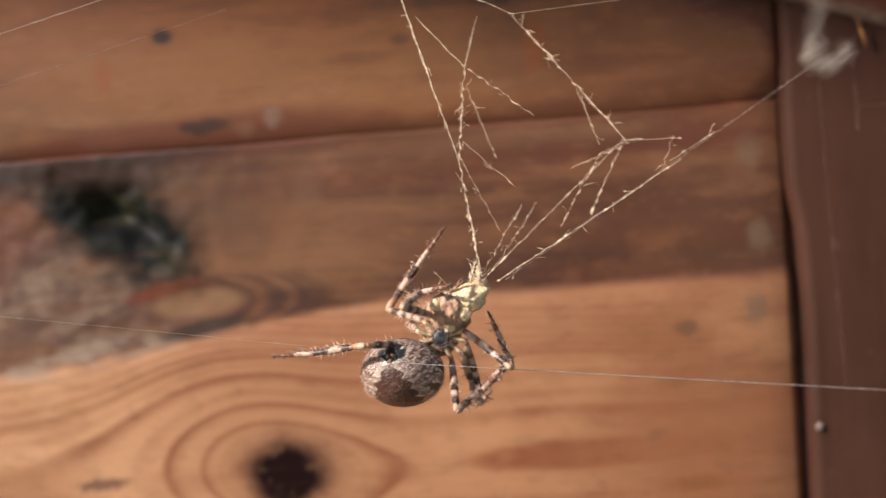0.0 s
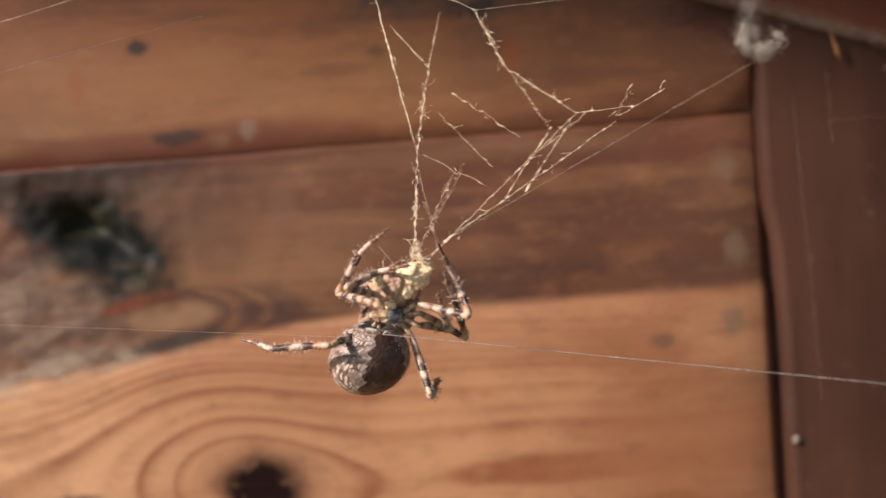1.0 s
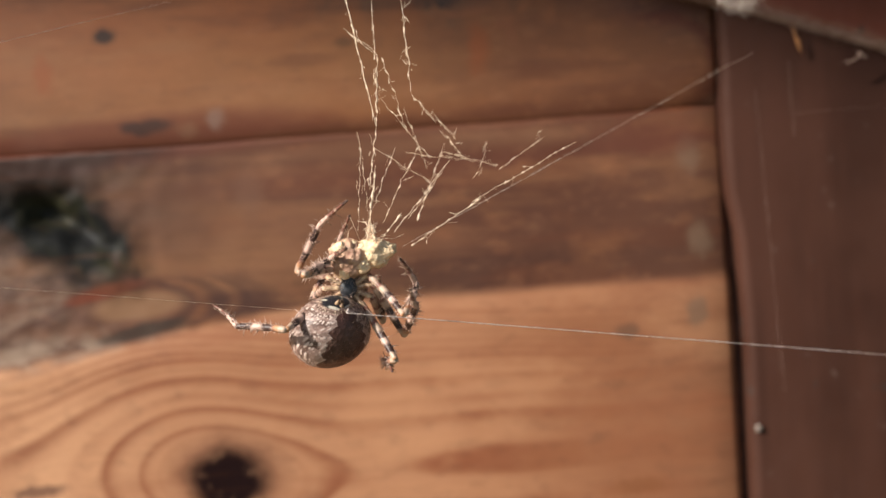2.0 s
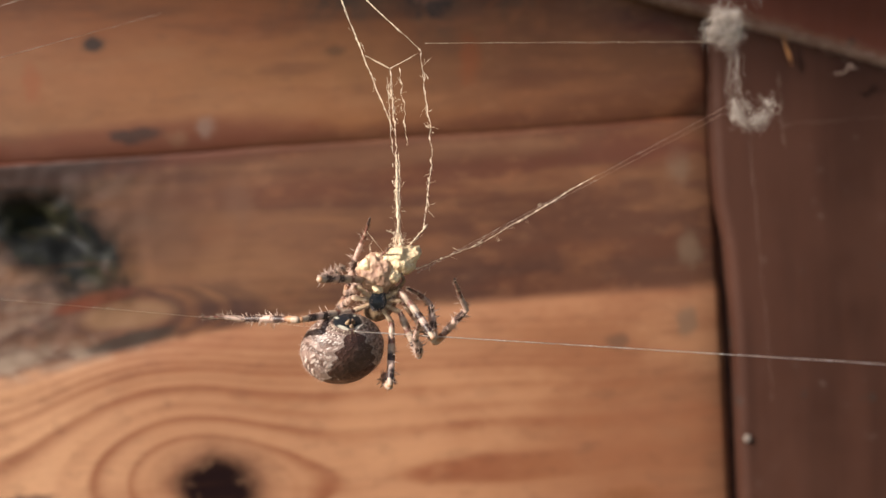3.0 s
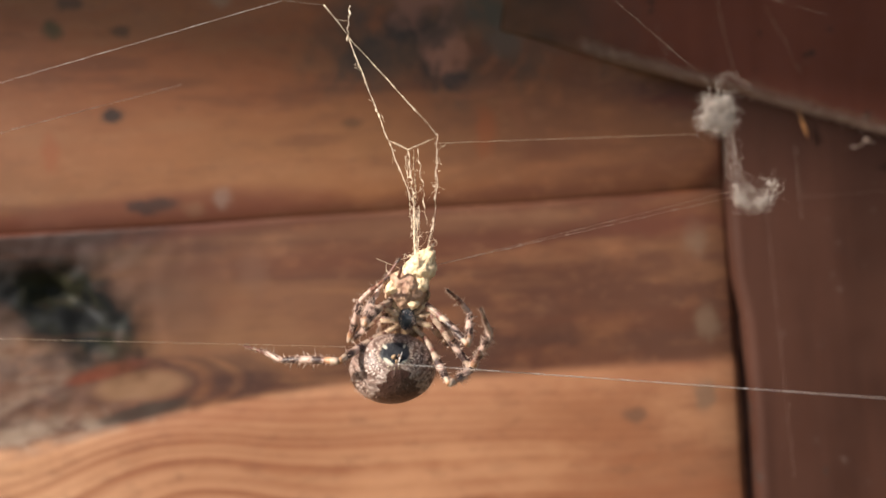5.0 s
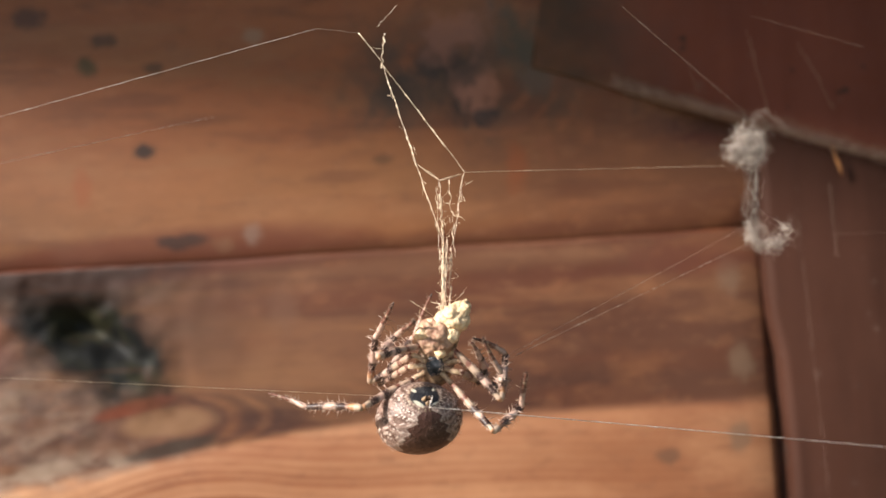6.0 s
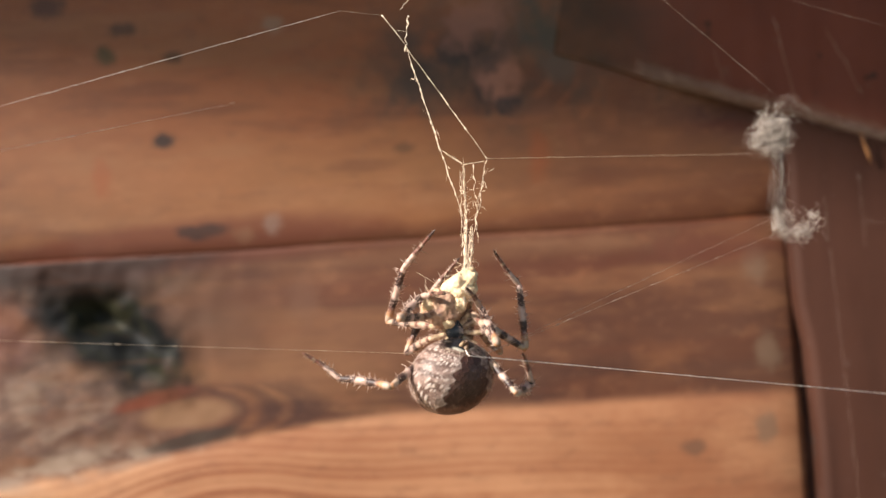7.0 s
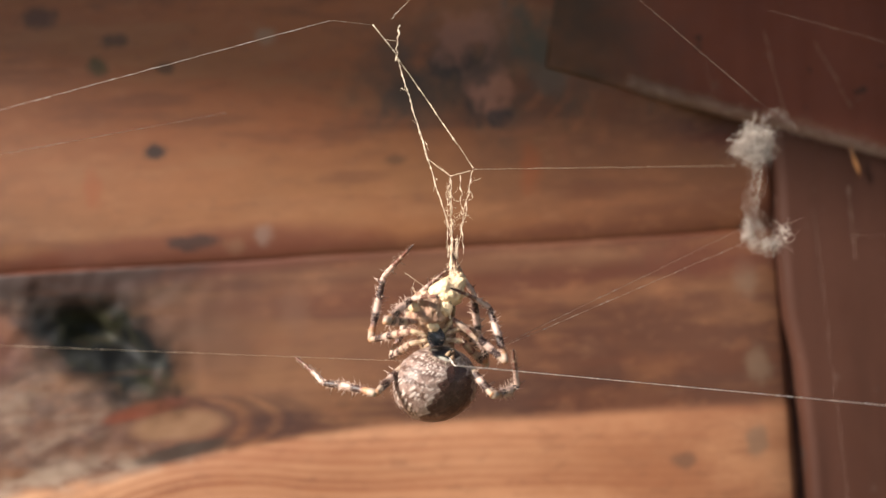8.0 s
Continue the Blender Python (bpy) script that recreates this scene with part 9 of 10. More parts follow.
    walk(STRANDS["hem_3"], [
        (0, pose(0.01253, 0.08081, 1.83674, -86.6, 40.3, -174.7)), (0.5, pose(0.01367, 0.08082, 1.83591, -87.4, 31.8, -175.1)),
        (1, pose(0.00847, 0.08080, 1.84037, -86.7, 39.9, -174.9)), (1.5, pose(0.00561, 0.08082, 1.83983, -86.8, 37.2, -174.7)),
        (1.7, pose(0.00402, 0.08089, 1.83966, -85.8, 39.4, -173.5)), (2.8, pose(0.00567, 0.08209, 1.83752, -47.9, 60.1, -133.8)),
        (3, pose(0.00602, 0.08229, 1.83772, -68.1, 40.0, -148.0)), (3.5, pose(0.00764, 0.08231, 1.83942, -48.8, 55.8, -133.4)),
        (4, pose(0.00915, 0.08266, 1.84436, -47.5, 50.4, -130.0)), (4.5, pose(0.00876, 0.08299, 1.84438, -76.0, 19.5, -143.2)),
        (5, pose(0.00470, 0.08317, 1.84477, -54.1, 37.7, -130.2)), (5.2, pose(0.00306, 0.08285, 1.84589, -35.3, 52.4, -119.3)),
        (6.3, pose(0.00227, 0.08241, 1.84239, -17.9, 63.2, -106.1)), (6.5, pose(0.00202, 0.08372, 1.84255, -12.2, 42.6, -98.3)),
        (7, pose(0.00182, 0.08287, 1.84382, -35.0, 52.1, -119.0)), (7.5, pose(0.00113, 0.08260, 1.84517, -47.4, 51.4, -130.4)),
        (8, pose(0.00124, 0.08323, 1.84438, -42.7, 43.1, -122.2)),
    ])
    walk(STRANDS["hem_4"], [
        (0, pose(0.00827, 0.08042, 1.83312, -86.6, 40.3, -174.7)), (0.5, pose(0.00903, 0.08042, 1.83302, -87.4, 31.8, -175.1)),
        (1, pose(0.00397, 0.08040, 1.83659, -86.7, 39.9, -174.9)), (1.5, pose(0.00138, 0.08043, 1.83660, -86.8, 37.2, -174.7)),
        (1.7, pose(0.00078, 0.08052, 1.83698, -85.8, 39.4, -173.5)), (2.8, pose(0.00570, 0.08212, 1.83759, -47.9, 60.1, -133.8)),
        (3, pose(0.00618, 0.08239, 1.83787, -68.1, 40.0, -148.0)), (3.5, pose(0.00774, 0.08241, 1.83963, -48.8, 55.8, -133.4)),
        (4, pose(0.00933, 0.08288, 1.84470, -47.5, 50.4, -130.0)), (4.5, pose(0.00920, 0.08332, 1.84457, -76.0, 19.5, -143.2)),
        (5, pose(0.00503, 0.08356, 1.84516, -54.1, 37.7, -130.2)), (5.2, pose(0.00322, 0.08313, 1.84631, -35.3, 52.4, -119.3)),
        (6.3, pose(0.00231, 0.08255, 1.84267, -17.9, 63.2, -106.1)), (6.5, pose(0.00211, 0.08429, 1.84309, -12.2, 42.6, -98.3)),
        (7, pose(0.00198, 0.08316, 1.84424, -35.0, 52.1, -119.0)), (7.5, pose(0.00130, 0.08280, 1.84550, -47.4, 51.4, -130.4)),
        (8, pose(0.00149, 0.08364, 1.84484, -42.7, 43.1, -122.2)),
    ])
    walk(STRANDS["bridge"], [
        (0, pose(0.01134, 0.08600, 1.86608, -3.0, -5.3, 29.3)), (0.5, pose(0.01477, 0.08600, 1.86509, -3.0, -5.3, 29.5)),
        (1, pose(0.00931, 0.08600, 1.86719, -3.3, -5.8, 29.8)), (1.5, pose(0.00482, 0.08600, 1.86912, -2.9, -8.1, 19.7)),
        (1.7, pose(0.00338, 0.08600, 1.86901, -3.2, -9.0, 19.7)), (2.8, pose(0.00683, 0.08600, 1.86360, 0.0, 0.0, 25.9)),
        (3, pose(0.00759, 0.08600, 1.86303, 0.1, 0.3, 25.6)), (3.5, pose(0.00655, 0.08600, 1.86075, 0.4, 0.7, 26.0)),
        (4, pose(0.01043, 0.08600, 1.86191, 0.1, 0.1, 29.5)), (4.5, pose(0.00997, 0.08600, 1.86234, -0.5, -0.9, 27.4)),
        (5, pose(0.00581, 0.08600, 1.85904, -1.0, -1.5, 33.3)), (5.2, pose(0.00546, 0.08600, 1.85890, -1.0, -1.5, 33.5)),
        (6.3, pose(0.00530, 0.08600, 1.85885, -1.3, -1.9, 33.8)), (6.5, pose(0.00528, 0.08600, 1.85868, -1.2, -1.9, 33.3)),
        (7, pose(0.00490, 0.08600, 1.85862, -1.1, -1.6, 33.8)), (7.5, pose(0.00445, 0.08600, 1.85910, -1.0, -1.6, 33.3)),
        (8, pose(0.00452, 0.08600, 1.85847, -1.3, -1.9, 34.7)),
    ])
    walk(STRANDS["n1"], [
        (0, pose(0.02556, 0.08400, 1.84762, -90.0, 62.4, 180.0)), (0.5, pose(0.02627, 0.08400, 1.84390, -90.0, 64.4, 180.0)),
        (1, pose(0.02133, 0.08400, 1.85070, -90.0, 53.1, 180.0)), (1.5, pose(0.01680, 0.08400, 1.84820, -90.0, 74.6, 180.0)),
        (1.7, pose(0.01328, 0.08400, 1.84729, -90.0, 59.6, 180.0)), (2.8, pose(0.00127, 0.08247, 1.84589, 48.1, 78.8, -42.5)),
        (3, pose(0.00238, 0.08272, 1.84777, -12.8, 80.9, -102.6)), (3.5, pose(0.00289, 0.08315, 1.85043, -32.3, 73.2, -121.1)),
        (4, pose(0.00510, 0.08317, 1.85094, -39.0, 69.1, -127.1)), (4.5, pose(0.00429, 0.08320, 1.84979, -16.8, 67.2, -105.5)),
        (5, pose(0.00229, 0.08316, 1.85027, -6.2, 73.3, -95.9)), (5.2, pose(0.00200, 0.08318, 1.85007, -9.2, 71.1, -98.7)),
        (6.3, pose(0.00155, 0.08314, 1.84887, -12.6, 76.3, -102.3)), (6.5, pose(0.00170, 0.08317, 1.84820, -10.2, 72.8, -99.8)),
        (7, pose(0.00121, 0.08320, 1.84935, -12.3, 68.2, -101.5)), (7.5, pose(0.00121, 0.08319, 1.85021, -36.5, 66.7, -124.2)),
        (8, pose(0.00066, 0.08317, 1.84909, -13.0, 71.7, -102.4)),
    ])
    walk(STRANDS["n2"], [
        (0, pose(0.02207, 0.08400, 1.84579, -90.0, 57.5, 180.0)), (0.5, pose(0.02317, 0.08400, 1.84415, -90.0, 59.5, 180.0)),
        (1, pose(0.01855, 0.08400, 1.85014, -90.0, 52.6, 180.0)), (1.5, pose(0.01388, 0.08400, 1.84844, -90.0, 73.4, 180.0)),
        (1.7, pose(0.00900, 0.08400, 1.84644, -90.0, 53.0, 180.0)), (2.8, pose(0.00138, 0.08277, 1.84585, 42.7, 78.3, -47.9)),
        (3, pose(0.00250, 0.08306, 1.84770, -14.1, 79.5, -103.8)), (3.5, pose(0.00306, 0.08362, 1.85028, -31.4, 71.1, -120.0)),
        (4, pose(0.00527, 0.08367, 1.85075, -37.7, 66.9, -125.4)), (4.5, pose(0.00453, 0.08380, 1.84952, -18.1, 64.3, -106.4)),
        (5, pose(0.00249, 0.08368, 1.85011, -8.5, 70.9, -98.0)), (5.2, pose(0.00222, 0.08373, 1.84986, -11.2, 68.5, -100.5)),
        (6.3, pose(0.00172, 0.08359, 1.84875, -14.0, 74.4, -103.5)), (6.5, pose(0.00190, 0.08369, 1.84803, -12.1, 70.4, -101.4)),
        (7, pose(0.00145, 0.08379, 1.84909, -14.1, 65.3, -102.8)), (7.5, pose(0.00139, 0.08374, 1.84998, -35.6, 64.2, -122.8)),
        (8, pose(0.00087, 0.08371, 1.84890, -14.5, 69.2, -103.6)),
    ])
    walk(STRANDS["n3"], [
        (0, pose(0.02555, 0.08400, 1.84739, 0.0, 2.6, 0.0)), (0.5, pose(0.02709, 0.08400, 1.84447, -0.0, -1.3, 0.0)),
        (1, pose(0.02219, 0.08400, 1.85180, -0.0, -2.6, 0.0)), (1.5, pose(0.01850, 0.08400, 1.84964, -0.0, -1.2, 0.0)),
        (1.7, pose(0.01387, 0.08400, 1.84779, 0.0, 2.8, 0.0)), (2.8, pose(0.00179, 0.08222, 1.84218, -45.5, 77.9, -46.1)),
        (3, pose(0.00222, 0.08241, 1.84403, -100.5, 79.6, -100.3)), (3.5, pose(0.00269, 0.08318, 1.84917, -118.4, 71.5, -117.1)),
        (4, pose(0.00505, 0.08348, 1.85070, -124.8, 67.4, -122.7)), (4.5, pose(0.00429, 0.08362, 1.84968, -104.2, 64.5, -102.9)),
        (5, pose(0.00229, 0.08348, 1.85005, -94.7, 71.0, -94.4)), (5.2, pose(0.00201, 0.08357, 1.84998, -97.3, 68.6, -96.8)),
        (6.3, pose(0.00144, 0.08304, 1.84699, -100.3, 74.5, -99.9)), (6.5, pose(0.00170, 0.08354, 1.84812, -98.3, 70.5, -97.8)),
        (7, pose(0.00121, 0.08361, 1.84924, -100.1, 65.5, -99.2)), (7.5, pose(0.00120, 0.08359, 1.85013, -122.6, 64.7, -120.0)),
        (8, pose(0.00067, 0.08357, 1.84902, -100.7, 69.3, -100.0)),
    ])
    walk(STRANDS["n4"], [
        (0, pose(0.00328, 0.08400, 1.84887, 0.0, 45.1, 0.0)), (0.5, pose(0.00491, 0.08400, 1.84635, 0.0, 49.3, 0.0)),
        (1, pose(0.00071, 0.08400, 1.84762, 0.0, 30.5, 0.0)), (1.5, pose(-0.00132, 0.08400, 1.84496, -0.0, -26.1, 0.0)),
        (1.7, pose(-0.00205, 0.08400, 1.84694, -0.0, -2.3, 0.0)), (2.8, pose(0.00189, 0.08253, 1.84384, -52.6, 78.8, -53.1)),
        (3, pose(0.00267, 0.08275, 1.84560, -110.5, 78.9, -110.1)), (3.5, pose(0.00342, 0.08358, 1.85017, -126.3, 69.7, -124.6)),
        (4, pose(0.00567, 0.08362, 1.85061, -132.0, 65.2, -129.3)), (4.5, pose(0.00506, 0.08373, 1.84941, -114.9, 62.8, -112.4)),
        (5, pose(0.00293, 0.08366, 1.85003, -105.7, 70.0, -104.8)), (5.2, pose(0.00270, 0.08369, 1.84978, -108.3, 67.4, -107.0)),
        (6.3, pose(0.00206, 0.08352, 1.84846, -110.6, 73.5, -109.8)), (6.5, pose(0.00234, 0.08366, 1.84794, -109.0, 69.4, -107.9)),
        (7, pose(0.00198, 0.08373, 1.84900, -111.2, 64.0, -109.2)), (7.5, pose(0.00184, 0.08367, 1.84982, -130.4, 62.3, -127.0)),
        (8, pose(0.00133, 0.08368, 1.84881, -111.3, 68.0, -109.9)),
    ])
    walk(STRANDS["n5"], [
        (0, pose(0.00434, 0.08400, 1.85637, 90.0, 71.8, 0.0)), (0.5, pose(0.00756, 0.08400, 1.85552, 90.0, 65.1, 0.0)),
        (1, pose(0.00311, 0.08400, 1.85329, 90.0, 49.3, 0.0)), (1.5, pose(-0.00002, 0.08400, 1.85550, 90.0, 46.9, 0.0)),
        (1.7, pose(-0.00021, 0.08400, 1.85191, 90.0, 46.2, 0.0)), (2.8, pose(0.00035, 0.08407, 1.85874, -9.2, 77.4, -98.9)),
        (3, pose(0.00197, 0.08407, 1.85862, 0.7, 77.9, -89.3)), (3.5, pose(0.00244, 0.08407, 1.85884, 0.0, 78.1, -90.0)),
        (4, pose(0.00409, 0.08407, 1.85881, 18.7, 76.7, -71.7)), (4.5, pose(0.00357, 0.08407, 1.85777, 11.2, 77.2, -79.0)),
        (5, pose(0.00165, 0.08407, 1.85737, 7.4, 75.9, -82.8)), (5.2, pose(0.00145, 0.08407, 1.85714, 5.0, 75.9, -85.2)),
        (6.3, pose(0.00118, 0.08407, 1.85659, -2.6, 77.1, -92.6)), (6.5, pose(0.00131, 0.08407, 1.85588, -1.1, 77.0, -91.1)),
        (7, pose(0.00107, 0.08407, 1.85686, -8.0, 76.6, -97.7)), (7.5, pose(0.00102, 0.08407, 1.85728, -6.8, 75.9, -96.6)),
        (8, pose(0.00059, 0.08407, 1.85661, -11.1, 76.5, -100.8)),
    ])
    walk(STRANDS["n6"], [
        (0, pose(0.00272, 0.08400, 1.84671, 90.0, 66.2, 0.0)), (0.5, pose(0.00446, 0.08400, 1.84560, 90.0, 67.7, 0.0)),
        (1, pose(-0.00023, 0.08400, 1.84573, 90.0, 80.4, 0.0)), (1.5, pose(-0.00214, 0.08400, 1.84464, -90.0, 72.4, 180.0)),
        (1.7, pose(-0.00421, 0.08400, 1.84671, -90.0, 75.7, 180.0)), (2.8, pose(0.00161, 0.08256, 1.84592, 41.5, 79.5, -48.9)),
        (3, pose(0.00277, 0.08281, 1.84774, -21.7, 80.1, -111.4)), (3.5, pose(0.00346, 0.08326, 1.85032, -38.7, 71.3, -127.2)),
        (4, pose(0.00572, 0.08328, 1.85078, -44.5, 66.9, -132.1)), (4.5, pose(0.00512, 0.08333, 1.84963, -26.1, 65.3, -114.0)),
        (5, pose(0.00296, 0.08330, 1.85021, -16.2, 72.1, -105.5)), (5.2, pose(0.00274, 0.08332, 1.84997, -19.1, 69.7, -108.0)),
        (6.3, pose(0.00210, 0.08326, 1.84881, -21.8, 75.2, -111.1)), (6.5, pose(0.00237, 0.08330, 1.84812, -19.9, 71.5, -109.0)),
        (7, pose(0.00203, 0.08334, 1.84922, -22.1, 66.5, -110.4)), (7.5, pose(0.00190, 0.08329, 1.85001, -42.7, 64.3, -129.7)),
        (8, pose(0.00137, 0.08331, 1.84899, -22.4, 70.2, -111.2)),
    ])
    walk(STRANDS["n7"], [
        (0, pose(0.00470, 0.08400, 1.85890, 90.0, 39.7, 0.0)), (0.5, pose(0.00677, 0.08400, 1.85753, 90.0, 53.0, 0.0)),
        (1, pose(0.00527, 0.08400, 1.85584, 90.0, 37.3, 0.0)), (1.5, pose(0.00066, 0.08400, 1.85427, 90.0, 33.7, 0.0)),
        (1.7, pose(0.00024, 0.08400, 1.85737, 90.0, 54.7, 0.0)), (2.8, pose(0.00221, 0.08515, 1.85986, -2.6, 77.5, -92.5)),
        (3, pose(0.00379, 0.08515, 1.85978, 7.5, 77.8, -82.6)), (3.5, pose(0.00426, 0.08515, 1.86001, 7.0, 78.0, -83.2)),
        (4, pose(0.00584, 0.08515, 1.85991, 24.5, 76.2, -66.1)), (4.5, pose(0.00535, 0.08515, 1.85889, 17.5, 76.9, -72.9)),
        (5, pose(0.00344, 0.08515, 1.85837, 13.2, 75.6, -77.2)), (5.2, pose(0.00326, 0.08515, 1.85814, 10.8, 75.7, -79.5)),
        (6.3, pose(0.00301, 0.08515, 1.85767, 3.8, 77.1, -86.3)), (6.5, pose(0.00314, 0.08515, 1.85696, 5.3, 77.0, -84.8)),
        (7, pose(0.00292, 0.08515, 1.85792, -1.7, 76.7, -91.7)), (7.5, pose(0.00286, 0.08515, 1.85829, -0.8, 76.0, -90.8)),
        (8, pose(0.00246, 0.08515, 1.85767, -4.9, 76.7, -94.8)),
    ])
    walk(STRANDS["n8"], [
        (0, pose(0.00525, 0.08400, 1.83144, 90.0, -55.9, 0.0)), (0.5, pose(0.00527, 0.08400, 1.83012, 90.0, -45.3, 0.0)),
        (1, pose(-0.00022, 0.08400, 1.83589, 90.0, -62.0, 0.0)), (1.5, pose(-0.00285, 0.08400, 1.83636, 90.0, -70.4, 0.0)),
        (1.7, pose(-0.00415, 0.08400, 1.83800, 90.0, -58.7, 0.0)), (2.8, pose(0.00294, 0.08092, 1.83461, -48.6, -79.3, 138.1)),
        (3, pose(0.00199, 0.08090, 1.83641, 15.9, -81.3, 74.3)), (3.5, pose(0.00145, 0.08066, 1.84101, 35.5, -73.5, 55.6)),
        (4, pose(0.00302, 0.08031, 1.84174, 42.1, -69.4, 49.8)), (4.5, pose(0.00331, 0.07947, 1.84071, 20.1, -68.1, 71.3)),
        (5, pose(0.00203, 0.08029, 1.84085, 9.1, -74.1, 81.3)), (5.2, pose(0.00156, 0.07997, 1.84075, 12.3, -72.0, 78.3)),
        (6.3, pose(0.00109, 0.08082, 1.83930, 15.7, -76.9, 74.7)), (6.5, pose(0.00124, 0.08025, 1.83879, 13.3, -73.6, 77.2)),
        (7, pose(0.00053, 0.07956, 1.84021, 15.5, -69.1, 75.5)), (7.5, pose(-0.00094, 0.07991, 1.84117, 39.6, -67.1, 52.6)),
        (8, pose(0.00004, 0.08010, 1.83974, 16.2, -72.5, 74.6)),
    ])
    walk(STRANDS["n9"], [
        (0, pose(0.01787, 0.08400, 1.84408, -0.0, -19.7, 0.0)), (0.5, pose(0.01920, 0.08400, 1.84328, 0.0, 41.2, 0.0)),
        (1, pose(0.01635, 0.08400, 1.84679, -0.0, -34.2, 0.0)), (1.5, pose(0.00932, 0.08400, 1.84882, -0.0, -5.1, 0.0)),
        (1.7, pose(0.00376, 0.08400, 1.84726, -0.0, -3.1, 0.0)), (2.8, pose(0.00192, 0.08225, 1.84442, -49.5, 80.2, -49.9)),
        (3, pose(0.00282, 0.08246, 1.84625, -116.5, 80.2, -116.2)), (3.5, pose(0.00363, 0.08308, 1.85035, -132.8, 71.2, -131.2)),
        (4, pose(0.00591, 0.08306, 1.85080, -138.3, 66.7, -135.9)), (4.5, pose(0.00535, 0.08308, 1.84970, -120.9, 65.6, -118.6)),
        (5, pose(0.00315, 0.08310, 1.85026, -111.2, 72.5, -110.3)), (5.2, pose(0.00295, 0.08310, 1.85003, -114.1, 70.1, -112.8)),
        (6.3, pose(0.00226, 0.08309, 1.84885, -116.5, 75.4, -115.8)), (6.5, pose(0.00257, 0.08310, 1.84817, -114.8, 71.8, -113.7)),
        (7, pose(0.00226, 0.08309, 1.84928, -117.1, 66.9, -115.2)), (7.5, pose(0.00212, 0.08306, 1.85005, -136.6, 64.1, -133.6)),
        (8, pose(0.00157, 0.08309, 1.84904, -117.3, 70.5, -115.9)),
    ])
    walk(STRANDS["n10"], [
        (0, pose(0.01931, 0.08400, 1.85553, 90.0, 72.2, 0.0)), (0.5, pose(0.02230, 0.08400, 1.85201, 90.0, 76.4, 0.0)),
        (1, pose(0.01364, 0.08400, 1.85791, 90.0, 59.7, 0.0)), (1.5, pose(0.00884, 0.08400, 1.85751, 90.0, 65.4, 0.0)),
        (1.7, pose(0.00470, 0.08400, 1.85584, 90.0, 70.2, 0.0)), (2.8, pose(0.00163, 0.08195, 1.84342, 51.1, 79.2, -39.4)),
        (3, pose(0.00229, 0.08212, 1.84529, -14.0, 81.7, -103.9)), (3.5, pose(0.00291, 0.08283, 1.85042, -34.9, 74.4, -123.8)),
        (4, pose(0.00514, 0.08283, 1.85101, -41.7, 70.3, -130.0)), (4.5, pose(0.00434, 0.08280, 1.84992, -18.2, 69.2, -107.1)),
        (5, pose(0.00232, 0.08283, 1.85035, -6.7, 74.9, -96.5)), (5.2, pose(0.00204, 0.08282, 1.85016, -10.0, 72.9, -99.6)),
        (6.3, pose(0.00154, 0.08270, 1.84825, -13.8, 77.6, -103.5)), (6.5, pose(0.00173, 0.08283, 1.84828, -11.2, 74.4, -100.8)),
        (7, pose(0.00125, 0.08280, 1.84947, -13.4, 70.2, -102.6)), (7.5, pose(0.00126, 0.08282, 1.85031, -39.1, 68.2, -127.0)),
        (8, pose(0.00070, 0.08282, 1.84918, -14.2, 73.4, -103.6)),
    ])
    walk(STRANDS["n11"], [
        (0, pose(0.03049, 0.08400, 1.84291, 90.0, -67.5, 0.0)), (0.5, pose(0.03170, 0.08400, 1.84348, 90.0, -55.3, 0.0)),
        (1, pose(0.02761, 0.08400, 1.85099, 90.0, -59.3, 0.0)), (1.5, pose(0.02582, 0.08400, 1.84484, 90.0, -83.8, 0.0)),
        (1.7, pose(0.02056, 0.08400, 1.84393, 90.0, -69.6, 0.0)), (2.8, pose(0.00304, 0.08100, 1.83460, -36.1, -80.0, 125.6)),
        (3, pose(0.00209, 0.08098, 1.83641, 27.5, -79.3, 62.9)), (3.5, pose(0.00168, 0.08093, 1.84178, 42.7, -69.9, 49.1)),
        (4, pose(0.00355, 0.08091, 1.84351, 48.0, -65.2, 44.7)), (4.5, pose(0.00385, 0.08086, 1.84410, 32.2, -63.6, 60.6)),
        (5, pose(0.00221, 0.08091, 1.84273, 22.9, -71.0, 68.2)), (5.2, pose(0.00183, 0.08089, 1.84333, 25.7, -68.4, 65.9)),
        (6.3, pose(0.00120, 0.08094, 1.83948, 27.7, -74.1, 63.2)), (6.5, pose(0.00147, 0.08090, 1.84078, 26.3, -70.2, 65.1)),
        (7, pose(0.00094, 0.08086, 1.84348, 28.5, -65.0, 63.8)), (7.5, pose(-0.00017, 0.08088, 1.84379, 46.6, -62.4, 46.9)),
        (8, pose(0.00033, 0.08090, 1.84206, 28.6, -68.8, 63.1)),
    ])
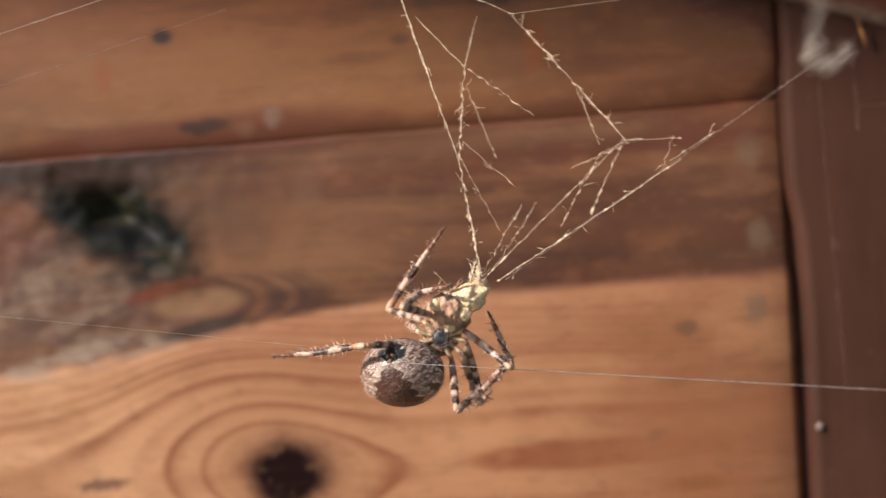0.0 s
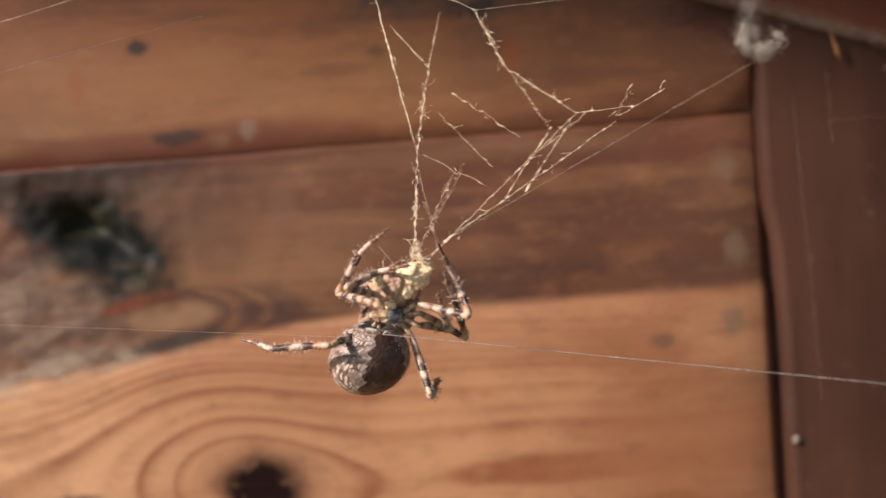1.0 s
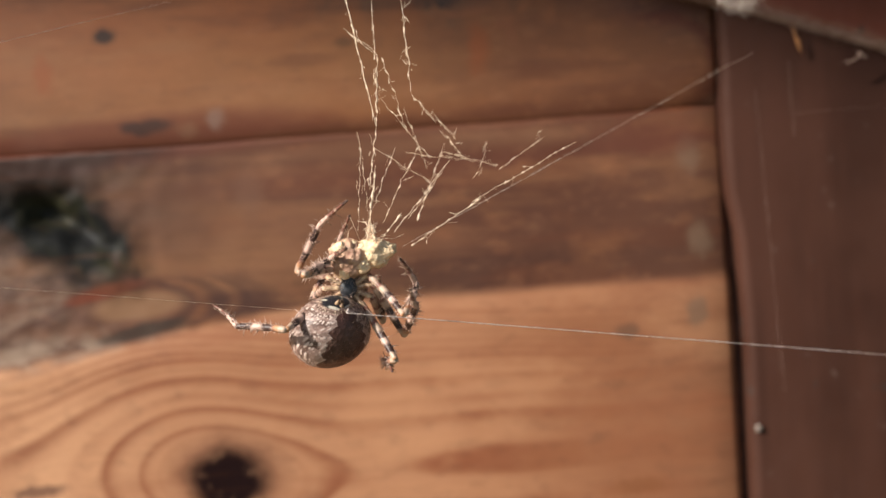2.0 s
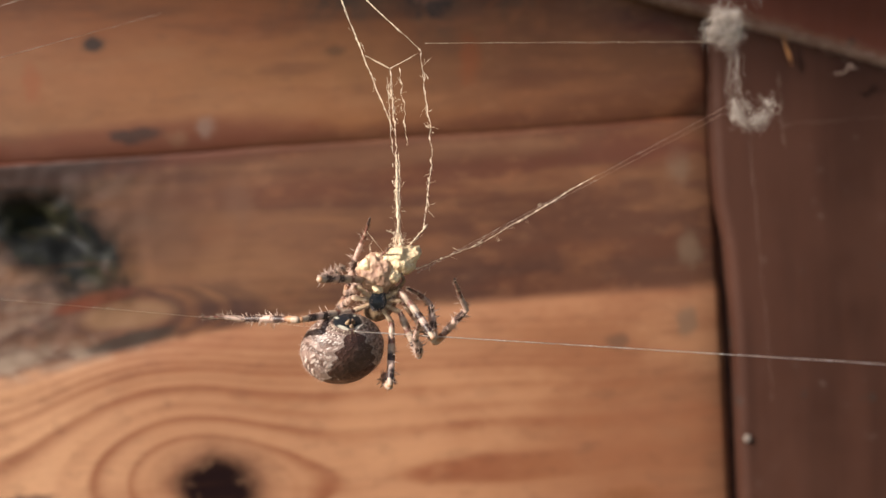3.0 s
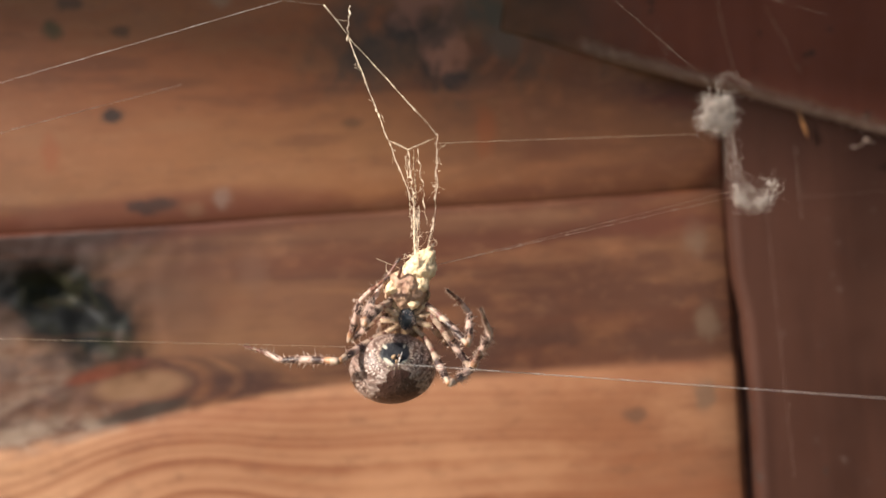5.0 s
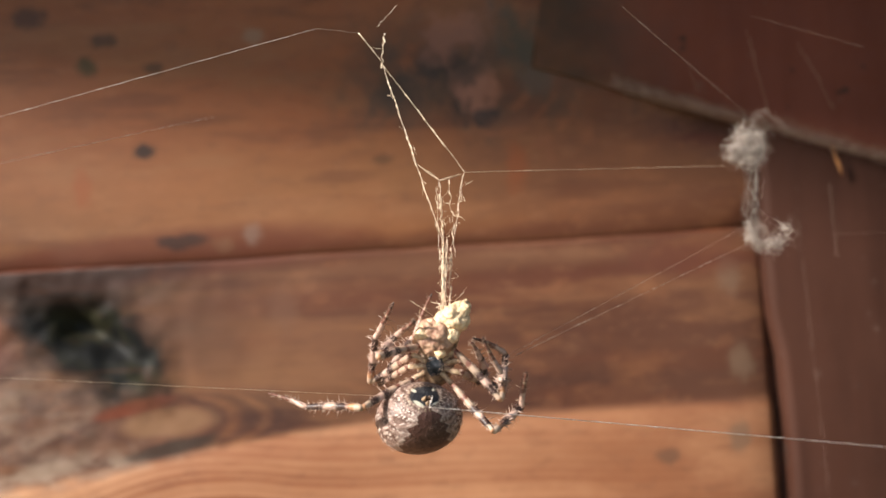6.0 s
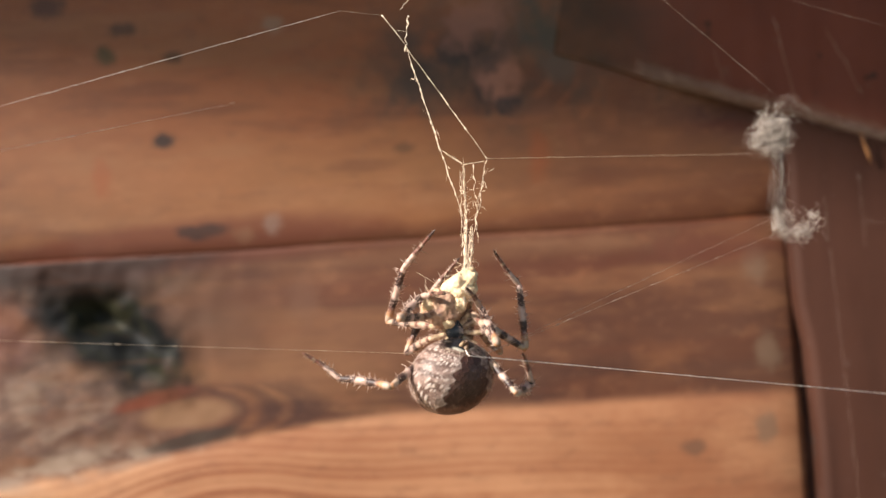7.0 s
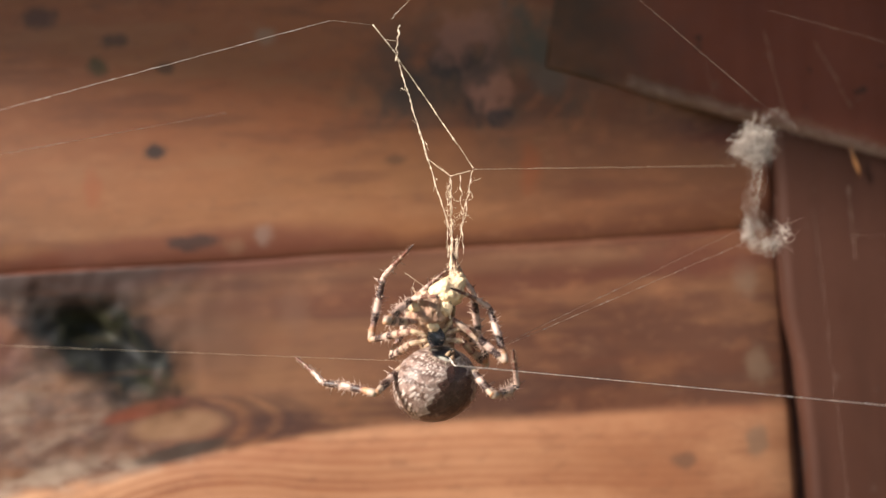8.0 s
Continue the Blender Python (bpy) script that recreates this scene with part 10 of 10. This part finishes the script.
    walk(STRANDS["n12"], [
        (0, pose(0.03158, 0.08400, 1.84400, 90.0, -29.3, 0.0)), (0.5, pose(0.03247, 0.08400, 1.84342, 90.0, -32.8, 0.0)),
        (1, pose(0.02800, 0.08400, 1.85096, 90.0, -26.5, 0.0)), (1.5, pose(0.02668, 0.08400, 1.84777, 90.0, -22.1, 0.0)),
        (1.7, pose(0.02270, 0.08400, 1.84598, 90.0, -18.5, 0.0)), (2.8, pose(0.00301, 0.08094, 1.83458, -41.2, -80.1, 130.8)),
        (3, pose(0.00206, 0.08093, 1.83638, 25.8, -80.3, 64.5)), (3.5, pose(0.00165, 0.08087, 1.84175, 42.4, -71.4, 49.2)),
        (4, pose(0.00352, 0.08085, 1.84348, 47.9, -66.9, 44.5)), (4.5, pose(0.00368, 0.08037, 1.84295, 30.3, -65.8, 62.0)),
        (5, pose(0.00219, 0.08085, 1.84270, 20.4, -72.7, 70.5)), (5.2, pose(0.00178, 0.08075, 1.84304, 23.3, -70.3, 67.9)),
        (6.3, pose(0.00117, 0.08088, 1.83946, 25.9, -75.6, 64.8)), (6.5, pose(0.00144, 0.08085, 1.84075, 24.1, -72.0, 67.0)),
        (7, pose(0.00081, 0.08043, 1.84246, 26.3, -67.1, 65.5)), (7.5, pose(-0.00029, 0.08070, 1.84339, 46.2, -64.4, 46.8)),
        (8, pose(0.00031, 0.08084, 1.84203, 26.6, -70.7, 64.7)),
    ])
    walk(STRANDS["n13"], [
        (0, pose(0.00597, 0.08400, 1.83058, 90.0, -53.6, 0.0)), (0.5, pose(0.00642, 0.08400, 1.82964, 90.0, -37.5, 0.0)),
        (1, pose(0.00021, 0.08400, 1.83625, 90.0, -59.0, 0.0)), (1.5, pose(-0.00301, 0.08400, 1.83637, -90.0, -80.0, 180.0)),
        (1.7, pose(-0.00455, 0.08400, 1.83803, -90.0, -86.7, 180.0)), (2.8, pose(0.00300, 0.08082, 1.83467, -47.9, -81.1, 137.5)),
        (3, pose(0.00206, 0.08081, 1.83648, 30.0, -81.9, 60.2)), (3.5, pose(0.00125, 0.08017, 1.83949, 47.7, -73.4, 43.5)),
        (4, pose(0.00271, 0.07977, 1.84026, 53.2, -69.0, 38.8)), (4.5, pose(0.00318, 0.07878, 1.83925, 34.4, -69.2, 57.3)),
        (5, pose(0.00203, 0.07974, 1.83933, 23.4, -75.6, 67.2)), (5.2, pose(0.00152, 0.07937, 1.83925, 26.8, -73.5, 64.2)),
        (6.3, pose(0.00106, 0.08036, 1.83776, 30.0, -77.8, 60.6)), (6.5, pose(0.00120, 0.07969, 1.83728, 27.7, -74.9, 63.1)),
        (7, pose(0.00044, 0.07888, 1.83873, 30.0, -70.6, 61.4)), (7.5, pose(-0.00127, 0.07930, 1.83972, 51.3, -66.8, 41.0)),
        (8, pose(-0.00003, 0.07952, 1.83824, 30.6, -73.7, 60.5)),
    ])
    walk(STRANDS["tether"], [
        (0, pose(-0.00803, 0.07100, 1.82105, 96.6, 11.9, 29.3)), (0.5, pose(-0.00635, 0.07100, 1.82309, 97.7, 13.4, 30.3)),
        (1, pose(-0.00606, 0.07100, 1.82486, 96.9, 12.7, 28.7)), (1.5, pose(-0.00642, 0.07100, 1.82461, 96.1, 11.7, 27.7)),
        (1.7, pose(-0.00697, 0.07100, 1.82502, 95.6, 11.2, 27.0)), (2.8, pose(-0.00408, 0.07100, 1.82520, 95.3, 10.5, 26.9)),
        (3, pose(-0.00443, 0.07100, 1.82514, 95.2, 10.5, 26.7)), (3.5, pose(-0.00181, 0.07100, 1.82731, 95.6, 10.6, 27.9)),
        (4, pose(-0.00035, 0.07100, 1.83034, 96.0, 11.5, 27.7)), (4.5, pose(-0.00022, 0.07100, 1.83173, 95.8, 10.9, 28.4)),
        (5, pose(-0.00093, 0.07100, 1.82986, 95.3, 9.7, 28.7)), (5.2, pose(-0.00066, 0.07100, 1.83116, 95.6, 10.1, 29.0)),
        (6.3, pose(-0.00148, 0.07100, 1.82720, 95.9, 9.7, 31.4)), (6.5, pose(-0.00110, 0.07100, 1.82895, 95.9, 9.6, 31.6)),
        (7, pose(0.00056, 0.07100, 1.83262, 95.8, 8.9, 33.3)), (7.5, pose(0.00089, 0.07100, 1.83293, 95.8, 9.2, 32.3)),
        (8, pose(0.00012, 0.07100, 1.83249, 95.5, 8.7, 32.5)),
    ])
    walk(STRANDS["guy"], [
        (0, pose(-0.01083, 0.08200, 1.82054, -96.8, -13.6, -153.1)), (0.5, pose(-0.01091, 0.08200, 1.82163, -95.3, -10.6, -153.4)),
        (1, pose(-0.01190, 0.08200, 1.82340, -95.4, -9.6, -150.5)), (1.5, pose(-0.01199, 0.08200, 1.82296, -96.5, -11.1, -149.4)),
        (1.7, pose(-0.01290, 0.08200, 1.82385, -96.9, -11.1, -147.8)), (2.8, pose(-0.01012, 0.08200, 1.82502, -97.1, -11.6, -148.3)),
        (3, pose(-0.00987, 0.08200, 1.82459, -97.4, -12.1, -148.2)), (3.5, pose(-0.00797, 0.08200, 1.82734, -95.7, -10.0, -150.2)),
        (4, pose(-0.00488, 0.08200, 1.83125, -93.9, -7.0, -150.9)), (4.5, pose(-0.00475, 0.08200, 1.83276, -93.6, -6.7, -151.8)),
        (5, pose(-0.00485, 0.08200, 1.83134, -93.6, -6.9, -152.5)), (5.2, pose(-0.00503, 0.08200, 1.83100, -93.6, -6.8, -152.3)),
        (6.3, pose(-0.00588, 0.08200, 1.82817, -93.7, -7.7, -154.3)), (6.5, pose(-0.00521, 0.08200, 1.82980, -93.3, -7.0, -154.5)),
        (7, pose(-0.00457, 0.08200, 1.83259, -92.8, -6.1, -155.6)), (7.5, pose(-0.00549, 0.08200, 1.83295, -92.7, -5.6, -153.8)),
        (8, pose(-0.00526, 0.08200, 1.83283, -92.9, -6.1, -154.6)),
    ])
    walk(STRANDS["spin"], [
        (0, pose(-0.00803, 0.07100, 1.82105, 87.6, -2.0, 50.1)), (0.5, pose(-0.00635, 0.07100, 1.82309, 94.0, 2.3, 60.1)),
        (1, pose(-0.00606, 0.07100, 1.82486, 83.6, -1.4, 77.9)), (1.5, pose(-0.00642, 0.07100, 1.82461, 39.9, -4.5, 86.2)),
        (1.7, pose(-0.00697, 0.07100, 1.82502, 7.9, -6.2, 89.1)), (2.8, pose(-0.00408, 0.07100, 1.82520, 51.4, -12.8, 74.5)),
        (3, pose(-0.00443, 0.07100, 1.82514, 63.9, -12.1, 67.0)), (3.5, pose(-0.00181, 0.07100, 1.82731, 62.9, -10.7, 70.1)),
        (4, pose(-0.00035, 0.07100, 1.83034, 53.1, -23.0, 62.5)), (4.5, pose(-0.00022, 0.07100, 1.83173, 43.1, -23.1, 69.8)),
        (5, pose(-0.00093, 0.07100, 1.82986, 26.0, -27.6, 77.3)), (5.2, pose(-0.00066, 0.07100, 1.83116, 22.6, -21.2, 81.5)),
        (6.3, pose(-0.00148, 0.07100, 1.82720, 22.0, -26.2, 79.9)), (6.5, pose(-0.00110, 0.07100, 1.82895, 21.2, -19.2, 82.7)),
        (7, pose(0.00056, 0.07100, 1.83262, -31.9, -13.8, 98.5)), (7.5, pose(0.00089, 0.07100, 1.83293, -61.0, -13.9, 113.4)),
        (8, pose(0.00012, 0.07100, 1.83249, -38.7, -16.7, 102.9)),
    ])
    walk(cobweb_wad, [
        (0, pose(0.06027, 0.10500, 1.87188, 0.0, 4.0, 0.0)), (0.1, pose(0.06462, 0.10500, 1.87726, 0.0, -4.0, 0.0)),
        (0.2, pose(0.05558, 0.10500, 1.87310, 0.0, 4.0, 0.0)), (0.3, pose(0.05962, 0.10500, 1.87210, 0.0, -4.0, 0.0)),
        (0.4, pose(0.05950, 0.10500, 1.87402, 0.0, 4.0, 0.0)), (0.5, pose(0.06633, 0.10500, 1.87749, 0.0, -4.0, 0.0)),
        (0.6, pose(0.06370, 0.10500, 1.87392, 0.0, 4.0, 0.0)), (0.7, pose(0.06551, 0.10500, 1.87297, 0.0, -4.0, 0.0)),
        (0.8, pose(0.05952, 0.10500, 1.87221, 0.0, 4.0, 0.0)), (0.9, pose(0.05796, 0.10500, 1.87368, 0.0, -4.0, 0.0)),
        (1, pose(0.05381, 0.10500, 1.87579, 0.0, 4.0, 0.0)), (1.1, pose(0.05315, 0.10500, 1.87634, 0.0, -4.0, 0.0)),
        (1.2, pose(0.05244, 0.10500, 1.88298, 0.0, 4.0, 0.0)), (1.3, pose(0.05322, 0.10500, 1.88518, 0.0, -4.0, 0.0)),
        (1.5, pose(0.05532, 0.10500, 1.88435, 0.0, -4.0, 0.0)), (1.7, pose(0.05504, 0.10500, 1.88414, 0.0, -4.0, 0.0)),
        (2.8, pose(0.05482, 0.10500, 1.86520, 0.0, -10.6, 0.0)), (3, pose(0.05556, 0.10500, 1.86442, 0.0, -12.0, 0.0)),
        (3.5, pose(0.05250, 0.10500, 1.86173, 0.0, -12.1, 0.0)), (4, pose(0.05594, 0.10500, 1.86221, 0.0, -25.0, 0.0)),
        (4.5, pose(0.05567, 0.10500, 1.86358, 0.0, -20.4, 0.0)), (5, pose(0.05135, 0.10500, 1.86246, 0.0, -18.7, 0.0)),
        (5.2, pose(0.05043, 0.10500, 1.86368, 0.0, -28.2, 0.0)), (6.3, pose(0.05029, 0.10500, 1.86174, 0.0, -0.9, 0.0)),
        (6.5, pose(0.05033, 0.10500, 1.86241, 0.0, -5.2, 0.0)), (7, pose(0.04939, 0.10500, 1.86163, 0.0, -7.7, 0.0)),
        (7.5, pose(0.04934, 0.10500, 1.86196, 0.0, -7.7, 0.0)), (8, pose(0.04843, 0.10500, 1.86192, 0.0, 0.8, 0.0)),
    ])
    walk(STRANDS["rope"], [
        (0, pose(0.00646, 0.08050, 1.82951, 0.9, -29.4, -1.8)), (0.5, pose(0.00593, 0.08050, 1.82925, -7.6, -26.7, 16.5)),
        (1, pose(0.00254, 0.08050, 1.83563, -10.4, -27.7, 21.6)), (1.5, pose(-0.00238, 0.08050, 1.83113, -2.5, -6.8, 20.2)),
        (1.7, pose(-0.00057, 0.08050, 1.83234, -9.5, -28.7, 19.3)), (2.8, pose(0.00502, 0.08050, 1.83289, -1.3, -22.0, 3.6)),
        (3, pose(0.00398, 0.08050, 1.83184, -7.6, -13.3, 30.1)), (3.3, pose(0.00637, 0.08050, 1.83368, -6.3, -16.9, 24.5)), (3.5, pose(0.00694, 0.08050, 1.83135, -74.1, -36.0, 80.5)),
        (4, pose(0.00781, 0.08050, 1.83838, -70.1, -19.0, 83.3)), (4.5, pose(0.00614, 0.08050, 1.84003, -90.6, -20.2, 90.2)),
        (5, pose(0.00241, 0.08050, 1.84268, -86.9, -31.4, 88.4)), (5.2, pose(0.00203, 0.08050, 1.84328, -87.0, -31.6, 88.4)),
        (6.3, pose(0.00140, 0.08050, 1.83945, -86.6, -31.1, 88.2)), (6.5, pose(0.00166, 0.08050, 1.84074, -86.1, -31.4, 88.0)),
        (7, pose(0.00114, 0.08050, 1.84342, -86.1, -32.4, 87.9)), (7.5, pose(0.00013, 0.08050, 1.84372, -87.2, -32.5, 88.5)),
        (8, pose(0.00054, 0.08050, 1.84200, -87.0, -32.3, 88.4)),
    ])
    walk(STRANDS["rope_far"], [
        (0, pose(0.01691, 0.08017, 1.83541, -1.7, -28.9, 3.5)), (0.5, pose(0.01621, 0.08355, 1.83464, 3.8, -30.0, -7.5)),
        (1, pose(0.01242, 0.08441, 1.84120, -3.2, -30.3, 6.3)), (1.5, pose(0.00880, 0.08462, 1.83256, -10.8, -34.0, 18.8)),
        (1.7, pose(0.00937, 0.08398, 1.83810, -8.9, -26.7, 19.2)), (2.8, pose(0.01613, 0.08119, 1.83739, -2.5, -23.2, 6.4)),
        (3, pose(0.01408, 0.08636, 1.83459, 4.3, -27.0, -9.3)), (3.3, pose(0.00637, 0.08050, 1.83368, -10.0, -14.4, 35.0)), (3.4, pose(0.00745, 0.08529, 1.83604, 25.2, -51.9, -13.1)), (3.5, pose(0.00854, 0.09008, 1.83840, 92.7, -39.6, -91.7)),
        (4, pose(0.00914, 0.09177, 1.84229, 76.3, -22.7, -84.6)), (4.5, pose(0.00609, 0.09176, 1.84417, 60.7, -15.5, -81.5)),
        (5, pose(0.00269, 0.09074, 1.84893, 89.0, -28.1, -89.5)), (5.2, pose(0.00231, 0.09072, 1.84957, 88.8, -27.6, -89.4)),
        (6.3, pose(0.00172, 0.09077, 1.84565, 90.1, -27.5, -90.1)), (6.5, pose(0.00202, 0.09074, 1.84699, 90.5, -26.8, -90.2)),
        (7, pose(0.00152, 0.09063, 1.84985, 90.4, -25.2, -90.2)), (7.5, pose(0.00040, 0.09062, 1.85017, 89.1, -24.9, -89.6)),
        (8, pose(0.00083, 0.09064, 1.84842, 89.9, -25.4, -90.0)),
    ])
    walk(STRANDS["haul"], [
        (0, pose(0.00763, 0.08000, 1.82972, 76.5, -24.2, 30.4)), (0.5, pose(0.00672, 0.08000, 1.82964, 76.9, -23.5, 30.1)),
        (1, pose(0.00294, 0.08000, 1.83586, 77.9, -21.3, 30.6)), (1.5, pose(-0.00119, 0.08000, 1.83115, 77.9, -23.5, 28.3)),
        (1.7, pose(-0.00053, 0.08000, 1.83259, 80.0, -21.9, 25.2)), (2.8, pose(0.00486, 0.08000, 1.83279, 78.6, -18.4, 32.6)),
        (3, pose(0.00418, 0.08000, 1.83147, 78.6, -18.3, 32.5)), (3.5, pose(0.00909, 0.08000, 1.83450, 78.4, -16.8, 35.3)),
        (4, pose(0.00966, 0.08000, 1.83751, 79.7, -15.4, 34.3)), (4.5, pose(0.00837, 0.08000, 1.84144, 83.7, -9.6, 33.7)),
        (5, pose(0.00474, 0.08000, 1.84200, 85.5, -7.3, 31.5)), (5.2, pose(0.00455, 0.08000, 1.84220, 85.5, -7.4, 31.6)),
        (6.3, pose(0.00071, 0.08000, 1.82682, 78.7, -19.0, 31.5)), (6.5, pose(0.00126, 0.08000, 1.82843, 79.5, -17.4, 31.9)),
        (7, pose(0.00303, 0.08000, 1.83229, 80.7, -14.1, 33.8)), (7.5, pose(0.00322, 0.08000, 1.83286, 79.8, -15.5, 33.9)),
        (8, pose(0.00266, 0.08000, 1.83274, 80.2, -15.3, 33.3)),
    ])
    walk(STRANDS["haul_pair"], [
        (0, pose(0.00763, 0.08030, 1.82968, 76.6, -24.1, 30.2)), (0.5, pose(0.00673, 0.08030, 1.82960, 77.1, -23.4, 29.9)),
        (1, pose(0.00294, 0.08030, 1.83585, 78.0, -21.2, 30.4)), (1.5, pose(-0.00120, 0.08030, 1.83113, 78.0, -23.4, 28.1)),
        (1.7, pose(-0.00054, 0.08030, 1.83258, 80.2, -21.7, 25.0)), (2.8, pose(0.00486, 0.08030, 1.83276, 75.7, -20.1, 36.6)),
        (3, pose(0.00417, 0.08000, 1.83132, 77.1, -17.7, 32.3)), (3.5, pose(0.00910, 0.08030, 1.83448, 75.1, -18.5, 39.9)),
        (4, pose(0.00967, 0.08030, 1.83749, 76.9, -16.9, 38.8)), (4.5, pose(0.00838, 0.08030, 1.84144, 82.0, -10.4, 38.0)),
        (5, pose(0.00474, 0.08030, 1.84199, 84.5, -7.8, 35.3)), (5.2, pose(0.00456, 0.08030, 1.84219, 84.4, -7.9, 35.4)),
        (6.3, pose(0.00072, 0.08030, 1.82679, 76.0, -20.7, 35.2)), (6.5, pose(0.00127, 0.08030, 1.82840, 76.9, -18.9, 35.7)),
        (7, pose(0.00304, 0.08030, 1.83228, 78.3, -15.4, 37.9)), (7.5, pose(0.00322, 0.08030, 1.83285, 77.1, -16.9, 38.1)),
        (8, pose(0.00267, 0.08030, 1.83273, 77.7, -16.6, 37.4)),
    ])


motions()
